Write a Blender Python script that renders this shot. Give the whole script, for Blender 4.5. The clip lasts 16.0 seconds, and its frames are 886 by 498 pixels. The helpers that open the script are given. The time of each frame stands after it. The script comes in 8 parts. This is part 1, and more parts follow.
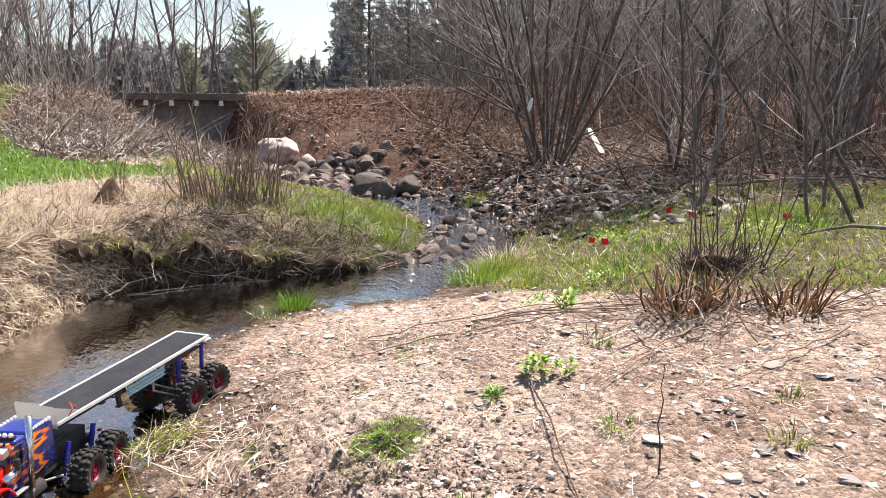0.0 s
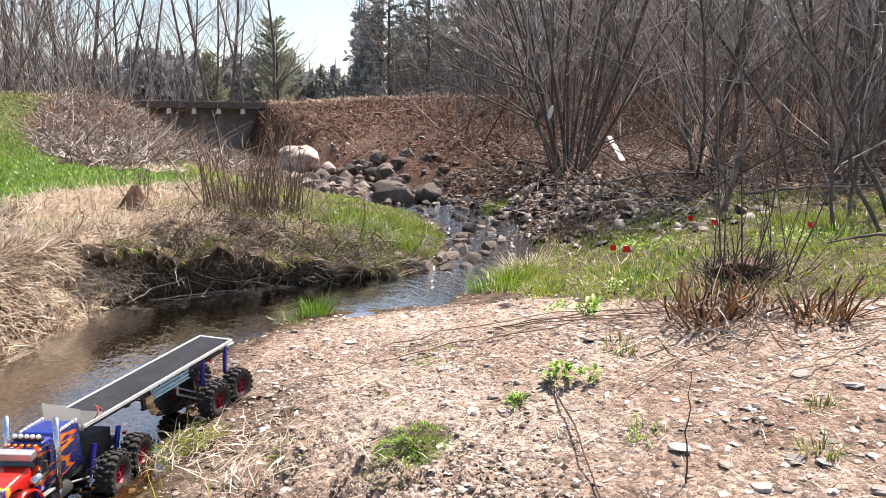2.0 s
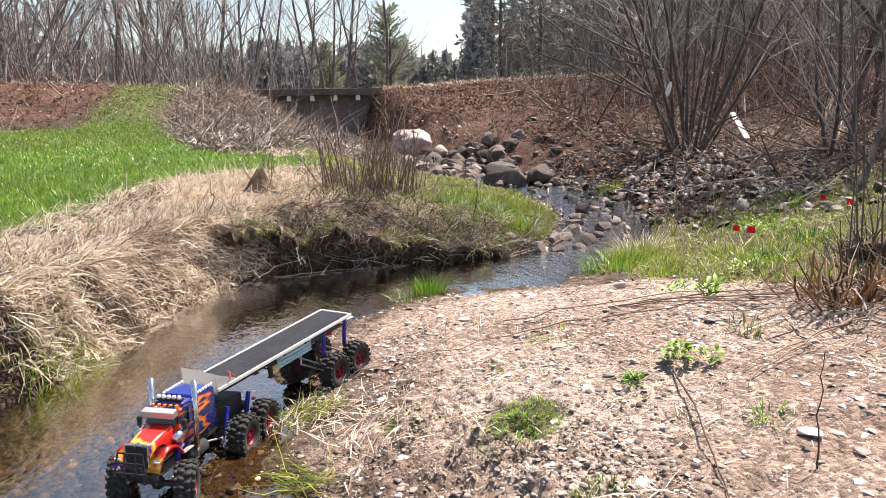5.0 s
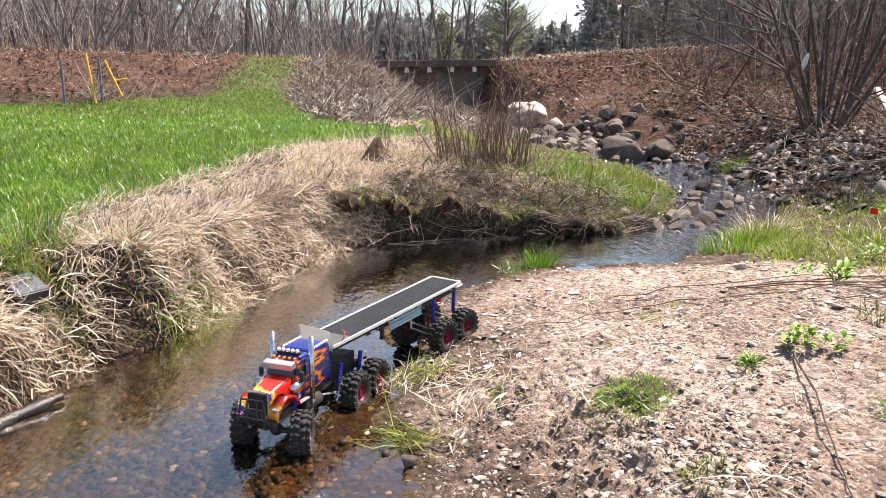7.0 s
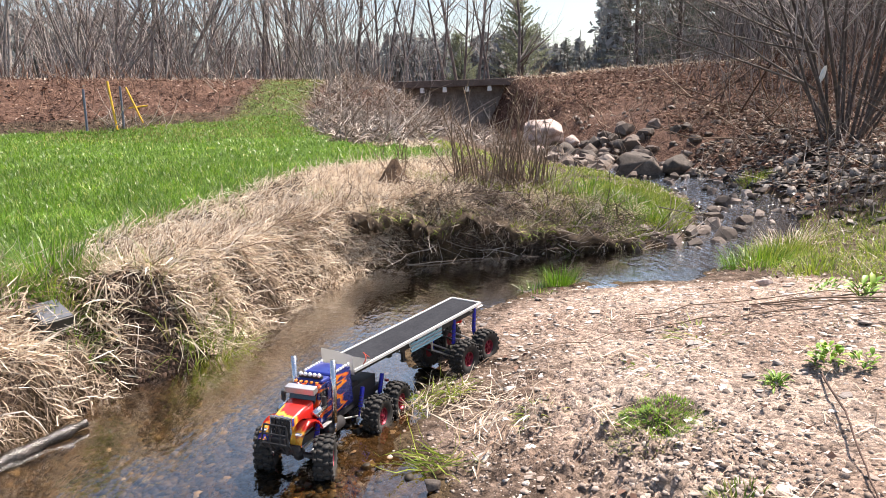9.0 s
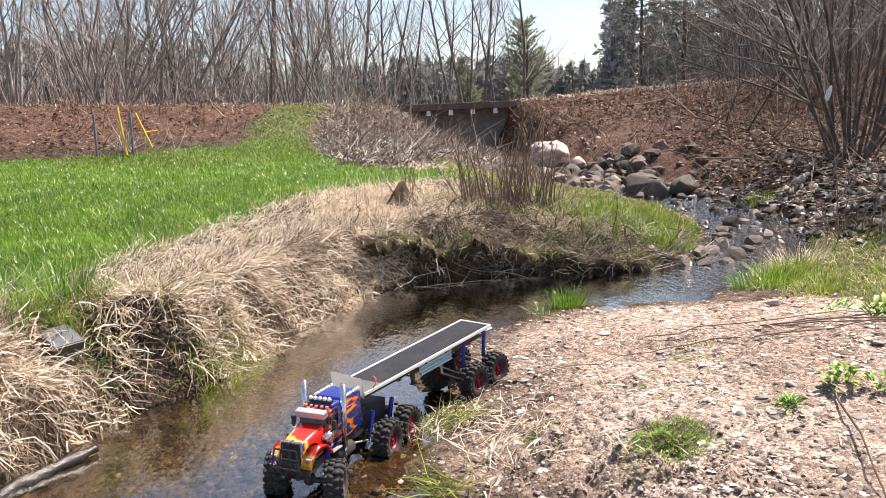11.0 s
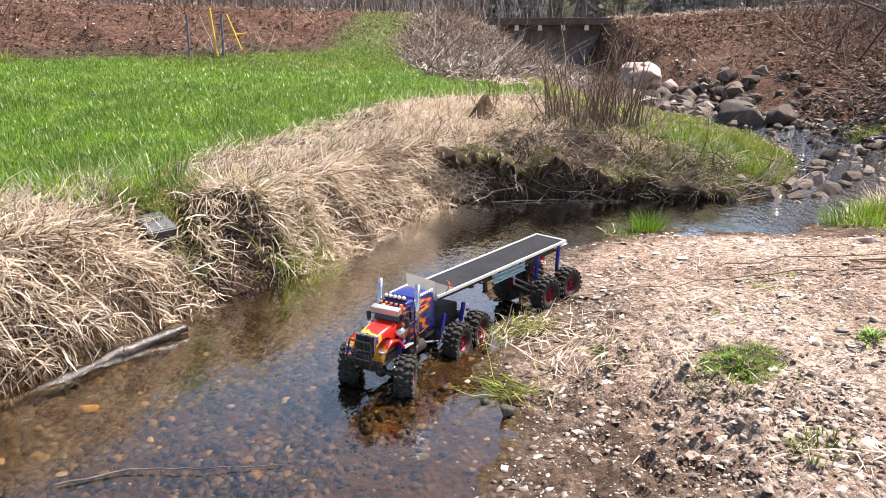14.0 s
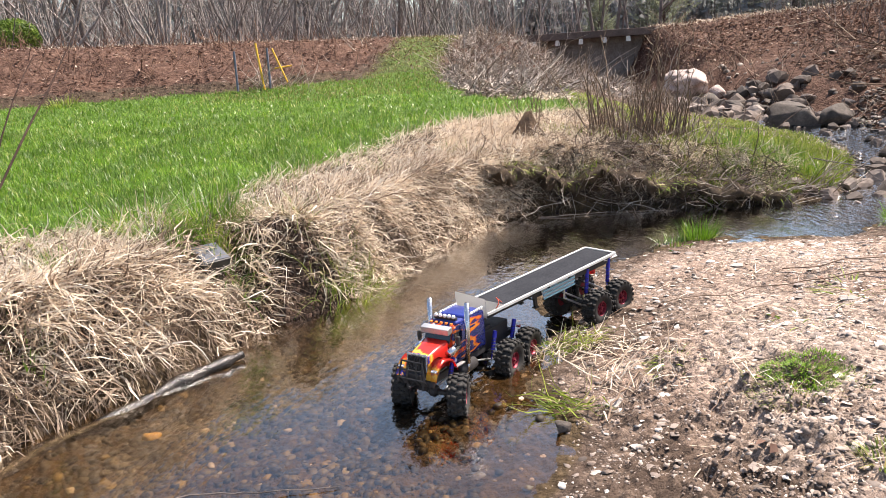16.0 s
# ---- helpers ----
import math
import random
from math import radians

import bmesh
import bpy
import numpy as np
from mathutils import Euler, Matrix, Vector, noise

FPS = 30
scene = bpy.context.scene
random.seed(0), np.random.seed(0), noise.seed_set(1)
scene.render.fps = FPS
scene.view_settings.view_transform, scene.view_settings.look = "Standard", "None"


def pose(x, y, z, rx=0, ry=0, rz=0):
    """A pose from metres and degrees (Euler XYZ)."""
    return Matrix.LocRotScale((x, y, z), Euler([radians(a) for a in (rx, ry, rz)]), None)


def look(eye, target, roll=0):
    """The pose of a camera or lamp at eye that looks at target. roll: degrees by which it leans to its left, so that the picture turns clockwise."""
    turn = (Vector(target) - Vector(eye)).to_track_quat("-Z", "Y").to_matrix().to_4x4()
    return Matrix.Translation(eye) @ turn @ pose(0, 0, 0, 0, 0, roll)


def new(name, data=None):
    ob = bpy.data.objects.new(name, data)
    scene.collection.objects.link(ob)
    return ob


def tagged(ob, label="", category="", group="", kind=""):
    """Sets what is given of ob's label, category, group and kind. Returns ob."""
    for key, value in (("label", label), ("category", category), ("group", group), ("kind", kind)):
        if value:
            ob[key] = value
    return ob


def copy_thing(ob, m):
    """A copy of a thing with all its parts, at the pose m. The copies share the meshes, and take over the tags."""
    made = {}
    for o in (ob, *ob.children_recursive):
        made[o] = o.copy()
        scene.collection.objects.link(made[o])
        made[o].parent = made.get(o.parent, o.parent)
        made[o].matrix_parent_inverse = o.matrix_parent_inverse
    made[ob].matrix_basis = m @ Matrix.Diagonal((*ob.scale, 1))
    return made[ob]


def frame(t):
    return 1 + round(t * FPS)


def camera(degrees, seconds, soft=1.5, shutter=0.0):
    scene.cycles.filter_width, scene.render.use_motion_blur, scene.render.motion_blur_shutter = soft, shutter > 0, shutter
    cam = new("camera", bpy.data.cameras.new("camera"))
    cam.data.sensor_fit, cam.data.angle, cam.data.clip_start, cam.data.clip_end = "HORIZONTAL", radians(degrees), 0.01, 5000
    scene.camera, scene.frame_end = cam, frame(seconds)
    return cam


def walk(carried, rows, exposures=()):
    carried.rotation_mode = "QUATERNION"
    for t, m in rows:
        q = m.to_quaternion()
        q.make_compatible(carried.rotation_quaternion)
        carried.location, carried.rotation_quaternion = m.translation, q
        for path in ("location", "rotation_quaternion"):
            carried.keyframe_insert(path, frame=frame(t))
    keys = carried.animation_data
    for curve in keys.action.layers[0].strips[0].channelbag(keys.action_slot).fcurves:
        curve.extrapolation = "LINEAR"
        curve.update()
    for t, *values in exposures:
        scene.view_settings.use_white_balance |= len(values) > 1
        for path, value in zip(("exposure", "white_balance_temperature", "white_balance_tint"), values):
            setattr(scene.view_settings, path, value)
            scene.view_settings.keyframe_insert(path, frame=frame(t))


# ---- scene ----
cam = camera(62.5, 16.0, soft=0.76)
PATH = [
    (0, (0.079, 0.085, 1.059), (1.022, 1.812, 0.702), 0.2),
    (0.5, (0.076, 0.085, 1.063), (1.017, 1.814, 0.709), 0.1),
    (1, (0.076, 0.092, 1.058), (1.017, 1.823, 0.711), 0.1),
    (1.5, (0.071, 0.089, 1.059), (1.012, 1.821, 0.721), 0.1),
    (2, (0.065, 0.094, 1.05), (0.966, 1.848, 0.715), 0.2),
    (2.5, (0.064, 0.079, 1.06), (0.916, 1.857, 0.725), -0.3),
    (3, (0.065, 0.091, 1.058), (0.892, 1.881, 0.724), -0.9),
    (3.2, (0.063, 0.093, 1.059), (0.884, 1.887, 0.731), -0.9),
    (5.3, (0.049, 0.083, 1.021), (0.601, 1.965, 0.628), -1.2),
    (5.5, (0.053, 0.077, 1.018), (0.557, 1.969, 0.611), -1.1),
    (6, (0.045, 0.058, 1.015), (0.473, 1.963, 0.582), -0.4),
    (6.5, (0.044, 0.065, 1.015), (0.421, 1.98, 0.577), -0.5),
    (7, (0.039, 0.07, 1.016), (0.363, 1.994, 0.575), -0.8),
    (7.5, (0.034, 0.069, 1.017), (0.329, 1.999, 0.585), -1.2),
    (8, (0.023, 0.072, 1.023), (0.285, 2.008, 0.597), -1.2),
    (8.5, (0.031, 0.077, 1.025), (0.289, 2.017, 0.616), -1.6),
    (9, (0.033, 0.072, 1.028), (0.312, 2.014, 0.637), -2.0),
    (11.5, (0.019, 0.07, 1.032), (0.279, 2.026, 0.704), -2.5),
    (12, (0.014, 0.055, 1.011), (0.225, 2.008, 0.634), -1.3),
    (12.5, (0.014, 0.037, 0.997), (0.142, 1.982, 0.55), -0.2),
    (13, (0.017, 0.026, 0.984), (0.073, 1.957, 0.466), 0.5),
    (13.5, (0.016, 0.036, 0.99), (0.055, 1.961, 0.449), 0.6),
    (14, (0.013, 0.047, 0.998), (0.064, 1.972, 0.457), -0.1),
    (14.5, (0.014, 0.048, 1.0), (0.03, 1.977, 0.472), -1.2),
    (15, (0.021, 0.041, 0.997), (0.009, 1.972, 0.477), -2.3),
    (15.5, (0.023, 0.042, 0.997), (-0.016, 1.973, 0.478), -2.6),
    (16, (0.024, 0.041, 0.994), (-0.062, 1.98, 0.51), -3.7),
]
walk(cam, [(t, look(eye, target, roll)) for t, eye, target, roll in PATH], exposures=[(0, 1.09, 6850, 10), (16, 1.09, 6850, 10)])

# ---- world, sun, exposure ----
SUN_AZ, SUN_EL = radians(60), radians(60)      # azimuth from +y towards +x
world = bpy.data.worlds.new("sky")
scene.world = world
world.use_nodes = True
wn = world.node_tree
sky = wn.nodes.new("ShaderNodeTexSky")
sky.sky_type, sky.sun_disc = "NISHITA", False
sky.sun_elevation, sky.sun_rotation = SUN_EL, SUN_AZ
sky.air_density, sky.dust_density, sky.ozone_density = 1.0, 2.0, 1.0
wn.nodes["Background"].inputs["Strength"].default_value = 0.102
wn.links.new(sky.outputs[0], wn.nodes["Background"].inputs["Color"])
sun_data = bpy.data.lights.new("sun", "SUN")
sun_data.energy, sun_data.angle, sun_data.color = 4.9, radians(0.55), (1.0, 0.9, 0.835)
sun = new("sun", sun_data)
sun_way = Vector((math.sin(SUN_AZ) * math.cos(SUN_EL), math.cos(SUN_AZ) * math.cos(SUN_EL), math.sin(SUN_EL)))
sun.matrix_world = look(sun_way * 40, (0, 0, 0))

# ---- materials ----
def nodes_of(name):
    m = bpy.data.materials.new(name)
    m.use_nodes = True
    nt = m.node_tree
    return m, nt, nt.nodes["Principled BSDF"]


def noise_node(nt, scale, detail=5.0, rough=0.6, vec=None, kind="ShaderNodeTexNoise"):
    n = nt.nodes.new(kind)
    n.inputs["Scale"].default_value = scale
    if kind == "ShaderNodeTexNoise":
        n.inputs["Detail"].default_value = detail
        n.inputs["Roughness"].default_value = rough
    if vec is not None:
        nt.links.new(vec, n.inputs["Vector"])
    return n


def ramp_node(nt, fac, stops):
    r = nt.nodes.new("ShaderNodeValToRGB")
    el = r.color_ramp.elements
    while len(el) < len(stops):
        el.new(0.5)
    for e, (p, c) in zip(el, stops):
        e.position = p
        e.color = (*c, 1) if len(c) == 3 else c
    nt.links.new(fac, r.inputs[0])
    return r.outputs[0]


def mix_rgb(nt, fac, a, b, mode="MIX"):
    m = nt.nodes.new("ShaderNodeMix")
    m.data_type, m.blend_type = "RGBA", mode
    for sock, v in ((m.inputs[0], fac), (m.inputs[6], a), (m.inputs[7], b)):
        if isinstance(v, bpy.types.NodeSocket):
            nt.links.new(v, sock)
        elif isinstance(v, (int, float)):
            sock.default_value = v
        else:
            sock.default_value = (*v, 1)
    return m.outputs[2]


def bump_node(nt, height, strength, distance, bsdf):
    b = nt.nodes.new("ShaderNodeBump")
    b.inputs["Strength"].default_value = strength
    b.inputs["Distance"].default_value = distance
    nt.links.new(height, b.inputs["Height"])
    nt.links.new(b.outputs[0], bsdf.inputs["Normal"])


def coords(nt):
    return nt.nodes.new("ShaderNodeTexCoord").outputs["Object"]


def speckled(name, stops, scale=6.0, fine=60.0, rough=0.8, bump=0.3, bdist=0.004, metal=0.0, spec=0.4):
    """A mottled surface: a broad colour field with a fine grain over it."""
    m, nt, bsdf = nodes_of(name)
    vec = coords(nt)
    big = noise_node(nt, scale, 6, 0.65, vec)
    small = noise_node(nt, fine, 4, 0.7, vec)
    col = ramp_node(nt, big.outputs[0], stops)
    grey = ramp_node(nt, small.outputs[0], [(0.3, (0.62, 0.62, 0.62)), (0.7, (1.25, 1.25, 1.25))])
    nt.links.new(mix_rgb(nt, 1.0, col, grey, "MULTIPLY"), bsdf.inputs["Base Color"])
    bsdf.inputs["Roughness"].default_value = rough
    bsdf.inputs["Metallic"].default_value = metal
    bsdf.inputs["Specular IOR Level"].default_value = spec
    if bump:
        bump_node(nt, small.outputs[0], bump, bdist, bsdf)
    return m


def per_piece(name, stops, rough=0.7, fine=90.0, spec=0.35, bump=0.25, translucent=0.0, bdist=0.003, patch=None):
    """A colour for each loose piece, with grain; patch: (scale, colour of the dull patches, of the fresh ones)."""
    m, nt, bsdf = nodes_of(name)
    geo = nt.nodes.new("ShaderNodeNewGeometry")
    vec = coords(nt)
    small = noise_node(nt, fine, 4, 0.7, vec)
    col = ramp_node(nt, geo.outputs["Random Per Island"], stops)
    grey = ramp_node(nt, small.outputs[0], [(0.3, (0.7, 0.7, 0.7)), (0.7, (1.2, 1.2, 1.2))])
    out = mix_rgb(nt, 1.0, col, grey, "MULTIPLY")
    if patch:
        field = noise_node(nt, patch[0], 4, 0.65, vec)
        out = mix_rgb(nt, 1.0, out, ramp_node(nt, field.outputs[0], [(0.36, patch[1]), (0.64, patch[2])]), "MULTIPLY")
    nt.links.new(out, bsdf.inputs["Base Color"])
    bsdf.inputs["Roughness"].default_value = rough
    bsdf.inputs["Specular IOR Level"].default_value = spec
    if bump:
        bump_node(nt, small.outputs[0], bump, bdist, bsdf)
    if translucent:
        tr = nt.nodes.new("ShaderNodeBsdfTranslucent")
        nt.links.new(out, tr.inputs["Color"])
        mx = nt.nodes.new("ShaderNodeMixShader")
        mx.inputs[0].default_value = translucent
        nt.links.new(bsdf.outputs[0], mx.inputs[1])
        nt.links.new(tr.outputs[0], mx.inputs[2])
        nt.links.new(mx.outputs[0], nt.nodes["Material Output"].inputs[0])
    return m


def per_object(name, stops, scale=9.0, rough=0.8, bump=0.5, bdist=0.01):
    """A colour for each object, mottled."""
    m, nt, bsdf = nodes_of(name)
    info = nt.nodes.new("ShaderNodeObjectInfo")
    vec = coords(nt)
    big = noise_node(nt, scale, 8, 0.7, vec)
    col = ramp_node(nt, info.outputs["Random"], stops)
    grey = ramp_node(nt, big.outputs[0], [(0.3, (0.5, 0.5, 0.52)), (0.55, (0.95, 0.95, 0.95)), (0.75, (1.35, 1.3, 1.25))])
    nt.links.new(mix_rgb(nt, 1.0, col, grey, "MULTIPLY"), bsdf.inputs["Base Color"])
    bsdf.inputs["Roughness"].default_value = rough
    bump_node(nt, big.outputs[0], bump, bdist, bsdf)
    return m


def paint(name, colour, rough=0.3, metal=0.0, coat=0.0, dirt=0.15):
    m, nt, bsdf = nodes_of(name)
    vec = coords(nt)
    n = noise_node(nt, 35.0, 6, 0.7, vec)
    dusty = tuple(c * 0.6 + 0.1 for c in colour)
    fac = ramp_node(nt, n.outputs[0], [(0.45, (0, 0, 0)), (0.75, (dirt, dirt, dirt))])
    nt.links.new(mix_rgb(nt, fac, colour, dusty), bsdf.inputs["Base Color"])
    r = ramp_node(nt, n.outputs[0], [(0.3, (rough, rough, rough)), (0.8, (min(1, rough + 0.25),) * 3)])
    nt.links.new(r, bsdf.inputs["Roughness"])
    bsdf.inputs["Metallic"].default_value = metal
    bsdf.inputs["Coat Weight"].default_value = coat
    return m


def flame_paint(name, base, along):
    """Blue or red paint with flames that run back from the nose: red, orange and yellow tongues."""
    m, nt, bsdf = nodes_of(name)
    tc = coords(nt)
    sep = nt.nodes.new("ShaderNodeSeparateXYZ")
    nt.links.new(tc, sep.inputs[0])
    mapping = nt.nodes.new("ShaderNodeMapping")
    mapping.inputs["Scale"].default_value = (9, 40, 40)
    nt.links.new(tc, mapping.inputs[0])
    n = noise_node(nt, 1.0, 2, 0.5, mapping.outputs[0])
    lo, hi, stops = along
    rng = nt.nodes.new("ShaderNodeMapRange")
    rng.inputs["From Min"].default_value, rng.inputs["From Max"].default_value = lo, hi
    nt.links.new(sep.outputs["X"], rng.inputs["Value"])
    add = nt.nodes.new("ShaderNodeMath")
    add.operation = "MULTIPLY_ADD"
    add.inputs[1].default_value = 0.9
    nt.links.new(n.outputs[0], add.inputs[0])
    sub = nt.nodes.new("ShaderNodeMath")
    sub.operation = "SUBTRACT"
    sub.inputs[1].default_value = 0.45
    nt.links.new(rng.outputs[0], sub.inputs[0])
    nt.links.new(sub.outputs[0], add.inputs[2])
    col = ramp_node(nt, add.outputs[0], stops)
    nt.links.new(col, bsdf.inputs["Base Color"])
    bsdf.inputs["Roughness"].default_value = 0.25
    bsdf.inputs["Coat Weight"].default_value = 0.5
    return m


def ground_material():
    m, nt, bsdf = nodes_of("ground_mix")
    vec = coords(nt)
    big, mid = noise_node(nt, 1.6, 6, 0.6, vec), noise_node(nt, 14.0, 6, 0.7, vec)
    fine = noise_node(nt, 95.0, 5, 0.75, vec)
    vor = noise_node(nt, 42.0, vec=vec, kind="ShaderNodeTexVoronoi")

    def zone(name):
        a = nt.nodes.new("ShaderNodeAttribute")
        a.attribute_name = name
        j = nt.nodes.new("ShaderNodeMath")
        j.operation = "MULTIPLY_ADD"
        j.inputs[1].default_value = 0.5
        nt.links.new(mid.outputs[0], j.inputs[0])
        nt.links.new(a.outputs["Fac"], j.inputs[2])
        return ramp_node(nt, j.outputs[0], [(0.62, (0, 0, 0)), (0.9, (1, 1, 1))])

    soil = ramp_node(nt, mid.outputs[0], [(0.3, (0.04, 0.028, 0.021)), (0.5, (0.1, 0.07, 0.053)), (0.72, (0.21, 0.155, 0.12))])
    sand = ramp_node(nt, big.outputs[0], [(0.3, (0.235, 0.166, 0.13)), (0.5, (0.375, 0.292, 0.24)), (0.7, (0.49, 0.41, 0.35))])
    chips = ramp_node(nt, vor.outputs["Color"], [(0.2, (0.5, 0.47, 0.45)), (0.5, (0.95, 0.92, 0.9)), (0.8, (1.25, 1.22, 1.2))])
    sand = mix_rgb(nt, 0.75, sand, chips, "MULTIPLY")
    vor2 = noise_node(nt, 130.0, vec=vec, kind="ShaderNodeTexVoronoi")
    grit = ramp_node(nt, vor2.outputs["Color"], [(0.15, (0.45, 0.43, 0.42)), (0.5, (0.95, 0.94, 0.93)), (0.85, (1.2, 1.2, 1.2))])
    sand = mix_rgb(nt, 0.7, sand, grit, "MULTIPLY")
    litter = ramp_node(nt, mid.outputs[0], [(0.3, (0.035, 0.019, 0.014)), (0.5, (0.1, 0.054, 0.039)), (0.7, (0.2, 0.128, 0.095))])
    green = ramp_node(nt, mid.outputs[0], [(0.3, (0.045, 0.085, 0.012)), (0.7, (0.11, 0.2, 0.03))])
    straw = ramp_node(nt, mid.outputs[0], [(0.3, (0.03, 0.02, 0.013)), (0.5, (0.065, 0.045, 0.03)), (0.72, (0.15, 0.11, 0.076))])
    bed = ramp_node(nt, mid.outputs[0], [(0.3, (0.035, 0.023, 0.012)), (0.55, (0.09, 0.062, 0.034)), (0.75, (0.17, 0.125, 0.076))])
    col = soil
    for name, c in (("bed", bed), ("litter", litter), ("straw", straw), ("gravel", sand), ("grass", green)):
        col = mix_rgb(nt, zone(name), col, c)
    grey = ramp_node(nt, fine.outputs[0], [(0.3, (0.6, 0.6, 0.6)), (0.7, (1.3, 1.3, 1.3))])
    nt.links.new(mix_rgb(nt, 1.0, col, grey, "MULTIPLY"), bsdf.inputs["Base Color"])
    bsdf.inputs["Roughness"].default_value = 0.92
    bsdf.inputs["Specular IOR Level"].default_value = 0.2
    sumh = nt.nodes.new("ShaderNodeMath")
    sumh.operation = "MULTIPLY_ADD"
    sumh.inputs[1].default_value = 2.0
    nt.links.new(mid.outputs[0], sumh.inputs[0])
    pit = nt.nodes.new("ShaderNodeMath")
    pit.operation = "MULTIPLY_ADD"
    pit.inputs[1].default_value = -1.6
    nt.links.new(vor.outputs["Distance"], pit.inputs[0])
    nt.links.new(fine.outputs[0], pit.inputs[2])
    nt.links.new(pit.outputs[0], sumh.inputs[2])
    bump_node(nt, sumh.outputs[0], 0.8, 0.012, bsdf)
    return m


def water_material(name="creek_water", strength=0.22):
    """Shallow clear water: tinted see-through body under a glossy rippled skin."""
    m = bpy.data.materials.new(name)
    m.use_nodes = True
    nt = m.node_tree
    nt.nodes.remove(nt.nodes["Principled BSDF"])
    vec = coords(nt)
    mp = nt.nodes.new("ShaderNodeMapping")
    mp.inputs["Rotation"].default_value = (0, 0, radians(35))
    mp.inputs["Scale"].default_value = (1.0, 0.45, 1.0)
    nt.links.new(vec, mp.inputs[0])
    a, b = noise_node(nt, 42.0, 3, 0.5, mp.outputs[0]), noise_node(nt, 15.0 if strength < 0.3 else 24.0, 3, 0.5, mp.outputs[0])
    h = nt.nodes.new("ShaderNodeMath")
    h.operation = "MULTIPLY_ADD"
    h.inputs[1].default_value = 1.4 if strength < 0.3 else 3.0
    nt.links.new(b.outputs[0], h.inputs[0])
    nt.links.new(a.outputs[0], h.inputs[2])
    bp = nt.nodes.new("ShaderNodeBump")
    bp.inputs["Strength"].default_value, bp.inputs["Distance"].default_value = strength, 0.011
    nt.links.new(h.outputs[0], bp.inputs["Height"])
    clear, gloss = nt.nodes.new("ShaderNodeBsdfTransparent"), nt.nodes.new("ShaderNodeBsdfGlossy")
    clear.inputs["Color"].default_value = (0.86, 0.73, 0.54, 1)
    gloss.inputs["Roughness"].default_value = 0.012
    fr = nt.nodes.new("ShaderNodeFresnel")
    fr.inputs["IOR"].default_value = 1.45
    nt.links.new(bp.outputs[0], gloss.inputs["Normal"])
    nt.links.new(bp.outputs[0], fr.inputs["Normal"])
    gain = nt.nodes.new("ShaderNodeMath")
    gain.operation, gain.use_clamp = "MULTIPLY_ADD", True
    gain.inputs[1].default_value, gain.inputs[2].default_value = 4.6, -0.14
    nt.links.new(fr.outputs[0], gain.inputs[0])
    mx = nt.nodes.new("ShaderNodeMixShader")
    for k, o in enumerate((gain.outputs[0], clear.outputs[0], gloss.outputs[0])):
        nt.links.new(o, mx.inputs[k])
    nt.links.new(mx.outputs[0], nt.nodes["Material Output"].inputs[0])
    return m


M_ground, M_water, M_riffle = ground_material(), water_material(), water_material("riffle_water", 0.5)
M_straw = per_piece("straw_blades", [(0.0, (0.12, 0.08, 0.055)), (0.18, (0.42, 0.32, 0.235)), (0.45, (0.78, 0.65, 0.505)), (1.0, (0.97, 0.89, 0.765))], 0.55, translucent=0.3, bump=0)
M_pale = per_piece("bleached_stems", [(0.0, (0.3, 0.235, 0.17)), (0.4, (0.66, 0.57, 0.47)), (1.0, (0.92, 0.87, 0.79))], 0.55, translucent=0.2, bump=0)
M_thatch = per_piece("matted_thatch", [(0.0, (0.05, 0.034, 0.025)), (0.45, (0.19, 0.135, 0.095)), (1.0, (0.5, 0.4, 0.31))], 0.75, bump=0, translucent=0.15)
M_green = per_piece("green_blades", [(0.0, (0.045, 0.105, 0.008)), (0.5, (0.11, 0.25, 0.018)), (0.85, (0.19, 0.36, 0.035)), (1.0, (0.46, 0.48, 0.19))], 0.36, translucent=0.42, bump=0, spec=0.6, patch=(2.0, (0.66, 0.68, 0.55), (1.42, 1.3, 1.2)))
M_meadow = per_piece("meadow_blades", [(0.0, (0.07, 0.12, 0.02)), (0.4, (0.16, 0.24, 0.035)), (0.7, (0.3, 0.32, 0.09)), (1.0, (0.5, 0.41, 0.22))], 0.5, translucent=0.35, bump=0)
M_leaf = per_piece("weed_leaves", [(0.0, (0.1, 0.24, 0.02)), (0.6, (0.22, 0.42, 0.035)), (1.0, (0.38, 0.52, 0.08))], 0.45, translucent=0.4, bump=0)
M_paleleaf = per_piece("bleached_leaves", [(0.0, (0.1, 0.065, 0.05)), (0.4, (0.26, 0.19, 0.15)), (0.8, (0.44, 0.35, 0.29)), (1.0, (0.62, 0.54, 0.46))], 0.8, translucent=0.2, bump=0)
M_spit = per_piece("spit_blades", [(0.0, (0.1, 0.16, 0.018)), (0.5, (0.25, 0.35, 0.04)), (0.85, (0.38, 0.43, 0.075)), (1.0, (0.55, 0.47, 0.25))], 0.5, translucent=0.35, bump=0)
M_path = per_piece("worn_blades", [(0.0, (0.1, 0.115, 0.03)), (0.5, (0.21, 0.215, 0.06)), (1.0, (0.38, 0.33, 0.16))], 0.6, translucent=0.25, bump=0)
M_gravel = per_piece("gravel_chips", [(0.0, (0.08, 0.064, 0.055)), (0.22, (0.22, 0.18, 0.155)), (0.6, (0.38, 0.318, 0.278)), (1.0, (0.66, 0.61, 0.565))], 0.75)
M_shale = per_piece("dark_shale", [(0.0, (0.024, 0.018, 0.015)), (0.6, (0.1, 0.08, 0.068)), (1.0, (0.34, 0.295, 0.26))], 0.6)
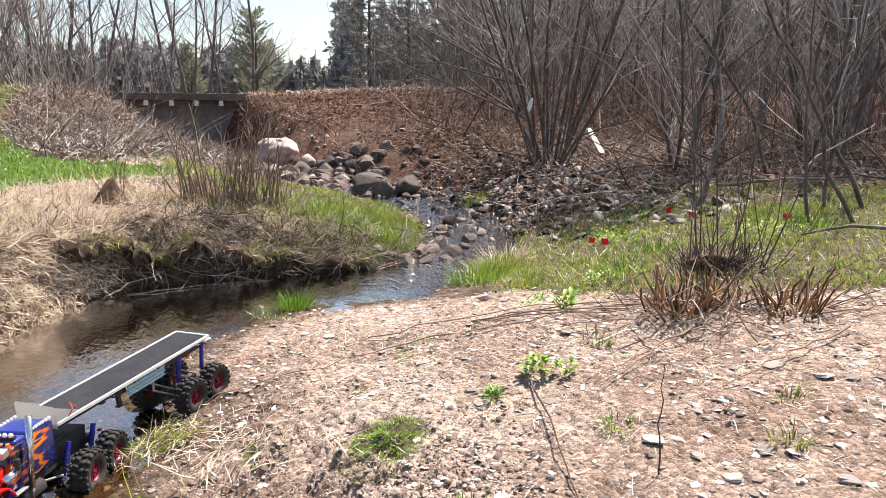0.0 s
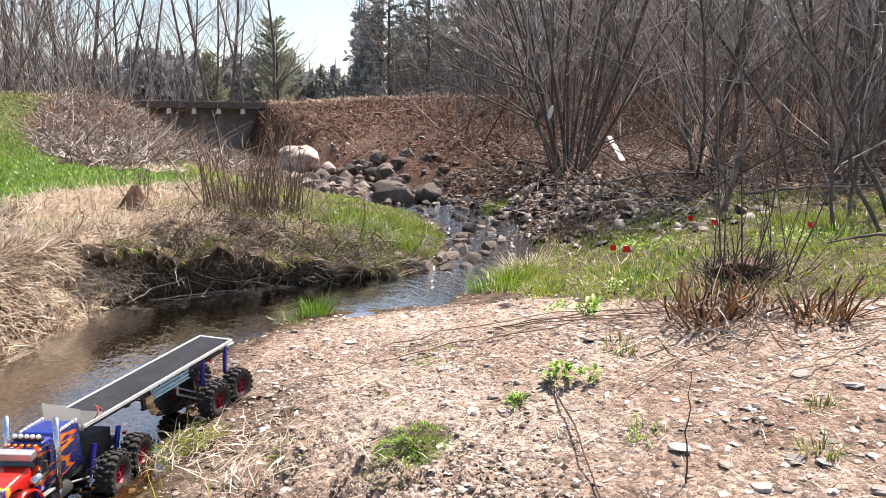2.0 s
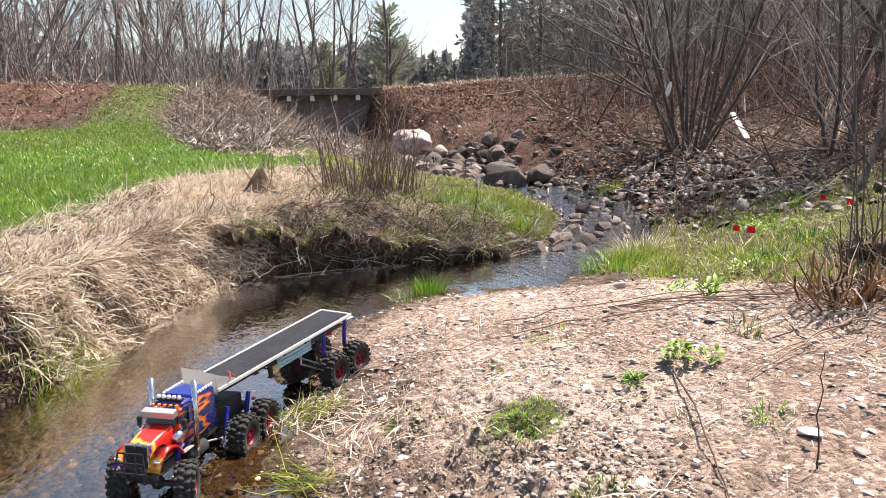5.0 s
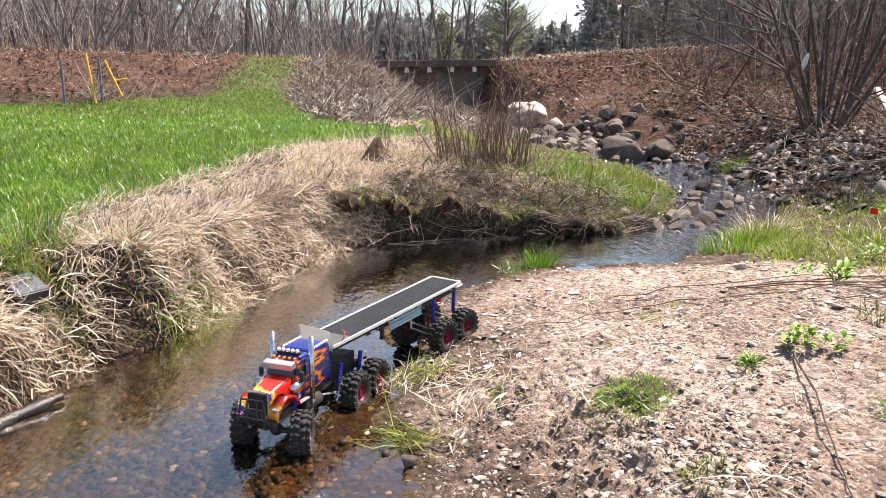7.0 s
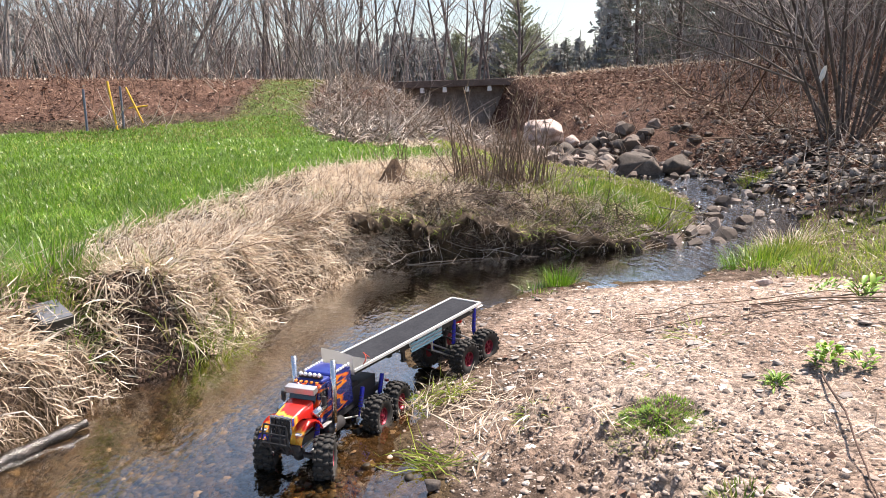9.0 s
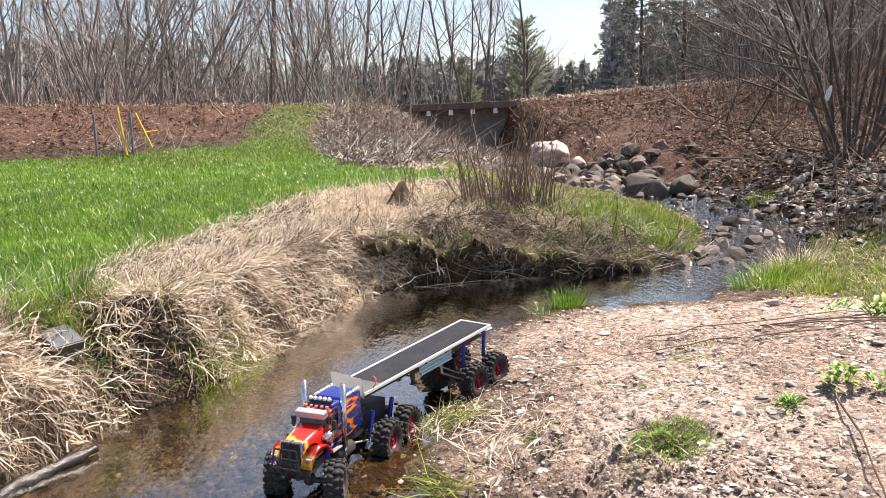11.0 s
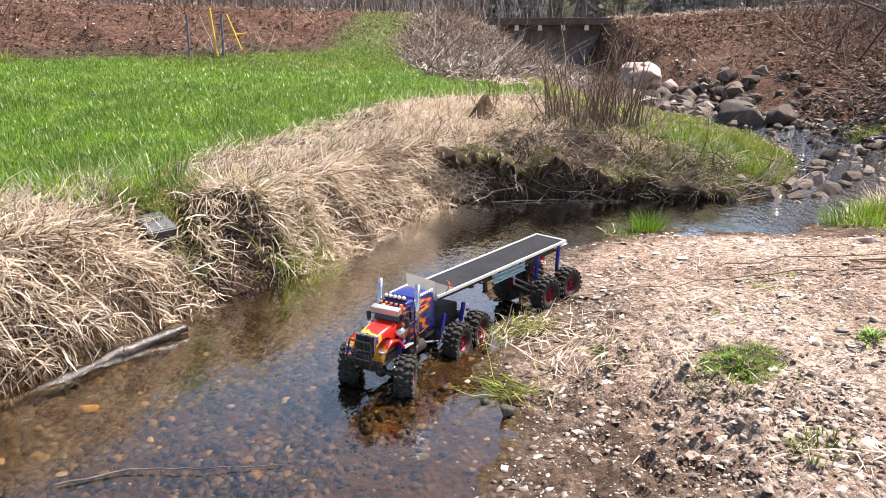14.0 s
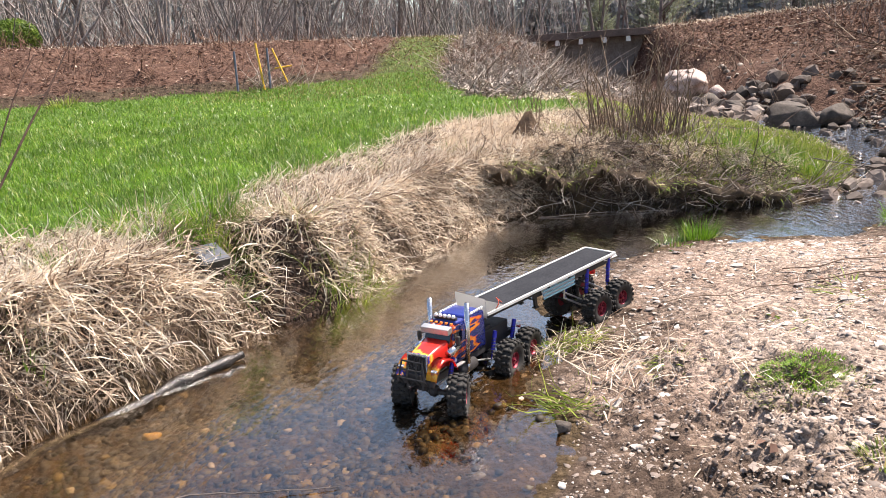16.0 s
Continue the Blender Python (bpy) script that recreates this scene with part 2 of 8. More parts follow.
M_clod = per_piece("soil_clods", [(0.0, (0.12, 0.09, 0.074)), (0.5, (0.27, 0.218, 0.185)), (1.0, (0.46, 0.395, 0.35))], 0.95, 60.0, 0.2, 0.6, bdist=0.006)
M_wet = per_piece("wet_stones", [(0.0, (0.03, 0.025, 0.022)), (0.5, (0.1, 0.082, 0.072)), (1.0, (0.26, 0.225, 0.2))], 0.16, spec=0.8)
M_cobble = per_piece("bed_cobbles", [(0.0, (0.008, 0.0065, 0.005)), (0.4, (0.026, 0.02, 0.0135)), (0.72, (0.058, 0.046, 0.032)), (0.92, (0.12, 0.1, 0.074)), (0.98, (0.2, 0.145, 0.06)), (1.0, (0.42, 0.37, 0.31))], 0.6)
M_litter = per_piece("dead_leaves", [(0.0, (0.06, 0.031, 0.023)), (0.4, (0.145, 0.078, 0.056)), (0.8, (0.28, 0.175, 0.13)), (1.0, (0.54, 0.43, 0.35))], 0.8, translucent=0.15, bump=0)
M_rock = per_object("field_stone", [(0.0, (0.06, 0.046, 0.038)), (0.4, (0.13, 0.1, 0.083)), (0.75, (0.22, 0.172, 0.145)), (1.0, (0.34, 0.29, 0.255))])
M_chip = per_object("flat_shale", [(0.0, (0.17, 0.15, 0.14)), (0.5, (0.32, 0.285, 0.26)), (1.0, (0.52, 0.48, 0.45))], 25.0, 0.7, 0.4, 0.003)
M_boulder = speckled("pale_granite", [(0.3, (0.36, 0.27, 0.24)), (0.55, (0.56, 0.46, 0.42)), (0.75, (0.72, 0.64, 0.6))], 4.0, 40.0, 0.85, 0.5, 0.01)
M_darkrock = speckled("dark_granite", [(0.3, (0.045, 0.037, 0.032)), (0.55, (0.1, 0.083, 0.073)), (0.75, (0.22, 0.19, 0.17))], 4.0, 40.0, 0.8, 0.5, 0.01)
M_bark = speckled("grey_bark", [(0.3, (0.09, 0.076, 0.07)), (0.55, (0.19, 0.165, 0.15)), (0.75, (0.34, 0.31, 0.285))], 7.0, 55.0, 0.9, 0.6, 0.01)
M_palebark = speckled("pale_alder_bark", [(0.3, (0.15, 0.132, 0.122)), (0.55, (0.31, 0.28, 0.26)), (0.75, (0.5, 0.465, 0.44))], 7.0, 55.0, 0.85, 0.6, 0.008)
M_twig = per_piece("twigs", [(0.0, (0.1, 0.083, 0.076)), (0.5, (0.27, 0.235, 0.22)), (1.0, (0.56, 0.51, 0.48))], 0.75, bump=0)
M_alder = speckled("brown_bark", [(0.3, (0.05, 0.04, 0.036)), (0.55, (0.13, 0.106, 0.095)), (0.8, (0.29, 0.25, 0.225))], 9.0, 70.0, 0.85, 0.5, 0.006)
M_brush = per_piece("brush_stems", [(0.0, (0.08, 0.05, 0.035)), (0.4, (0.19, 0.125, 0.09)), (0.75, (0.3, 0.22, 0.16)), (1.0, (0.48, 0.4, 0.31))], 0.8, bump=0)
M_palecane = per_piece("bleached_canes", [(0.0, (0.12, 0.09, 0.072)), (0.5, (0.33, 0.275, 0.23)), (1.0, (0.62, 0.56, 0.5))], 0.8, bump=0)
M_stump = speckled("rotten_wood", [(0.3, (0.05, 0.03, 0.019)), (0.55, (0.13, 0.083, 0.053)), (0.75, (0.34, 0.24, 0.16))], 18.0, 90.0, 0.95, 0.9, 0.012)
M_darktwig = speckled("dark_twig", [(0.3, (0.035, 0.02, 0.016)), (0.55, (0.085, 0.05, 0.04)), (0.75, (0.17, 0.115, 0.09))], 14.0, 80.0, 0.8, 0.4, 0.003)
M_cane = speckled("cane_bark", [(0.3, (0.1, 0.07, 0.05)), (0.55, (0.22, 0.16, 0.115)), (0.75, (0.42, 0.33, 0.25))], 14.0, 80.0, 0.85, 0.4, 0.004)
M_leafob = per_object("leaf_green", [(0.0, (0.12, 0.26, 0.02)), (0.6, (0.22, 0.4, 0.035)), (1.0, (0.36, 0.5, 0.08))], 30.0, 0.45, 0.15, 0.002)
M_redbrush = per_piece("red_brush", [(0.0, (0.06, 0.032, 0.025)), (0.5, (0.15, 0.078, 0.054)), (1.0, (0.34, 0.21, 0.14))], 0.8, bump=0)
# spruce needles: green lightened and greyed to paint in the haze
M_needle_haze = per_piece("needles", [(0.0, (0.07, 0.085, 0.068)), (0.6, (0.12, 0.14, 0.115)), (1.0, (0.19, 0.215, 0.17))], 0.6, bump=0, translucent=0.35)
M_pine = per_piece("pine_needles", [(0.0, (0.2, 0.23, 0.16)), (0.6, (0.32, 0.36, 0.24)), (1.0, (0.44, 0.48, 0.33))], 0.6, bump=0, translucent=0.35)
M_log = speckled("wet_log", [(0.35, (0.01, 0.008, 0.0065)), (0.55, (0.03, 0.024, 0.019)), (0.8, (0.085, 0.07, 0.06))], 9.0, 70.0, 0.27, 0.9, 0.006, spec=0.8)
M_plank = speckled("weathered_plank", [(0.3, (0.66, 0.63, 0.58)), (0.7, (0.84, 0.82, 0.79))], 12.0, 60.0, 0.8, 0.2)
M_greytimber = speckled("grey_timber", [(0.3, (0.13, 0.11, 0.1)), (0.7, (0.27, 0.24, 0.22))], 6.0, 50.0, 0.9, 0.4)
M_timber = speckled("dark_timber", [(0.3, (0.09, 0.066, 0.056)), (0.7, (0.2, 0.155, 0.135))], 6.0, 50.0, 0.85, 0.3)
M_white = paint("white_plastic", (0.78, 0.78, 0.76), 0.4)
M_yellow = paint("yellow_paint", (0.72, 0.42, 0.03), 0.45)
M_flag = paint("red_flag_cloth", (0.5, 0.022, 0.018), 0.6)
M_wire = paint("steel_wire", (0.4, 0.4, 0.4), 0.4, 0.8)
M_black = paint("black_plastic", (0.018, 0.018, 0.02), 0.45)
M_panel = paint("solar_glass", (0.055, 0.065, 0.09), 0.5, 0.0, 0.0, 0.05)
M_greyblue = paint("weathered_blue", (0.13, 0.145, 0.2), 0.5)
M_hedge = per_piece("hedge_leaves", [(0.0, (0.06, 0.11, 0.015)), (0.6, (0.15, 0.25, 0.03)), (1.0, (0.28, 0.4, 0.07))], 0.5, bump=0, translucent=0.35)


# ---- builders ----
def thing(name, label, category, group="", kind="", m=None):
    ob = new(name)
    tagged(ob, label, category, group, kind)
    if m is not None:
        ob.matrix_world = m
    return ob


def part(name, bm, material, parent, label="", smooth=False, m=None):
    """Links a bmesh as one mesh object under a thing or a part."""
    me = bpy.data.meshes.new(name)
    bm.to_mesh(me)
    bm.free()
    return part_mesh(name, me, material, parent, label, smooth, m)


def part_mesh(name, me, material, parent, label="", smooth=False, m=None):
    if material is not None and not me.materials:
        me.materials.append(material)
    if smooth:
        me.polygons.foreach_set("use_smooth", [True] * len(me.polygons))
    ob = new(name, me)
    ob.parent = parent
    if m is not None:
        ob.matrix_basis = m
    if label:
        ob["label"] = label
    return ob


def raw_mesh(name, verts, faces, material=None, smooth=False):
    """A mesh from numpy arrays of vertices and of equal-sided faces."""
    verts, faces = np.asarray(verts, np.float32), np.asarray(faces, np.int32)
    me = bpy.data.meshes.new(name)
    me.vertices.add(len(verts))
    me.vertices.foreach_set("co", verts.ravel())
    n = faces.shape[1]
    me.loops.add(faces.size)
    me.loops.foreach_set("vertex_index", faces.ravel())
    me.polygons.add(len(faces))
    me.polygons.foreach_set("loop_start", np.arange(0, faces.size, n, dtype=np.int32))
    me.polygons.foreach_set("loop_total", np.full(len(faces), n, np.int32))
    if smooth:
        me.polygons.foreach_set("use_smooth", np.ones(len(faces), bool))
    if material is not None:
        me.materials.append(material)
    me.update(calc_edges=True)
    return me


def stuff(name, me, label, category, parent=None):
    ob = new(name, me)
    if parent is not None:
        ob.parent = parent
        ob["kind"] = "stuff"
        ob["label"] = label
        return ob
    return tagged(ob, label, category, kind="stuff")


class Tubes:
    """Gathers tapered tubes into one mesh."""

    def __init__(self):
        self.v, self.f, self.n = [], [], 0

    def add(self, pts, radii, sides=5):
        pts = [Vector(p) for p in pts]
        ring = []
        for k, p in enumerate(pts):
            d = (pts[min(k + 1, len(pts) - 1)] - pts[max(k - 1, 0)]).normalized()
            a = d.orthogonal().normalized() if k == 0 else (ring_a - d * ring_a.dot(d)).normalized()
            ring_a = a
            b = d.cross(a)
            r = radii[k]
            for s in range(sides):
                w = 2 * math.pi * s / sides
                q = p + (a * math.cos(w) + b * math.sin(w)) * r
                self.v.append((q.x, q.y, q.z))
        for k in range(len(pts) - 1):
            for s in range(sides):
                i, j = self.n + k * sides + s, self.n + k * sides + (s + 1) % sides
                self.f.append((i, j, j + sides, i + sides))
        self.n += len(pts) * sides

    def mesh(self, name, material):
        return raw_mesh(name, self.v, self.f, material, True)


def box(bm, size, at=(0, 0, 0), rot=None, bevel=0.0, taper=None):
    """A box into bm; taper: (scale of x, of y) at its top."""
    r = bmesh.ops.create_cube(bm, size=1.0)
    vs = r["verts"]
    for v in vs:
        if taper and v.co.z > 0:
            v.co.x *= taper[0]
            v.co.y *= taper[1]
        v.co = Vector((v.co.x * size[0], v.co.y * size[1], v.co.z * size[2]))
    if bevel:
        es = list({e for v in vs for e in v.link_edges})
        out = bmesh.ops.bevel(bm, geom=es, offset=bevel, segments=2, affect="EDGES", profile=0.6)
        vs = list({v for f in out["faces"] for v in f.verts} | {v for v in vs if v.is_valid})
    m = Matrix.Translation(at) @ (rot.to_4x4() if rot is not None else Matrix.Identity(4))
    bmesh.ops.transform(bm, matrix=m, verts=vs)
    return vs


def rod(bm, a, b, r, sides=10, r2=None):
    a, b = Vector(a), Vector(b)
    d = b - a
    m = Matrix.Translation((a + b) / 2) @ d.to_track_quat("Z", "Y").to_matrix().to_4x4()
    bmesh.ops.create_cone(bm, cap_ends=True, segments=sides, radius1=r, radius2=r if r2 is None else r2, depth=d.length, matrix=m)


def bent_rod(bm, pts, r, sides=8):
    for a, b in zip(pts, pts[1:]):
        rod(bm, a, b, r, sides)
    for p in pts[1:-1]:
        bmesh.ops.create_uvsphere(bm, u_segments=sides, v_segments=6, radius=r, matrix=Matrix.Translation(p))


def scatter_mesh(name, shapes, where, yaw, tilt, lean_dir, size, material, smooth=False):
    """Many copies of small triangle shapes [(verts, tris)], each turned, tilted towards lean_dir and sized, in one mesh."""
    n = len(where)
    which = np.random.randint(0, len(shapes), n)
    vs, fs, off = [], [], 0
    for k, (sv, sf) in enumerate(shapes):
        sel = np.nonzero(which == k)[0]
        if not len(sel):
            continue
        sv, sf = np.asarray(sv, float), np.asarray(sf, int)
        c, s = np.cos(yaw[sel]), np.sin(yaw[sel])
        p = sv[None] * size[sel][:, None, :]
        q = np.stack([p[..., 0] * c[:, None] - p[..., 1] * s[:, None], p[..., 0] * s[:, None] + p[..., 1] * c[:, None], p[..., 2]], -1)
        ct, st = np.cos(tilt[sel])[:, None], np.sin(tilt[sel])[:, None]
        dx, dy = np.cos(lean_dir[sel])[:, None], np.sin(lean_dir[sel])[:, None]
        along = q[..., 0] * dx + q[..., 1] * dy
        new_along, new_z = along * ct + q[..., 2] * st, -along * st + q[..., 2] * ct
        q[..., 0] += (new_along - along) * dx
        q[..., 1] += (new_along - along) * dy
        q[..., 2] = new_z
        q += where[sel][:, None, :]
        vs.append(q.reshape(-1, 3))
        fs.append((sf[None] + (np.arange(len(sel)) * len(sv))[:, None, None] + off).reshape(-1, 3))
        off += len(sel) * len(sv)
    return raw_mesh(name, np.concatenate(vs), np.concatenate(fs), material, smooth)


def blade_shape(bend, width=0.5, twist=0.0, short=False):
    """A grass blade, one unit high, that bends over along +x."""
    v, ts = [], (0.0, 0.55, 1.0) if short else (0.0, 0.4, 0.75, 1.0)
    for t in ts:
        ang = bend * t
        x, z = (1 - math.cos(ang)) / max(bend, 1e-3) if bend else 0.0, math.sin(ang) / max(bend, 1e-3) if bend else t
        w = width * (1 - t ** 1.6)
        v += [(x, -w + twist * t, z), (x, w + twist * t, z)] if t < 1 else [(x, twist, z)]
    return v, [(0, 1, 3), (0, 3, 2), (2, 3, 4)] if short else [(0, 1, 3), (0, 3, 2), (2, 3, 5), (2, 5, 4), (4, 5, 6)]


def chip_shape(sides, rough, flat):
    """An angular flat stone of unit width."""
    v = []
    layers = ((-0.3, 1.0), (0.5, 0.78)) if flat == 1.0 else ((-0.5, 0.9), (0.25, 1.0), (0.5, 0.72))
    for z, s in layers:
        for k in range(sides):
            a = 2 * math.pi * k / sides
            r = 0.5 * s * (1 + random.uniform(-rough, rough))
            v.append((r * math.cos(a), r * math.sin(a), z * flat * (1 + random.uniform(-rough, rough) * 0.5)))
    f = []
    top = len(layers) - 1
    for l in range(top):
        for k in range(sides):
            a, b = l * sides + k, l * sides + (k + 1) % sides
            f += [(a, b, b + sides), (a, b + sides, a + sides)]
    f += [(top * sides, top * sides + k, top * sides + k + 1) for k in range(1, sides - 1)]
    return v, f


# ---- the lie of the land ----
# Shorelines of the creek in plan: the field side, then the gravel-bar side.
SHORE_L = [(-24.0, -27.0), (-15.0, -15.0), (-8.5, -7.5), (-4.5, -2.5), (-3.2, -0.6), (-2.3, 0.6), (-1.65, 1.4), (-1.33, 1.93), (-1.05, 2.33), (-0.93, 2.62), (-0.86, 2.85), (-0.6, 3.05), (-0.4, 3.5), (-0.11, 4.2),
           (0.16, 4.62), (0.5, 4.87), (1.0, 4.86), (1.5, 4.8), (2.05, 4.72), (2.45, 4.85), (2.8, 5.3), (3.3, 6.2), (3.5, 7.2), (3.25, 8.3), (2.9, 9.8), (2.5, 11.5), (2.2, 14.0), (2.2, 22.0)]
SHORE_R = [(-22.0, -28.0), (-12.8, -15.5), (-6.5, -7.5), (-2.6, -2.5), (-1.4, -0.6), (-0.6, 0.4), (-0.2, 1.0), (0.0, 1.4), (0.16, 1.64), (0.25, 1.9), (0.17, 2.12), (0.22, 2.4), (0.3, 2.7), (0.25, 3.0), (0.33, 3.3), (0.6, 3.52),
           (0.86, 3.7), (1.15, 3.92), (1.4, 3.93), (1.75, 3.88), (2.05, 3.93), (2.3, 4.1), (2.6, 4.25), (2.95, 4.55), (3.45, 5.0), (4.15, 6.1), (4.3, 7.3), (4.05, 8.5), (3.5, 9.8), (3.1, 11.5), (2.9, 14.0), (2.9, 22.0)]


def line_distance(x, y, line):
    best = np.full(x.shape, 1e9)
    for (ax, ay), (bx, by) in zip(line, line[1:]):
        dx, dy = bx - ax, by - ay
        t = np.clip(((x - ax) * dx + (y - ay) * dy) / (dx * dx + dy * dy), 0, 1)
        best = np.minimum(best, np.hypot(x - ax - t * dx, y - ay - t * dy))
    return best


def in_creek(x, y):
    poly = SHORE_L + SHORE_R[::-1]
    inside = np.zeros(x.shape, bool)
    for (ax, ay), (bx, by) in zip(poly, poly[1:] + poly[:1]):
        if ay != by:
            inside ^= ((ay > y) != (by > y)) & (x < (bx - ax) * (y - ay) / (by - ay) + ax)
    return inside


def smooth(a, b, v):
    t = np.clip((v - a) / (b - a), 0, 1)
    return t * t * (3 - 2 * t)


def waves(x, y, k, seed):
    """A cheap smooth noise of sines, about -1 to 1, for wavelengths near 1/k."""
    rng = np.random.RandomState(seed)
    out = np.zeros(np.shape(x))
    for _ in range(7):
        a, p, q = rng.uniform(0, 2 * math.pi), rng.uniform(0, 2 * math.pi), rng.uniform(0.7, 1.6)
        out += np.sin((x * math.cos(a) + y * math.sin(a)) * k * q * 2 * math.pi + p)
    return out / 4.0


def water_level(y):
    return np.interp(y, [4.9, 6.0, 7.2, 8.5, 11.0, 16.0], [0.0, 0.04, 0.08, 0.13, 0.32, 0.45])


def land(x, y):
    """Height and zones at plan points: (z, dict of masks)."""
    x, y = np.asarray(x, float), np.asarray(y, float)
    dl, dr, inside = line_distance(x, y, SHORE_L), line_distance(x, y, SHORE_R), in_creek(x, y)
    # which side: left of the creek's middle line or right of it
    left = (dl < dr) & ~inside
    w = water_level(y)
    edge = np.minimum(dl, dr)
    n1, n2, n3 = waves(x, y, 0.9, 1), waves(x, y, 3.1, 2), waves(x, y, 9.0, 3)
    # creek bed
    bed = w - 0.012 - 0.03 * smooth(0, 0.3, edge) - 0.025 * smooth(0.25, 0.6, dr) * (1 - 0.8 * smooth(4.7, 5.3, y)) + 0.025 * smooth(0.05, 0.3, edge) * smooth(4.7, 5.3, y) + 0.012 * n2 + 0.005 * n3 + 0.03 * np.exp(-(((x + 0.12) / 0.3) ** 2 + ((y - 2.1) / 0.25) ** 2))
    # field side: a steep bank, then the gently rising field
    top = np.interp(x, [-3, 0.6, 1.6, 2.3, 3.2], [0.38, 0.38, 0.30, 0.19, 0.10])
    steep = np.interp(x, [-1.0, -0.1, 0.5, 1.1, 1.7, 2.5], [0.25, 0.24, 0.28, 0.32, 0.5, 0.6])
    d2 = np.maximum(dl + (0.03 * n2 + 0.02 * n3) * smooth(0.0, 0.1, dl), 0)
    bank = w + top * smooth(0.0, 1.0, d2 / steep) ** 0.75
    rise = np.minimum(0.057 * np.maximum(y - 3.7, 0) + 0.02 * np.maximum(-x - 2, 0), 0.1 * dl)
    zl = bank + rise * smooth(0.3, 0.9, dl) * (1 - 0.85 * smooth(0.9, 2.0, x) * smooth(9.5, 8.5, y)) + 0.012 * n2 + 0.02 * n1 * smooth(0.3, 1.0, dl)
    # bar side
    zr = w * 1.02 + 0.27 * (1 - np.exp(-(dr / np.interp(y, [2.1, 2.6], [0.8, 1.0])) ** np.interp(y, [2.1, 2.6], [1.2, 1.6]))) + 0.06 * np.maximum(dr - 1.0, 0) * np.exp(-np.maximum(dr - 5, 0) / 8) + 0.045 * np.clip(y - 5.2, 0, 6) * smooth(0.0, 0.7, dr)
    clods = smooth(0.15, 0.4, dr) * (1 - smooth(0.55, 0.9, dr)) * (1 - smooth(2.2, 2.7, y))
    zr = zr + 0.012 * n2 + 0.004 * n3 * (1 + 2.5 * clods) + 0.011 * np.abs(waves(x, y, 17.0, 5)) * clods + 0.018 * n1 * smooth(0.2, 1.0, dr)
    # a dug hollow with a ridge of clods beside it
    zr = zr - 0.05 * np.exp(-(((x - 0.65) / 0.08) ** 2 + ((y - 1.7) / 0.08) ** 2)) + 0.035 * np.exp(-(((x - 0.72) / 0.13) ** 2 + ((y - 1.58) / 0.07) ** 2))
    dug = np.clip(1.3 * np.exp(-(((x - 0.6) / 0.3) ** 2 + ((y - 1.72) / 0.4) ** 2)) + 0.5 * n2 * np.exp(-((dr - 0.4) / 0.5) ** 2), 0, 1)
    lumps = np.abs(waves(x, y, 11.0, 61) * waves(x + 3, y, 7.0, 62))
    grains = np.abs(waves(x, y, 26.0, 63)) + 0.5 * np.abs(waves(x, y, 55.0, 64))
    zr = zr + np.clip(dug + 0.03, 0, 1) * smooth(0.03, 0.25, dr) * (0.034 * lumps + 0.008 * grains - 0.014)
    # the pile of dark shale beside the riffle
    pile = np.exp(-(((x - 4.75) / 0.55) ** 2 + ((y - 6.1) / 0.9) ** 2))
    zr = zr + 0.16 * pile
    z = np.where(inside, bed, np.where(left, zl, zr))
    # the road bank across the valley
    toe = np.interp(x, [-12, -5, -2.5, -0.5, 2.5, 5, 8, 12], [6.3, 7.9, 8.5, 9.3, 11.2, 10.4, 9.0, 8.0])
    crest = np.interp(x, [-12, -5, -1, 1.5, 3.5, 5.5, 7.3, 12], [11.0, 11.6, 12.8, 14.0, 14.8, 14.6, 13.2, 12.4])
    high = np.interp(x, [-9, -5.5, -1, 2, 4, 5.7, 7.5, 12], [1.75, 1.6, 1.5, 1.45, 1.48, 1.58, 1.6, 1.7])
    s = smooth(0.0, 1.0, (y - toe + 0.25 * n1) / (crest - toe))
    gap = np.where(inside, 0.0, np.where(left, smooth(0.5, 1.5, edge), smooth(0.15, 0.8, edge)))
    s = s * np.where(y > 10.5, gap, 1.0)
    base = z
    z = base + np.maximum(high - base, 0) * s + 0.05 * n2 * s * (1 - s) * 4
    far = smooth(18, 40, np.hypot(x, y))
    z = z * (1 - far) + 1.25 * far
    # zones
    field_edge = np.interp(y, [0, 2.6, 3.1, 3.5, 3.9, 4.3, 4.8, 5.4, 5.9, 6.15, 6.4, 6.9, 7.5, 9.0], [-2.9, -2.5, -1.8, -1.45, -1.2, -1.0, -0.8, -0.5, -0.1, 0.3, 1.1, 1.2, 0.1, -0.3])
    grass = np.where(left, smooth(-0.1, 0.2, field_edge - x + 0.12 * n2), 0.0) * (1 - smooth(0.004, 0.05, s))
    path = np.exp(-(((x + 0.85 - 0.1 * (y - 9.0)) / 0.55) ** 4)) * smooth(7.9, 8.6, y)
    field = grass
    grass = np.maximum(grass, np.where(left, path, 0) * 0.55)
    spit = np.where(left & (x > 1.0) & (y < 9), smooth(0.12, 0.3, dl) * 0.75, 0.0)
    shore_line = np.interp(y, [-2, 0, 1.6, 2.3, 2.9, 3.3, 4.3], [8, 5, 3.4, 2.6, 2.3, 2.35, 2.4])
    gravel = np.where(~left & ~inside & (y < 4.6), smooth(0.2, -0.15, x - shore_line + 0.15 * n2), 0.0)
    meadow = np.where(~left & ~inside, (1 - gravel) * (1 - smooth(0.03, 0.15, s)) * (1 - smooth(6.0, 7.5, x + 0.3 * y - 1.5)) * (1 - smooth(5.0, 5.8, y)), 0.0)
    bare = np.exp(-(((x + 0.78) / 0.2) ** 2 + ((y - 3.02) / 0.22) ** 2)) + smooth(-0.1, 0.4, x)
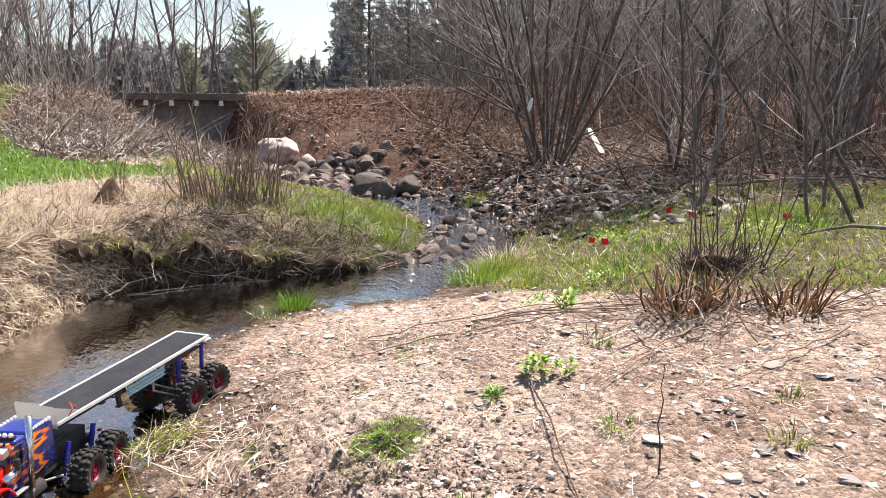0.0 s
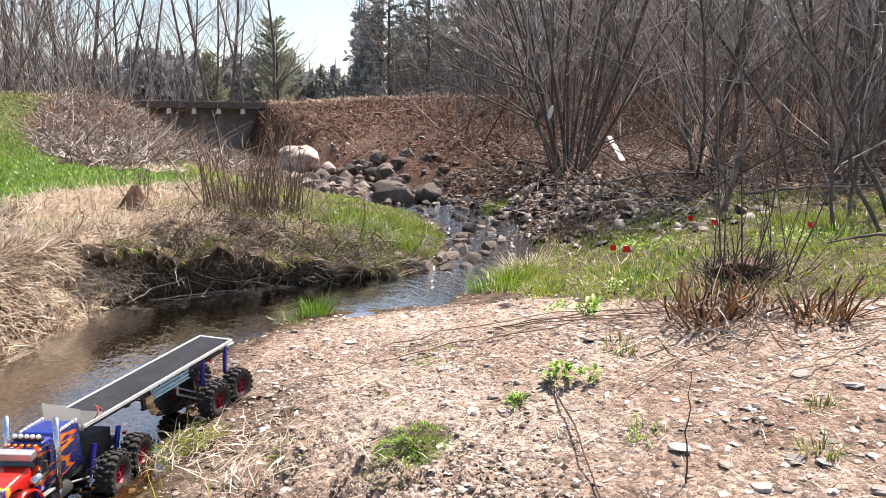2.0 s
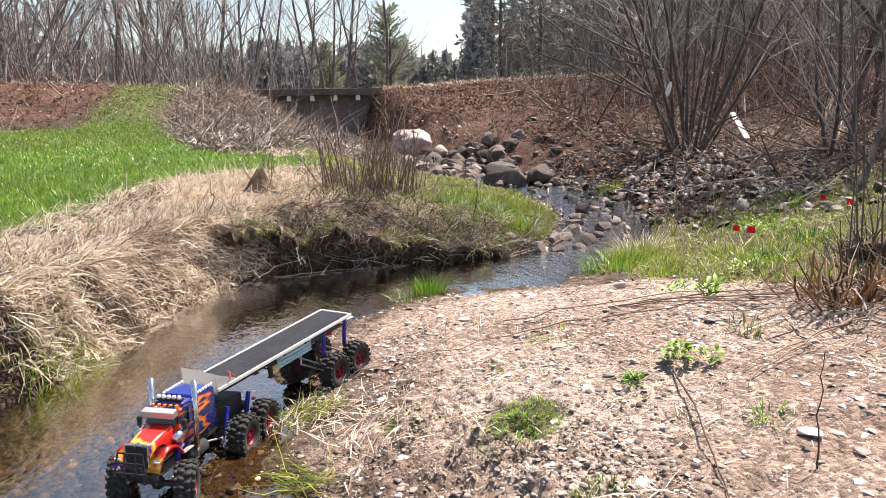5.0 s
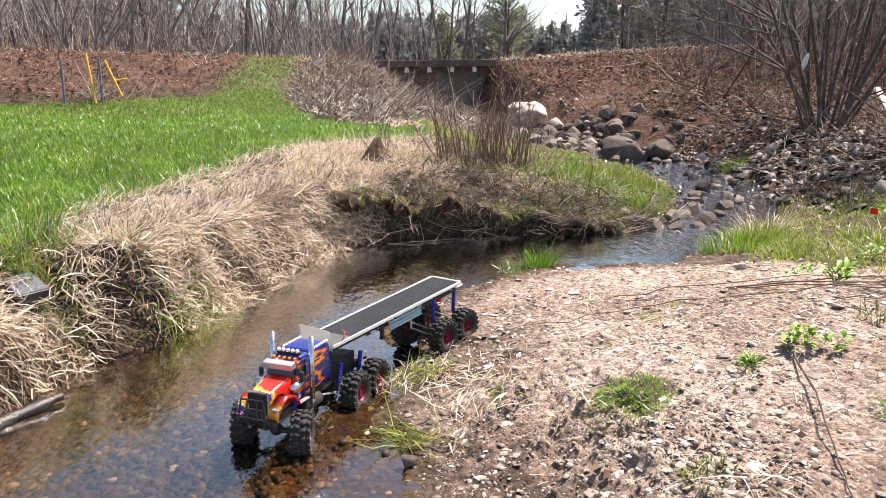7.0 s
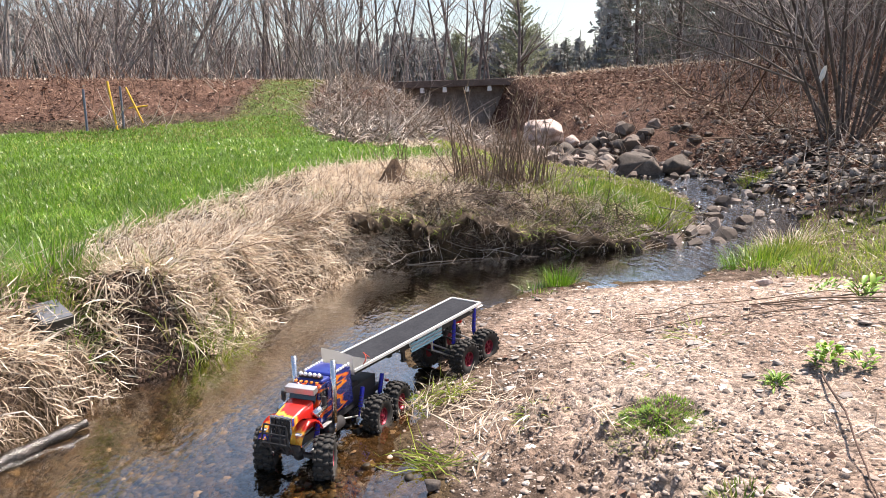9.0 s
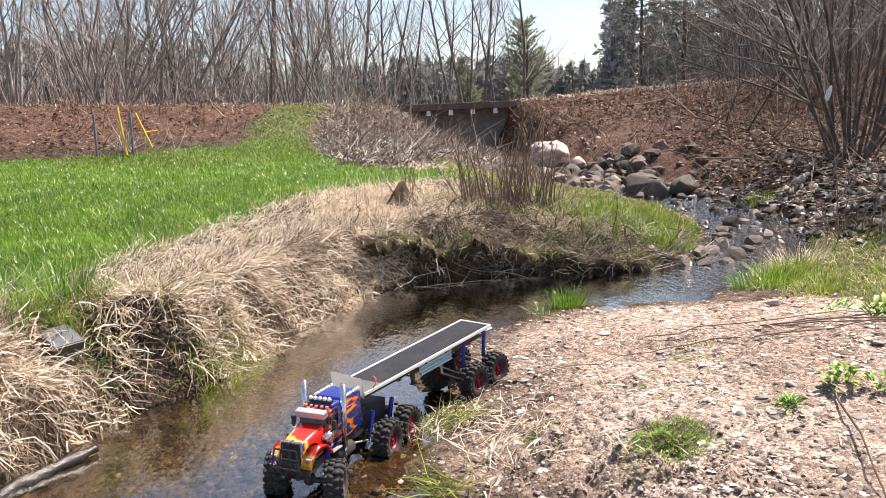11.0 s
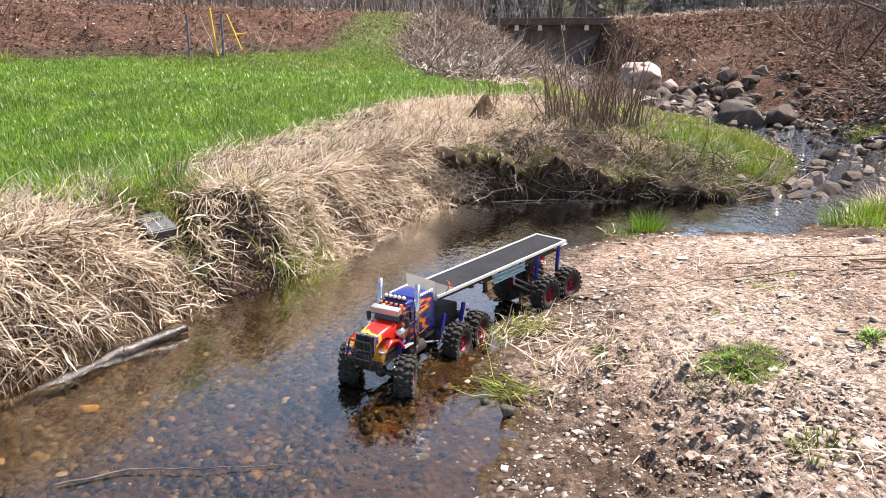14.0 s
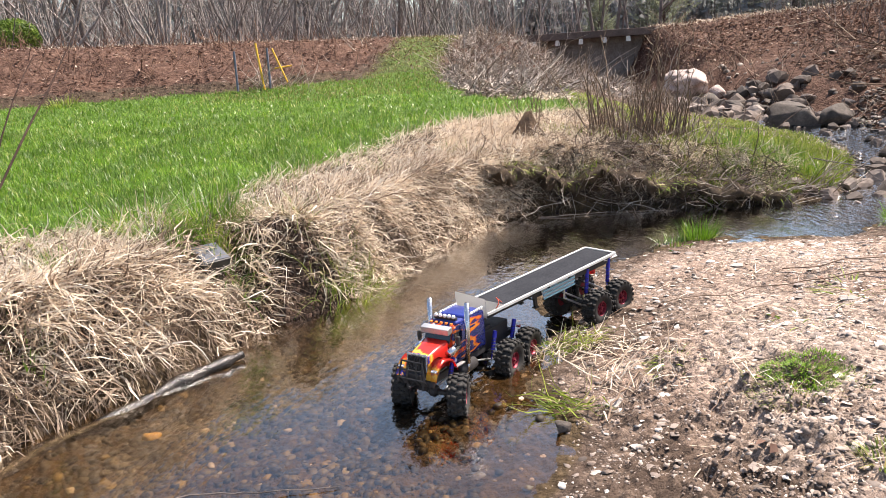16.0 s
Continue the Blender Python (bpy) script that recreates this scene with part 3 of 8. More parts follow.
    straw = np.where(left & (x < 1.2), (1 - grass) * np.where(dl > 0.24, 1.0, 0.35 * np.clip(1 - 1.3 * bare, 0, 1) * smooth(0.01, 0.08, dl)) * (1 - smooth(0.05, 0.2, s)), 0.0)
    litter = np.maximum(smooth(0.05, 0.2, s) * (1 - path * np.where(left, 1, 0)), np.where(~left & ~inside & (y > 2) & (gravel < 0.5), (1 - meadow) * 0.8, 0))
    mound = np.exp(-(((x - 0.9) / 0.12) ** 2 + ((y - 1.89) / 0.11) ** 2))
    dug = dug * (1 - mound)
    gravel = gravel * (1 - 0.85 * mound)
    mask = dict(grass=np.maximum(np.maximum(grass, spit * 0.45), meadow * 0.4), straw=straw, gravel=gravel * (0.36 + 0.64 * smooth(0.1, 0.85, dr + 0.25 * n1)) * (1 - 0.35 * dug) * smooth(0.0, 0.1, dr), litter=litter, bed=np.where(inside, 1.0, smooth(0.12, 0.0, edge)))
    mask.update(dug=dug, field=field, meadow=meadow, spit=spit, left=left, inside=inside, dl=dl, dr=dr, s=s)
    return z, mask


def height(x, y):
    return float(land(np.array([x]), np.array([y]))[0][0])


def stretch(steps):
    """Grid lines from (end, spacing) stretches."""
    out = [steps[0][0]]
    for end, gap in steps[1:]:
        n = max(1, round((end - out[-1]) / gap))
        out += list(np.linspace(out[-1], end, n + 1)[1:])
    return np.array(out)


gx = stretch([(-400, 0), (-60, 40), (-20, 5), (-7, 0.6), (-2.6, 0.09), (0.2, 0.026), (1.25, 0.011), (3.6, 0.026), (7.5, 0.07), (14, 0.3), (30, 2), (400, 40)])
gy = stretch([(-300, 0), (-28, 40), (-3, 0.7), (1.1, 0.055), (2.5, 0.011), (5.2, 0.026), (9.5, 0.06), (15.5, 0.12), (20, 0.5), (50, 4), (500, 45)])
GX, GY = np.meshgrid(gx, gy, indexing="xy")
GZ, ZONES = land(GX, GY)
nx_, ny_ = len(gx), len(gy)
idx = np.arange(nx_ * ny_).reshape(ny_, nx_)
quads = np.stack([idx[:-1, :-1], idx[:-1, 1:], idx[1:, 1:], idx[1:, :-1]], -1).reshape(-1, 4)
ground_me = raw_mesh("ground", np.stack([GX, GY, GZ], -1).reshape(-1, 3), quads, M_ground, True)
for key in ("grass", "straw", "gravel", "litter", "bed"):
    at = ground_me.attributes.new(key, "FLOAT", "POINT")
    at.data.foreach_set("value", ZONES[key].ravel().astype(np.float32))
ground = tagged(new("ground", ground_me), "creek valley of gravel, soil, leaf litter and grass", "ground", kind="structure")

# water: a sheet a little wider than the creek, which the banks cut off
wx, wy = stretch([(-24, 0), (-5, 0.4), (5.0, 0.1)]), stretch([(-28, 0), (-3, 0.4), (16, 0.1)])
WX, WY = np.meshgrid(wx, wy, indexing="xy")
near = in_creek(WX, WY) | (np.minimum(line_distance(WX, WY, SHORE_L), line_distance(WX, WY, SHORE_R)) < np.where(WY < -2.9, 0.6, 0.18))
WZ = water_level(WY)
wi = np.arange(len(wx) * len(wy)).reshape(len(wy), len(wx))
wq = np.stack([wi[:-1, :-1], wi[:-1, 1:], wi[1:, 1:], wi[1:, :-1]], -1).reshape(-1, 4)
ok = near.ravel()[wq].all(1)
used = np.unique(wq[ok])
back = np.zeros(wi.size, int)
back[used] = np.arange(len(used))
water = new("water", raw_mesh("water", np.stack([WX, WY, WZ], -1).reshape(-1, 3)[used], back[wq[ok]], M_water, True))
water.data.materials.append(M_riffle)
mid_face = np.zeros(len(water.data.polygons) * 3, np.float32)
water.data.polygons.foreach_get("center", mid_face)
mid_face = mid_face.reshape(-1, 3)
water.data.polygons.foreach_set("material_index", ((mid_face[:, 0] > 1.75) & (mid_face[:, 1] > 4.1)).astype(np.int32))
tagged(water, "shallow clear brown creek water with small ripples", "water", kind="structure")


# ---- the model lorry and its trailer ----
FLAME = [(0.0, (0.005, 0.011, 0.1)), (0.2, (0.005, 0.011, 0.1)), (0.23, (0.45, 0.07, 0.01)), (0.3, (0.62, 0.2, 0.01)), (0.34, (0.005, 0.011, 0.1)), (0.52, (0.006, 0.012, 0.11)), (0.55, (0.5, 0.09, 0.01)), (0.74, (0.5, 0.02, 0.012)), (1.0, (0.62, 0.03, 0.02))]
NOSE = [(0.0, (0.6, 0.018, 0.014)), (0.5, (0.62, 0.025, 0.016)), (0.54, (0.8, 0.2, 0.02)), (0.62, (0.88, 0.6, 0.1)), (0.7, (0.85, 0.3, 0.02)), (0.75, (0.03, 0.03, 0.22)), (0.82, (0.03, 0.03, 0.3)), (0.86, (0.8, 0.4, 0.04)), (1.0, (0.85, 0.55, 0.08))]
M_cab = flame_paint("blue_flame_paint", None, (0.05, 0.42, FLAME))
M_hood = flame_paint("red_flame_paint", None, (0.24, 0.46, NOSE))
M_blue = paint("blue_paint", (0.008, 0.02, 0.2), 0.25, coat=0.5)
M_chrome = paint("chrome", (0.72, 0.72, 0.74), 0.14, 1.0, dirt=0.1)
M_satin = paint("satin_aluminium", (0.55, 0.55, 0.56), 0.38, 0.9)
M_rubber = speckled("tyre_rubber", [(0.3, (0.013, 0.013, 0.013)), (0.6, (0.028, 0.027, 0.026)), (0.8, (0.05, 0.045, 0.04))], 30.0, 140.0, 0.75, 0.25, 0.001)
M_rim = paint("crimson_rim", (0.2, 0.01, 0.03), 0.35, 0.3)
M_dark = paint("dark_chassis", (0.022, 0.02, 0.022), 0.5)
M_shock = paint("blue_anodised", (0.03, 0.035, 0.42), 0.3, 0.5)
M_glassy = paint("smoked_window", (0.012, 0.013, 0.016), 0.06, coat=0.8, dirt=0.03)
M_lens = paint("clear_lamp_lens", (0.85, 0.86, 0.88), 0.15, coat=0.5, dirt=0.05)
M_amber = paint("amber_lens", (0.75, 0.2, 0.02), 0.2)
M_redlens = paint("red_lens", (0.55, 0.02, 0.02), 0.2)
M_deck = speckled("grey_deck_mat", [(0.3, (0.026, 0.028, 0.034)), (0.7, (0.042, 0.045, 0.053))], 14.0, 160.0, 0.9, 0.15, 0.001, spec=0.12)
M_board = paint("pale_grey_board", (0.66, 0.65, 0.62), 0.5)
M_rail = paint("white_rail", (0.72, 0.72, 0.7), 0.4)
M_sky = paint("light_blue_strip", (0.28, 0.52, 0.62), 0.35)
M_cable = paint("red_cable", (0.45, 0.05, 0.02), 0.5)

TYRE_R, TYRE_W = 0.066, 0.056


def tyre_mesh():
    bm = bmesh.new()
    prof = [(0.0285, -0.021), (0.050, -0.0275), (0.060, -0.025), (0.0635, -0.015), (0.064, 0.0), (0.0635, 0.015), (0.060, 0.025), (0.050, 0.0275), (0.0285, 0.021)]
    n = 28
    rings = []
    for k in range(n):
        a = 2 * math.pi * k / n
        rings.append([bm.verts.new((r * math.cos(a), w, r * math.sin(a))) for r, w in prof])
    for k in range(n):
        p, q = rings[k], rings[(k + 1) % n]
        for j in range(len(prof) - 1):
            bm.faces.new((p[j], p[j + 1], q[j + 1], q[j]))
        bm.faces.new((p[-1], p[0], q[0], q[-1]))
    # chunky lugs, staggered over the tread and down the shoulders
    for k in range(18):
        for side in (-1, 1):
            a = 2 * math.pi * (k + (0.5 if side > 0 else 0.0)) / 18
            rot = Matrix.Rotation(-a, 3, "Y")
            for r, w, sz, tw in ((0.0648, 0.0085, (0.006, 0.0165, 0.0105), 0.35), (0.0605, 0.0235, (0.0075, 0.010, 0.0115), 0.0)):
                at = rot @ Vector((r, side * w, 0))
                box(bm, sz, at, rot @ Matrix.Rotation(side * tw, 3, "X"))
    bmesh.ops.recalc_face_normals(bm, faces=bm.faces[:])
    me = bpy.data.meshes.new("tyre")
    bm.to_mesh(me)
    bm.free()
    return me


def rim_mesh():
    bm = bmesh.new()
    n = 24
    prof = [(0.0295, -0.02), (0.0295, 0.019), (0.027, 0.021), (0.0245, 0.016), (0.0235, 0.008)]
    rings = [[bm.verts.new((r * math.cos(2 * math.pi * k / n), w, r * math.sin(2 * math.pi * k / n))) for r, w in prof] for k in range(n)]
    for k in range(n):
        for j in range(len(prof) - 1):
            bm.faces.new((rings[k][j], rings[k][j + 1], rings[(k + 1) % n][j + 1], rings[(k + 1) % n][j]))
    for k in range(6):
        rot = Matrix.Rotation(2 * math.pi * k / 6, 3, "Y")
        box(bm, (0.02, 0.006, 0.009), rot @ Vector((0.0145, 0.011, 0)), rot)
    rod(bm, (0, -0.005, 0), (0, 0.018, 0), 0.0085, 14)
    rod(bm, (0, 0.018, 0), (0, 0.022, 0), 0.0055, 6)
    for k in range(6):
        a = 2 * math.pi * (k + 0.5) / 6
        rod(bm, (0.02 * math.cos(a), 0.010, 0.02 * math.sin(a)), (0.02 * math.cos(a), 0.0155, 0.02 * math.sin(a)), 0.002, 6)
    rod(bm, (0, -0.016, 0), (0, -0.010, 0), 0.027, 24)
    bmesh.ops.recalc_face_normals(bm, faces=bm.faces[:])
    me = bpy.data.meshes.new("rim")
    bm.to_mesh(me)
    bm.free()
    return me


TYRE, RIM = tyre_mesh(), rim_mesh()


def wheel(parent, x, side, y, spin=0.0, steer=0.0):
    turn = Matrix.Translation((x, side * y, TYRE_R)) @ Matrix.Rotation(radians(steer) + (0 if side > 0 else math.pi), 4, "Z") @ Matrix.Rotation(spin, 4, "Y")
    t = part_mesh("tyre", TYRE, M_rubber, parent, "knobbly black rubber tyre", True, turn)
    part_mesh("rim", RIM, M_rim, t, "crimson six-spoke rim")
    return t


def axle(parent, x, y):
    bm = bmesh.new()
    rod(bm, (x, -y, TYRE_R), (x, y, TYRE_R), 0.008, 12)
    bmesh.ops.create_uvsphere(bm, u_segments=12, v_segments=8, radius=0.019, matrix=Matrix.Translation((x, 0.012, TYRE_R)))
    for s in (-1, 1):
        box(bm, (0.018, 0.012, 0.024), (x, s * (y - 0.034), TYRE_R), bevel=0.002)
    part("axle", bm, M_dark, parent)


def shock(parent, lower, upper):
    lower, upper = Vector(lower), Vector(upper)
    bm = bmesh.new()
    rod(bm, lower, lower.lerp(upper, 0.35), 0.003)
    rod(bm, lower.lerp(upper, 0.3), lower.lerp(upper, 0.95), 0.0075, 12)
    sh = part("shock_absorber", bm, M_shock, parent, "blue anodised shock absorber")
    bm = bmesh.new()
    d = (upper - lower).normalized()
    a = d.orthogonal().normalized()
    b = d.cross(a)
    pts = [lower.lerp(upper, 0.1 + 0.6 * k / 40) + (a * math.cos(k * 0.95) + b * math.sin(k * 0.95)) * 0.0078 for k in range(41)]
    bent_rod(bm, pts, 0.0011, 5)
    part("spring", bm, M_black, sh)


def lorry(m):
    """The six-wheeled tractor unit; x forward, y left, origin on the ground under the first rear axle."""
    root = thing("model_truck", "blue and red radio-controlled model lorry with flame paint in the creek", "model truck", m=m)
    # chassis rails
    for s in (-1, 1):
        bm = bmesh.new()
        box(bm, (0.58, 0.008, 0.022), (0.12, s * 0.026, 0.108), bevel=0.0015)
        part("frame_rail", bm, M_dark, root)
    for x in (-0.16, -0.07, 0.06, 0.2, 0.38):
        bm = bmesh.new()
        box(bm, (0.014, 0.05, 0.016), (x, 0, 0.108), bevel=0.001)
        part("cross_member", bm, M_dark, root)
    for x, w in ((0.33, 0.1), (0.0, 0.1), (-0.14, 0.1)):
        axle(root, x, w)
    for k, (x, st) in enumerate(((0.33, 24), (0.0, 0), (-0.14, 0))):
        for s in (-1, 1):
            wheel(root, x, s, 0.1, 0.4 * k + 0.7 * s, st)
    for x in (0.30, 0.03, -0.11):
        for s in (-1, 1):
            shock(root, (x + 0.01, s * 0.052, 0.072), (x - 0.02, s * 0.054, 0.168))
    # links and drive shaft
    for s in (-1, 1):
        for a, b in ((0.32, 0.2), (0.01, 0.12), (-0.13, -0.03)):
            bm = bmesh.new()
            rod(bm, (a, s * 0.04, 0.062), (b, s * 0.026, 0.09), 0.0035)
            part("suspension_link", bm, M_satin, root)
    bm = bmesh.new()
    rod(bm, (-0.14, 0.012, 0.07), (0.12, 0.0, 0.092), 0.0045)
    rod(bm, (0.12, 0.0, 0.092), (0.33, 0.012, 0.07), 0.0045)
    part("drive_shaft", bm, M_satin, root)
    # cab and sleeper in one body
    bm = bmesh.new()
    box(bm, (0.128, 0.112, 0.12), (0.128, 0, 0.194), bevel=0.008, taper=(0.96, 0.93))
    vs = box(bm, (0.088, 0.104, 0.118), (0.232, 0, 0.190), bevel=0.006)
    for v in vs:
        if v.co.z > 0.21 and v.co.x > 0.25:
            v.co.x -= 0.026
    part("cab", bm, M_cab, root, "deep blue cab with an orange flame along its side", True)
    bm = bmesh.new()
    box(bm, (0.10, 0.102, 0.012), (0.13, 0, 0.258), bevel=0.005, taper=(0.9, 0.92))
    box(bm, (0.05, 0.094, 0.010), (0.205, 0, 0.254), bevel=0.004, taper=(0.85, 0.9))
    part("roof", bm, M_blue, root, "blue raised roof", True)
    # hood
    bm = bmesh.new()
    vs = box(bm, (0.135, 0.084, 0.082), (0.3385, 0, 0.166), bevel=0.010)
    for v in vs:
        f = (v.co.x - 0.271) / 0.135
        v.co.y *= 1 - 0.2 * f
        if v.co.z > 0.17:
            v.co.z -= 0.022 * f
    part("hood", bm, M_hood, root, "red hood with yellow and blue flames at the nose", True)
    # fenders
    for s in (-1, 1):
        bm = bmesh.new()
        n = 12
        prev = None
        for k in range(n + 1):
            a = radians(10 + 160 * k / n)
            cx, cz = 0.335 + 0.062 * math.cos(a), 0.112 + 0.058 * math.sin(a)
            row = [bm.verts.new((cx, s * 0.036, cz)), bm.verts.new((cx, s * 0.070, cz)), bm.verts.new((cx, s * 0.073, cz - 0.008))]
            if prev:
                for j in range(2):
                    bm.faces.new((prev[j], prev[j + 1], row[j + 1], row[j]))
            prev = row
        bmesh.ops.solidify(bm, geom=bm.faces[:], thickness=0.003)
        part("fender", bm, M_hood, root, "red front fender with orange edges", True)
    # grille
    bm = bmesh.new()
    box(bm, (0.008, 0.072, 0.07), (0.409, 0, 0.158), bevel=0.003)
    g = part("grille", bm, M_chrome, root, "chrome radiator grille")
    for k in range(11):
        bm = bmesh.new()
        box(bm, (0.003, 0.003, 0.056), (0.4145, -0.0285 + 0.0057 * k, 0.158))
        part("grille_bar", bm, M_dark, g)
    # windscreen, side windows, visor
    bm = bmesh.new()
    box(bm, (0.003, 0.09, 0.034), (0.2665, 0, 0.2175), Matrix.Rotation(radians(-22), 3, "Y"), bevel=0.001)
    part("windscreen", bm, M_glassy, root)
    for s in (-1, 1):
        bm = bmesh.new()
        box(bm, (0.042, 0.003, 0.034), (0.232, s * 0.0522, 0.215), bevel=0.001)
        part("side_window", bm, M_glassy, root)
        bm = bmesh.new()
        box(bm, (0.010, 0.012, 0.03), (0.262, s * 0.07, 0.212), bevel=0.003)
        rod(bm, (0.258, s * 0.05, 0.222), (0.262, s * 0.066, 0.222), 0.0015, 6)
        part("mirror", bm, M_black, root)
        bm = bmesh.new()
        rod(bm, (0.25, s * 0.06, 0.185), (0.3, s * 0.058, 0.172), 0.0125, 14)
        part("air_filter", bm, M_chrome, root, "chrome air filter canister", True)
        bm = bmesh.new()
        rod(bm, (0.145, s * 0.05, 0.098), (0.235, s * 0.05, 0.098), 0.02, 18)
        part("fuel_tank", bm, M_dark, root, "", True)
        # exhaust
        bm = bmesh.new()
        bent_rod(bm, [(0.23, s * 0.05, 0.085), (0.205, s * 0.066, 0.095), (0.200, s * 0.068, 0.13)], 0.0055, 10)
        rod(bm, (0.206, s * 0.068, 0.125), (0.2, s * 0.068, 0.318), 0.0085, 16)
        part("exhaust_pipe", bm, M_chrome, root, "tall chrome exhaust stack", True)
    bm = bmesh.new()
    vs = box(bm, (0.024, 0.098, 0.020), (0.272, 0, 0.243), Matrix.Rotation(radians(12), 3, "Y"), bevel=0.002)
    part("sun_visor", bm, M_satin, root, "brushed metal sun visor")
    # roof lamps
    bm = bmesh.new()
    box(bm, (0.014, 0.078, 0.008), (0.216, 0, 0.264), bevel=0.002)
    bar = part("lamp_bar", bm, M_black, root)
    for k in range(5):
        bm = bmesh.new()
        bmesh.ops.create_uvsphere(bm, u_segments=12, v_segments=8, radius=0.0062, matrix=Matrix.Translation((0.222, -0.032 + 0.016 * k, 0.272)))
        part("lamp", bm, M_lens, bar, "round white roof lamp", True)
    for k in range(5):
        bm = bmesh.new()
        box(bm, (0.01, 0.008, 0.006), (0.244, -0.036 + 0.018 * k, 0.256), bevel=0.002)
        part("marker_lamp", bm, M_amber, root, "amber marker lamp")
    for s in (-1, 1):
        for k in range(7):
            bm = bmesh.new()
            box(bm, (0.010, 0.006, 0.008), (0.078 + 0.0155 * k, s * 0.048, 0.2635), bevel=0.002)
            part("roof_light", bm, M_lens, root, "small white light on the roof edge")
    # bull bar, bumper, headlamps
    bm = bmesh.new()
    box(bm, (0.014, 0.13, 0.016), (0.425, 0, 0.11), bevel=0.003)
    part("bumper", bm, M_dark, root)
    bm = bmesh.new()
    for y in (-0.045, -0.018, 0.018, 0.045):
        bent_rod(bm, [(0.43, y, 0.1), (0.452, y, 0.125), (0.446, y * 0.8, 0.178)], 0.0028, 7)
    for z, x, w in ((0.125, 0.452, 0.045), (0.152, 0.449, 0.041), (0.178, 0.446, 0.036)):
        rod(bm, (x, -w, z), (x, w, z), 0.0028, 7)
    part("bull_bar", bm, M_black, root)
    bm = bmesh.new()
    rod(bm, (0.43, 0.0, 0.105), (0.47, 0.0, 0.105), 0.004)
    box(bm, (0.03, 0.05, 0.02), (0.425, 0, 0.128), bevel=0.003)
    part("winch", bm, M_dark, root)
    for s in (-1, 1):
        bm = bmesh.new()
        box(bm, (0.018, 0.024, 0.018), (0.404, s * 0.058, 0.142), bevel=0.004)
        lamp = part("headlamp", bm, M_chrome, root)
        bm = bmesh.new()
        box(bm, (0.003, 0.019, 0.013), (0.4135, s * 0.058, 0.142), bevel=0.001)
        part("lens", bm, M_lens, lamp)
    # steps
    for s in (-1, 1):
        bm = bmesh.new()
        box(bm, (0.05, 0.014, 0.004), (0.25, s * 0.064, 0.128), bevel=0.001)
        part("step", bm, M_satin, root)
    # chassis deck with gearbox and coupling
    bm = bmesh.new()
    box(bm, (0.2, 0.066, 0.046), (-0.02, 0, 0.142), bevel=0.004)
    box(bm, (0.05, 0.055, 0.026), (0.02, 0, 0.166), bevel=0.003)
    part("gear_housing", bm, M_dark, root)
    bm = bmesh.new()
    box(bm, (0.07, 0.06, 0.012), (-0.07, 0, 0.146), bevel=0.003, taper=(0.9, 0.85))
    rod(bm, (-0.07, 0, 0.12), (-0.07, 0, 0.145), 0.014)
    part("coupling_plate", bm, M_dark, root)
    bm = bmesh.new()
    box(bm, (0.022, 0.05, 0.012), (0.05, 0, 0.186), bevel=0.002)
    part("servo", bm, M_white, root)
    for s in (-1, 1):
        bm = bmesh.new()
        box(bm, (0.012, 0.012, 0.008), (-0.2, s * 0.034, 0.112), bevel=0.002)
        part("tail_lamp", bm, M_redlens, root)
    # the body sits high over its wheels
    high = {"exhaust_pipe": 0.0, "step": 0.008, "fuel_tank": 0.006}
    for name in ("cab", "roof", "windscreen", "side_window", "mirror", "sun_visor", "lamp_bar", "marker_lamp", "roof_light"):
        high[name] = 0.002
    for name in ("hood", "fender", "grille", "air_filter", "bumper", "bull_bar", "winch", "headlamp"):
        high[name] = 0.011
    for ob in root.children:
        ob.location.z += high.get(ob.name.split(".")[0], 0.0)
        if ob.name.split(".")[0] in ("hood", "grille", "bumper", "bull_bar", "winch", "headlamp"):
            ob.scale.x, ob.location.x = 0.8, ob.location.x + 0.27 * 0.2
        ob.location.x += 0.012 if ob.name.split(".")[0] in high else 0.0
    return root


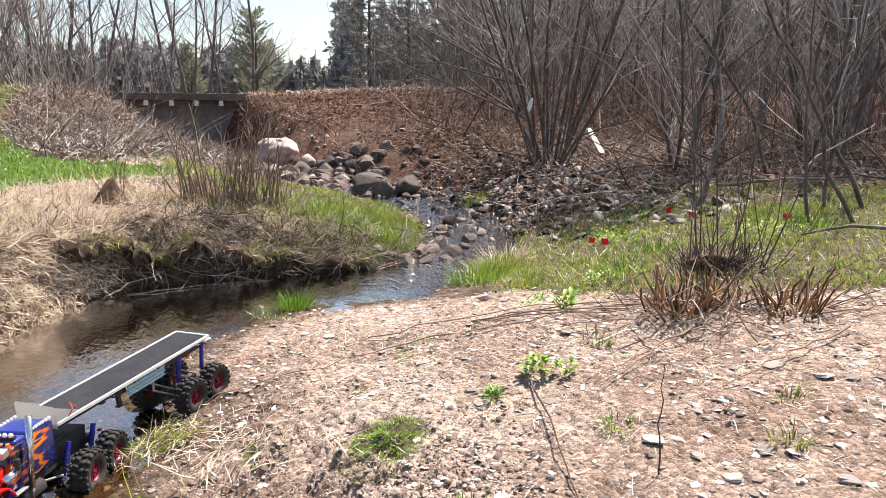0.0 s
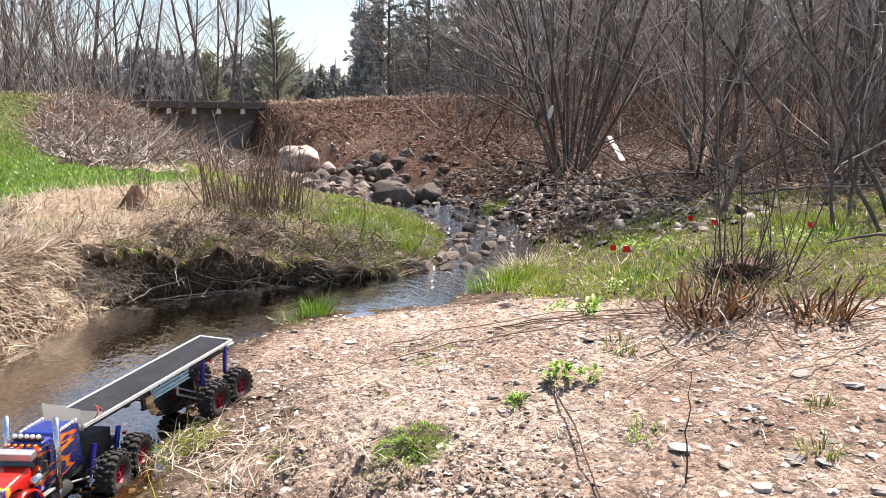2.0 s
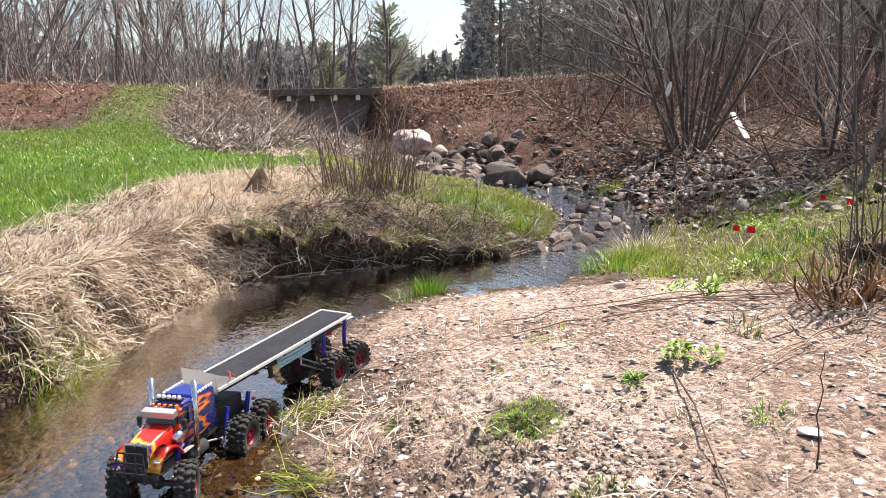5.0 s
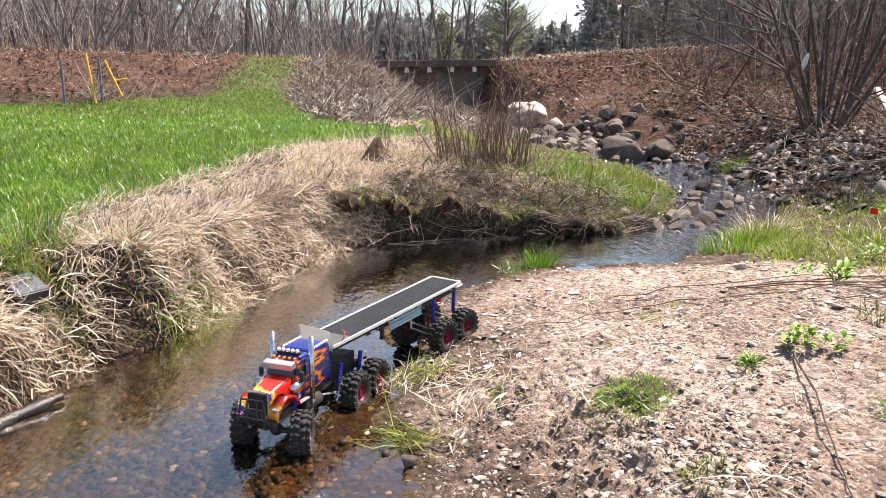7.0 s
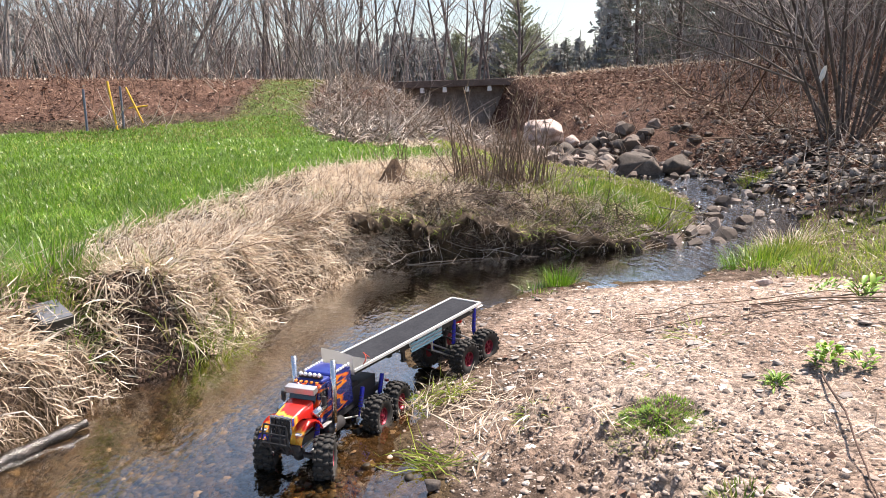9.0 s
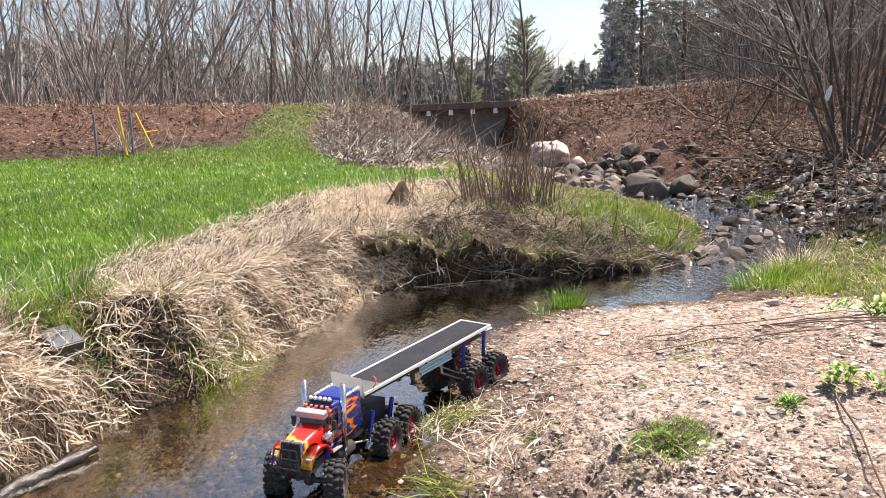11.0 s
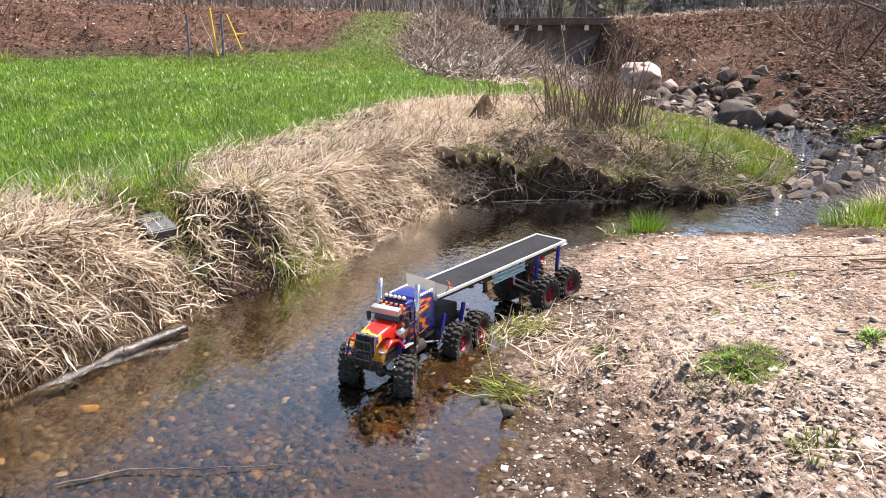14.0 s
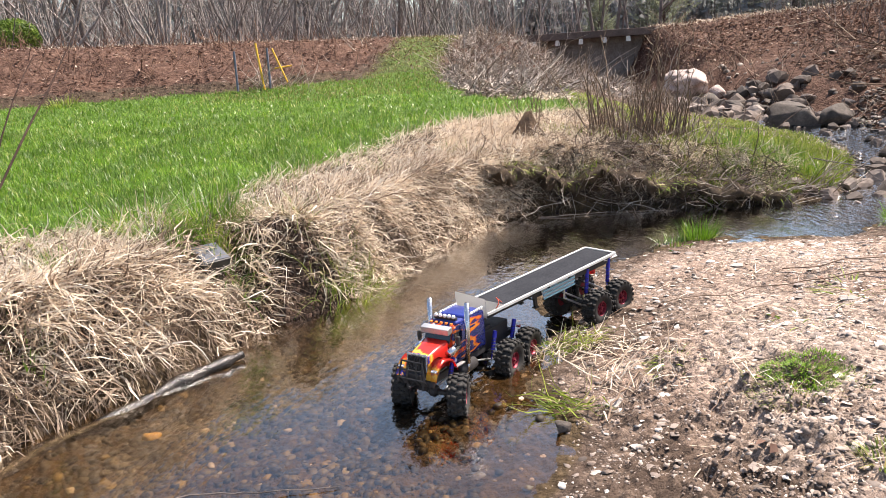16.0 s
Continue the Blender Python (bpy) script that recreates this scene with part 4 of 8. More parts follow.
def trailer(m):
    """The flat-bed trailer; same axes, origin under the coupling."""
    root = thing("flatbed_trailer", "flat-bed model trailer with grey deck and white rails on the gravel", "model trailer", m=m)
    front, back, w, z = 0.07, -0.635, 0.074, 0.232
    length, mid = front - back, (front + back) / 2
    bm = bmesh.new()
    box(bm, (length, 2 * w - 0.012, 0.006), (mid, 0, z), bevel=0.001)
    part("deck", bm, M_deck, root, "dark grey matted deck")
    for s in (-1, 1):
        bm = bmesh.new()
        box(bm, (length, 0.007, 0.010), (mid, s * (w - 0.003), z + 0.001), bevel=0.001)
        part("side_rail", bm, M_rail, root, "thin white edge rail")
        bm = bmesh.new()
        box(bm, (length - 0.25, 0.005, 0.03), (mid - 0.12, s * 0.05, z - 0.02), bevel=0.001)
        box(bm, (0.26, 0.005, 0.02), (front - 0.13, s * 0.05, z - 0.014), bevel=0.001)
        part("beam", bm, M_dark, root, "black longitudinal beam")
    bm = bmesh.new()
    box(bm, (0.007, 2 * w, 0.010), (back + 0.003, 0, z + 0.001), bevel=0.001)
    part("end_rail", bm, M_rail, root)
    # headboard with cut corners
    bm = bmesh.new()
    prof = [(-w, z - 0.012), (w, z - 0.012), (w, z + 0.052), (w - 0.004, z + 0.057), (-w + 0.004, z + 0.057), (-w, z + 0.052)]
    a = [bm.verts.new((front + 0.004, y, h)) for y, h in prof]
    bm.faces.new(a)
    bmesh.ops.solidify(bm, geom=bm.faces[:], thickness=0.004)
    part("headboard", bm, M_board, root, "pale grey headboard plate")
    for s in (-1, 1):
        bm = bmesh.new()
        vs = [bm.verts.new((x, s * (w - 0.002), zz)) for x, zz in ((front + 0.002, z - 0.004), (front - 0.075, z - 0.004), (front - 0.075, z + 0.012), (front + 0.002, z + 0.053))]
        bm.faces.new(vs)
        bmesh.ops.solidify(bm, geom=bm.faces[:], thickness=0.003)
        part("headboard_wing", bm, M_board, root)
    # cross beams
    for k in range(6):
        bm = bmesh.new()
        box(bm, (0.008, 2 * w - 0.02, 0.012), (front - 0.09 - 0.115 * k, 0, z - 0.010))
        part("cross_beam", bm, M_dark, root)
    # striped side skirts
    for s in (-1, 1):
        bm = bmesh.new()
        x0, x1, h = -0.39, -0.22, 0.04
        vs = [bm.verts.new((x, s * (w - 0.014), zz)) for x, zz in ((x0, z - 0.052), (x1, z - 0.052), (x1 + 0.01, z - 0.012), (x0 - 0.01, z - 0.012))]
        bm.faces.new(vs)
        bmesh.ops.solidify(bm, geom=bm.faces[:], thickness=0.003)
        sk = part("side_skirt", bm, M_rail, root, "white side skirt with light blue strips")
        for k in range(3):
            bm = bmesh.new()
            box(bm, (0.176, 0.003, 0.0062), ((x0 + x1) / 2, s * (w - 0.0105), z - 0.046 + 0.0135 * k), bevel=0.0005)
            part("strip", bm, M_sky, sk, "light blue strip")
    # landing leg
    bm = bmesh.new()
    for s in (-1, 1):
        box(bm, (0.014, 0.010, 0.05), (-0.2, s * 0.036, z - 0.05), bevel=0.001)
        box(bm, (0.02, 0.016, 0.005), (-0.2, s * 0.036, z - 0.077), bevel=0.001)
    rod(bm, (-0.2, -0.036, z - 0.05), (-0.2, 0.036, z - 0.05), 0.003)
    part("landing_leg", bm, M_dark, root)
    # running gear
    for k, x in enumerate((-0.475, -0.607)):
        axle(root, x, 0.095)
        for s in (-1, 1):
            wheel(root, x, s, 0.095, 0.5 * k + s)
            shock(root, (x + 0.012, s * 0.05, 0.075), (x - 0.012, s * 0.05, z - 0.012))
            bm = bmesh.new()
            rod(bm, (x, s * 0.036, 0.06), (x + 0.11, s * 0.03, 0.13), 0.0035)
            rod(bm, (x, s * 0.02, 0.085), (x + 0.1, s * 0.014, 0.15), 0.0035)
            rod(bm, (x + 0.11, s * 0.03, 0.13), (x + 0.1, s * 0.03, z - 0.01), 0.004)
            part("suspension_arm", bm, M_satin if s > 0 else M_dark, root)
    # rear bumper
    bm = bmesh.new()
    bent_rod(bm, [(back + 0.05, -0.05, z - 0.02), (back - 0.035, -0.05, z - 0.024), (back - 0.035, 0.05, z - 0.024), (back + 0.05, 0.05, z - 0.02)], 0.0035, 8)
    part("rear_bumper", bm, M_rail, root, "white rear bumper bar")
    for s in (-1, 1):
        bm = bmesh.new()
        box(bm, (0.006, 0.02, 0.012), (back - 0.001, s * 0.045, z - 0.012), bevel=0.002)
        part("tail_lamp", bm, M_redlens, root, "red tail lamp")
    # coiled cable between the units
    bm = bmesh.new()
    pts = [Vector((front - 0.03 - 0.08 * k / 14, w - 0.02 + 0.022 * math.sin(k * 0.45), z - 0.01 + 0.04 * math.sin(math.pi * k / 14))) for k in range(15)]
    bent_rod(bm, pts, 0.0016, 6)
    part("cable", bm, M_cable, root, "loose red power cable")
    return root


TRUCK_YAW, TRAILER_YAW = 239.5, 223.0


def rest(x, y, yaw, front, back, half):
    """A pose that sets wheels at front and back, half apart, on the ground or bed."""
    c, s = math.cos(radians(yaw)), math.sin(radians(yaw))
    def g(a):
        return np.mean([height(x + c * a - s * b, y + s * a + c * b) for b in (-half, half)])
    zf, zb = g(front), g(back)
    tilt = math.atan2(zb - zf, front - back)
    z0 = zf + (zb - zf) * (front - 0.0) / (front - back)
    return Matrix.Translation((x, y, z0 - 0.004)) @ Matrix.Rotation(radians(yaw), 4, "Z") @ Matrix.Rotation(tilt, 4, "Y")


truck = lorry(rest(0.035, 2.375, TRUCK_YAW, 0.33, -0.07, 0.1))
hitch = truck.matrix_world @ Vector((-0.07, 0, 0))
flat = trailer(rest(hitch.x, hitch.y, TRAILER_YAW, 0.0, -0.54, 0.095))


# ---- stones ----
def rock_mesh(name, seed, size, lumps=1.9, rough=0.34, cuts=13, detail=3):
    """A stone: a ball pushed in and out by noise and cut by a few flat planes."""
    bm = bmesh.new()
    bmesh.ops.create_icosphere(bm, subdivisions=detail, radius=1.0)
    rnd = random.Random(seed)
    off = Vector((rnd.uniform(-50, 50), rnd.uniform(-50, 50), rnd.uniform(-50, 50)))
    planes = [(Vector((rnd.gauss(0, 1), rnd.gauss(0, 1), rnd.gauss(0.3, 0.8))).normalized(), rnd.uniform(0.5, 0.8)) for _ in range(cuts)]
    for v in bm.verts:
        d = v.co.normalized()
        p = d * (1 + rough * noise.noise(d * lumps + off) * 1.6 + rough * 0.35 * noise.noise(d * 4.5 + off) + rough * 0.2 * noise.noise(d * 11 + off) + rough * 0.1 * noise.noise(d * 23 + off))
        for n, k in planes:
            over = p.dot(n) - k
            if over > 0:
                p -= n * over * 0.96
        v.co = Vector((p.x * size[0] / 2, p.y * size[1] / 2, p.z * size[2] / 2))
    me = bpy.data.meshes.new(name)
    bm.to_mesh(me)
    bm.free()
    return me


def stone(name, seed, x, y, size, material, label, category="rock", group="", sink=0.25, yaw=0.0, detail=3, z=None):
    me = rock_mesh(name, seed, size, detail=detail)
    me.materials.append(material)
    me.polygons.foreach_set("use_smooth", [detail > 2] * len(me.polygons))
    ob = new(name, me)
    z = height(x, y) if z is None else z
    ob.matrix_world = pose(x, y, z + size[2] * (0.5 - sink), random.Random(seed).uniform(-8, 8), 0, yaw)
    return tagged(ob, label, category, group)


stone("boulder", 5, 3.27, 10.95, (0.92, 0.58, 0.46), M_boulder, "large pale pink granite boulder on the rock pile", "boulder", sink=0.0, yaw=10, detail=4)
for k, (x, y, w) in enumerate([(2.98, 10.3, 0.34), (3.3, 10.2, 0.42), (3.12, 9.8, 0.3), (3.5, 10.5, 0.36), (3.42, 9.7, 0.38), (3.72, 10.1, 0.3), (3.2, 9.45, 0.3), (3.62, 9.35, 0.34), (3.9, 9.7, 0.28)]):
    stone("stone", 1200 + k, x, y, (w, w * 0.72, w * 0.6), M_darkrock if k % 3 else M_boulder, "grey stone heaped below the pale boulder", "stone", "stones of the rock pile", sink=0.2, yaw=37 * k)
stone("boulder", 9, 3.62, 8.35, (0.72, 0.52, 0.5), M_darkrock, "large dark grey rounded boulder beside the riffle", "boulder", sink=0.28, yaw=-8, detail=4)
stone("boulder", 12, 4.02, 8.25, (0.44, 0.36, 0.32), M_darkrock, "dark grey boulder beside the riffle", "boulder", sink=0.25, yaw=20)
PILE = [(3.51, 9.85, 0.4), (3.1, 10.1, 0.42), (2.9, 9.5, 0.38), (3.0, 9.0, 0.4), (3.2, 8.75, 0.36), (4.01, 9.5, 0.34), (4.26, 9.6, 0.36), (2.75, 9.1, 0.34), (3.55, 9.3, 0.32), (3.35, 9.45, 0.36),
        (3.77, 10.57, 0.34), (2.75, 10.2, 0.38), (3.45, 10.4, 0.36), (4.1, 10.1, 0.3), (4.5, 9.9, 0.3), (4.64, 11.31, 0.22), (3.0, 10.7, 0.34), (2.6, 9.7, 0.3), (3.9, 9.9, 0.28), (4.75, 9.4, 0.26), (4.6, 8.9, 0.24), (3.2, 11.0, 0.3), (4.12, 11.83, 0.2), (4.9, 8.6, 0.22)]
rp = random.Random(19)
PILE += [(np.interp(y, [8.3, 10.9], [3.45, 3.35]) + rp.uniform(-0.75, 0.75), y, rp.uniform(0.2, 0.38)) for y in (rp.uniform(8.6, 10.7) for _ in range(64))]
PILE += [(rp.uniform(3.7, 4.9), rp.uniform(8.3, 9.6), rp.uniform(0.14, 0.26)) for _ in range(22)]
PILE = [p for p in PILE if p[1] < 10.3]
for k, (x, y, w) in enumerate(PILE):
    r = random.Random(100 + k)
    w *= 0.85
    stone("rock", 100 + k, x, y, (w * r.uniform(0.95, 1.25), w * r.uniform(0.8, 1.05), w * r.uniform(0.55, 0.8)), M_rock, "weathered grey-brown field stone in the rock pile", "rock", "rock pile below the road bank", 0.28, r.uniform(0, 180), 2)
RIFFLE = [(2.93, 5.35, 0.24), (2.5, 4.8, 0.2), (2.36, 4.86, 0.2), (2.26, 4.9, 0.17), (2.83, 4.98, 0.26), (3.23, 5.4, 0.24), (2.05, 4.74, 0.17), (2.68, 4.83, 0.16), (2.74, 5.15, 0.22), (3.48, 5.6, 0.17),
          (2.6, 5.05, 0.2), (3.05, 5.15, 0.15), (3.1, 5.65, 0.2), (3.35, 5.95, 0.18), (3.75, 5.75, 0.16), (3.55, 6.3, 0.2), (3.9, 6.4, 0.15), (4.05, 6.1, 0.17), (3.7, 6.8, 0.2), (3.95, 7.0, 0.14), (4.1, 7.4, 0.2), (3.6, 7.5, 0.18), (3.85, 7.9, 0.2),
          (2.45, 4.65, 0.12), (2.95, 4.75, 0.12), (3.2, 5.0, 0.13), (2.2, 4.98, 0.14), (3.0, 5.5, 0.14), (3.4, 5.3, 0.12)]
rp = random.Random(29)
RIFFLE += [(np.interp(y, [5.0, 6.1, 7.3, 8.5, 9.8], [3.1, 3.7, 3.9, 3.6, 3.2]) + rp.uniform(-0.5, 0.5), y, rp.uniform(0.09, 0.2)) for y in (rp.uniform(5.3, 9.6) for _ in range(34))]
for k, (x, y, w) in enumerate(RIFFLE):
    r = random.Random(200 + k)
    w *= 0.78
    stone("rock", 200 + k, x, y, (w * r.uniform(0.95, 1.3), w * r.uniform(0.8, 1.05), w * r.uniform(0.55, 0.85)), M_rock, "wet grey-brown stone in the riffle", "rock", "stones of the riffle", 0.2, r.uniform(0, 180), 2,
          max(height(x, y), float(water_level(y)) - 0.03))


def spread(n, x0, x1, y0, y1, keep, seed):
    """Random plan points in a box, kept with the chance that keep(x, y, zones, z) gives: x, y, z, zones."""
    rng = np.random.RandomState(seed)
    x, y = rng.uniform(x0, x1, n), rng.uniform(y0, y1, n)
    z, zones = land(x, y)
    ok = rng.uniform(0, 1, n) < keep(x, y, zones, z)
    return x[ok], y[ok], z[ok], {k: v[ok] for k, v in zones.items()}


CHIPS = [chip_shape(random.choice((4, 5, 5, 6)), 0.38, 1.0) for _ in range(10)]


def chips(name, n, box_, keep, lo, hi, flat, material, label, category, seed, lift=0.2, power=2.5, tilt=0.35):
    x, y, z, zones = spread(n, *box_, keep, seed)
    rng = np.random.RandomState(seed + 1)
    k = len(x)
    s = lo + (hi - lo) * rng.uniform(0, 1, k) ** power
    size = np.stack([s * rng.uniform(0.8, 1.5, k), s, s * rng.uniform(flat * 0.6, flat * 1.4, k)], -1)
    at = np.stack([x, y, z + size[:, 2] * lift], -1)
    me = scatter_mesh(name, CHIPS, at, rng.uniform(0, 6.28, k), np.abs(rng.normal(0, tilt, k)), rng.uniform(0, 6.28, k), size, material)
    return stuff(name, me, label, category)


chips("gravel", 95000, (-0.3, 4.6, 0.6, 4.5), lambda x, y, q, z: q["gravel"] * (q["dr"] > 0.015) * (0.14 + 0.6 * smooth(-0.3, 0.7, waves(x, y, 1.3, 8) + 0.5 * waves(x, y, 4.1, 10))), 0.004, 0.03, 0.11, M_gravel, "loose gravel of flat grey and buff shale chips", "gravel", 31, 0.2, 4.0, 0.18)
chips("fine_gravel", 30000, (0.3, 3.2, 0.9, 3.6), lambda x, y, q, z: q["gravel"] * (0.2 + 0.6 * (waves(x, y, 2.1, 66) > 0.1)), 0.003, 0.009, 0.16, M_gravel, "fine gravel and grit strewn over the bar", "gravel", 33, 0.3, 1.5, 0.3)
chips("shore_pebbles", 4500, (-0.4, 3.2, 0.6, 5.0), lambda x, y, q, z: (q["dr"] < 0.22) * (z > -0.03) * 0.9, 0.004, 0.024, 0.25, M_clod, "damp grey-brown pebbles along the shore", "pebbles", 41, 0.2)
chips("creek_pebbles", 34000, (-2.0, 3.0, 0.9, 5.0), lambda x, y, q, z: q["inside"] * (0.15 + 0.85 * smooth(0.05, 0.35, q["dr"])) * (0.55 + 0.45 * (waves(x, y, 0.8, 9) > 0)), 0.006, 0.036, 0.4, M_cobble, "brown, ochre and grey pebbles on the creek bed", "pebbles", 51, 0.15, 2.2, 0.25)
chips("near_pebbles", 22000, (-1.7, 0.3, 1.0, 2.9), lambda x, y, q, z: q["inside"] * smooth(0.05, 0.4, q["dr"]) * (0.35 + 0.6 * (waves(x, y, 1.9, 54) > 0)), 0.005, 0.036, 0.34, M_cobble, "dark brown pebbles paving the shallows", "pebbles", 53, 0.1, 2.8, 0.25)
chips("shale_pile", 4200, (3.7, 6.3, 4.2, 8.8), lambda x, y, q, z: (~q["left"]) * (~q["inside"]) * np.exp(-(((x - 4.85) / 0.75) ** 2 + ((y - 6.2) / 1.5) ** 2) * 0.8), 0.03, 0.14, 0.2, M_shale, "heap of dark broken shale beside the riffle", "stones", 61, 0.3, 1.6, 0.6)
chips("riffle_stones", 5000, (2.0, 4.6, 4.7, 9.0), lambda x, y, q, z: (q["inside"] | (np.minimum(q["dl"], q["dr"]) < 0.2)) * smooth(5.0, 5.8, y + 0.3 * (x < 3.0)) * 0.7, 0.015, 0.07, 0.3, M_wet, "small dark wet stones of the riffle", "stones", 71, 0.3, 1.6, 0.4)
M_sod = per_piece("bank_sods", [(0.0, (0.02, 0.013, 0.011)), (0.6, (0.055, 0.036, 0.027)), (1.0, (0.12, 0.08, 0.06))], 0.95, 60.0, 0.2, 0.8, bdist=0.008)
chips("soil_clods", 26000, (0.2, 1.7, 1.0, 2.7), lambda x, y, q, z: (q["dr"] > 0.03) * np.clip(q["dug"] + 0.12, 0, 1) * (q["gravel"] + q["dug"] > 0.2) * (0.25 + 0.75 * (waves(x, y, 3.0, 47) > -0.1)), 0.0025, 0.013, 0.36, M_clod, "crumbled grey-brown clods of soil", "soil", 81, 0.1, 2.8, 0.45)
chips("soil_clumps", 5200, (0.5, 1.25, 1.15, 1.95), lambda x, y, q, z: (q["dr"] > 0.1) * np.clip(np.exp(-(((x - 0.86) / 0.2) ** 2 + ((y - 1.52) / 0.22) ** 2)) + 0.06, 0, 1) * (1 - np.exp(-(((x - 0.89) / 0.12) ** 4 + ((y - 1.88) / 0.11) ** 4))), 0.004, 0.021, 0.42, M_clod, "heap of grey crumbling lumps of soil", "soil", 84, 0.1, 2.2, 0.8)
chips("bank_sods", 16000, (-2.3, 3.1, 1.2, 5.5), lambda x, y, q, z: q["left"] * (q["dl"] < 0.26) * (q["dl"] > 0.0) * np.where(x > -0.1, 0.5, 0.4), 0.006, 0.04, 0.6, M_sod, "crumbling dark sods and soil of the cut bank", "soil", 82, 0.0, 2.6, 0.35)
chips("fallen_soil", 5000, (-0.98, -0.55, 2.88, 3.28), lambda x, y, q, z: q["left"] * (q["dl"] > 0.0) * (q["dl"] < 0.3), 0.005, 0.022, 0.8, M_sod, "crumbled dark soil of a bare patch on the bank", "soil", 83, 0.1, 2.2, 0.3)
chips("bank_stones", 420, (2.6, 6.5, 8.0, 11.5), lambda x, y, q, z: (q["s"] < 0.3) * (~q["inside"]) * np.exp(-((x - 3.9) / 1.3) ** 2), 0.025, 0.1, 0.5, M_shale, "scattered stones at the foot of the road bank", "stones", 91, 0.25, 2.0, 0.5)

# larger flat stones that lie singly on the bar
rng = np.random.RandomState(5)
FLATS = []
for k in range(6):
    bm = bmesh.new()
    v, f = chip_shape(rng.randint(5, 8), 0.34, 0.2)
    vv = [bm.verts.new(p) for p in v]
    for t in f:
        bm.faces.new([vv[i] for i in t])
    bmesh.ops.bevel(bm, geom=bm.edges[:], offset=0.012, segments=1, affect="EDGES")
    me = bpy.data.meshes.new("flat_stone")
    bm.to_mesh(me)
    bm.free()
    me.materials.append(M_chip)
    FLATS.append(me)
fx, fy, fz, _ = spread(420, 0.3, 3.4, 0.8, 3.9, lambda x, y, q, z: q["gravel"] * 0.5, 6)
spots = [(1.4, 1.37, 0.05), (1.43, 1.25, 0.04), (1.57, 0.96, 0.05), (1.41, 1.13, 0.045)] + [(a, b, rng.uniform(0.02, 0.045)) for a, b in zip(fx, fy)]
for k, (x, y, w) in enumerate(spots[:90]):
    ob = new("flat_stone", FLATS[k % 6])
    ob.matrix_world = pose(x, y, height(x, y) + w * 0.08, rng.normal(0, 7), rng.normal(0, 7), rng.uniform(0, 360)) @ Matrix.Diagonal((w * 1.25, w, w, 1))
    tagged(ob, "flat pale grey shale stone on the gravel bar", "stone", "flat stones on the gravel bar")


# ---- grass ----
def blades(name, pts, length, width, tilt, lean, material, label, category, seed, bend=(0.4, 1.2), parent=None):
    rng = np.random.RandomState(seed)
    k = len(pts)
    random.seed(seed)
    shapes = [blade_shape(random.uniform(*bend), 0.5, random.uniform(-0.15, 0.15), "field" in name) for _ in range(8)]
    size = np.stack([length, width, length], -1)
    me = scatter_mesh(name, shapes, pts, lean + rng.normal(0, 0.5, k), tilt, lean, size, material)
    # blade width must not follow the length
    return stuff(name, me, label, category, parent)


def sward(name, n, box_, keep, lo, hi, wide, material, label, seed, tilt=0.35, bend=(0.3, 1.2), lean=None, lift=-0.005, lay_=0.0, wild=1.0):
    x, y, z, q = spread(n, *box_, keep, seed)
    rng = np.random.RandomState(seed + 7)
    k = len(x)
    length = rng.uniform(lo, hi, k)
    d = rng.uniform(0, 6.28, k) if lean is None else lean(x, y, q) + rng.normal(0, wild, k)
    return blades(name, np.stack([x, y, z + lift], -1), length, np.full(k, wide) * rng.uniform(0.6, 1.3, k), np.abs(rng.normal(lay_(x, y, q) if callable(lay_) else lay_, tilt, k)), d, material, label, "grass", seed, bend)


def bare_soil(x, y, q):
    """The raw earth low on the cut bank, past the garden lamp."""
    return np.exp(-(((x + 0.74) / 0.17) ** 4 + ((y - 3.02) / 0.16) ** 4)) * smooth(0.34, 0.28, q["dl"])


def lamp_place(x, y):
    """Trodden ground round the garden lamp."""
    return np.exp(-(((x + 1.1) / 0.2) ** 4 + ((y - 2.86) / 0.19) ** 4))


def downhill(x, y, q):
    """The way to the creek from each point on the field side."""
    e = 0.04
    gx_ = line_distance(x + e, y, SHORE_L) - line_distance(x - e, y, SHORE_L)
    gy_ = line_distance(x, y + e, SHORE_L) - line_distance(x, y - e, SHORE_L)
    return np.arctan2(-gy_, -gx_) + 0.9 * waves(x, y, 1.7, 44)


sward("field_grass", 170000, (-5.5, 1.4, 3.0, 6.6), lambda x, y, q, z: q["field"] * 0.95, 0.035, 0.09, 0.0044, M_green, "lush green spring grass on the field", 11, 0.55, (0.5, 2.2))
sward("far_field_grass", 120000, (-8.0, 2.2, 6.6, 11.5), lambda x, y, q, z: q["field"] * 0.9, 0.03, 0.07, 0.0065, M_green, "green grass running up to the road bank", 12, 0.5, (0.5, 2.0))
sward("bank_thatch", 150000, (-2.6, 0.7, 1.2, 5.3), lambda x, y, q, z: q["left"] * (q["dl"] > 0.02) * (q["dl"] < 0.5) * (1 - bare_soil(x, y, q)), 0.04, 0.13, 0.0036, M_thatch, "brown matted thatch of dead grass on the bank", 29, 0.4, (0.2, 1.8), downhill, lay_=lambda x, y, q: 1.25 + 0.75 * smooth(0.3, 0.12, q["dl"]), wild=2.0, lift=0.004)
sward("foot_thatch", 60000, (-2.6, 0.3, 1.2, 4.7), lambda x, y, q, z: q["left"] * (q["dl"] > 0.0) * (q["dl"] < 0.15) * (1 - bare_soil(x, y, q)), 0.05, 0.15, 0.004, M_thatch, "brown dead grass hanging to the water", 35, 0.3, (0.1, 1.2), downhill, lay_=2.35, wild=1.0, lift=0.012)


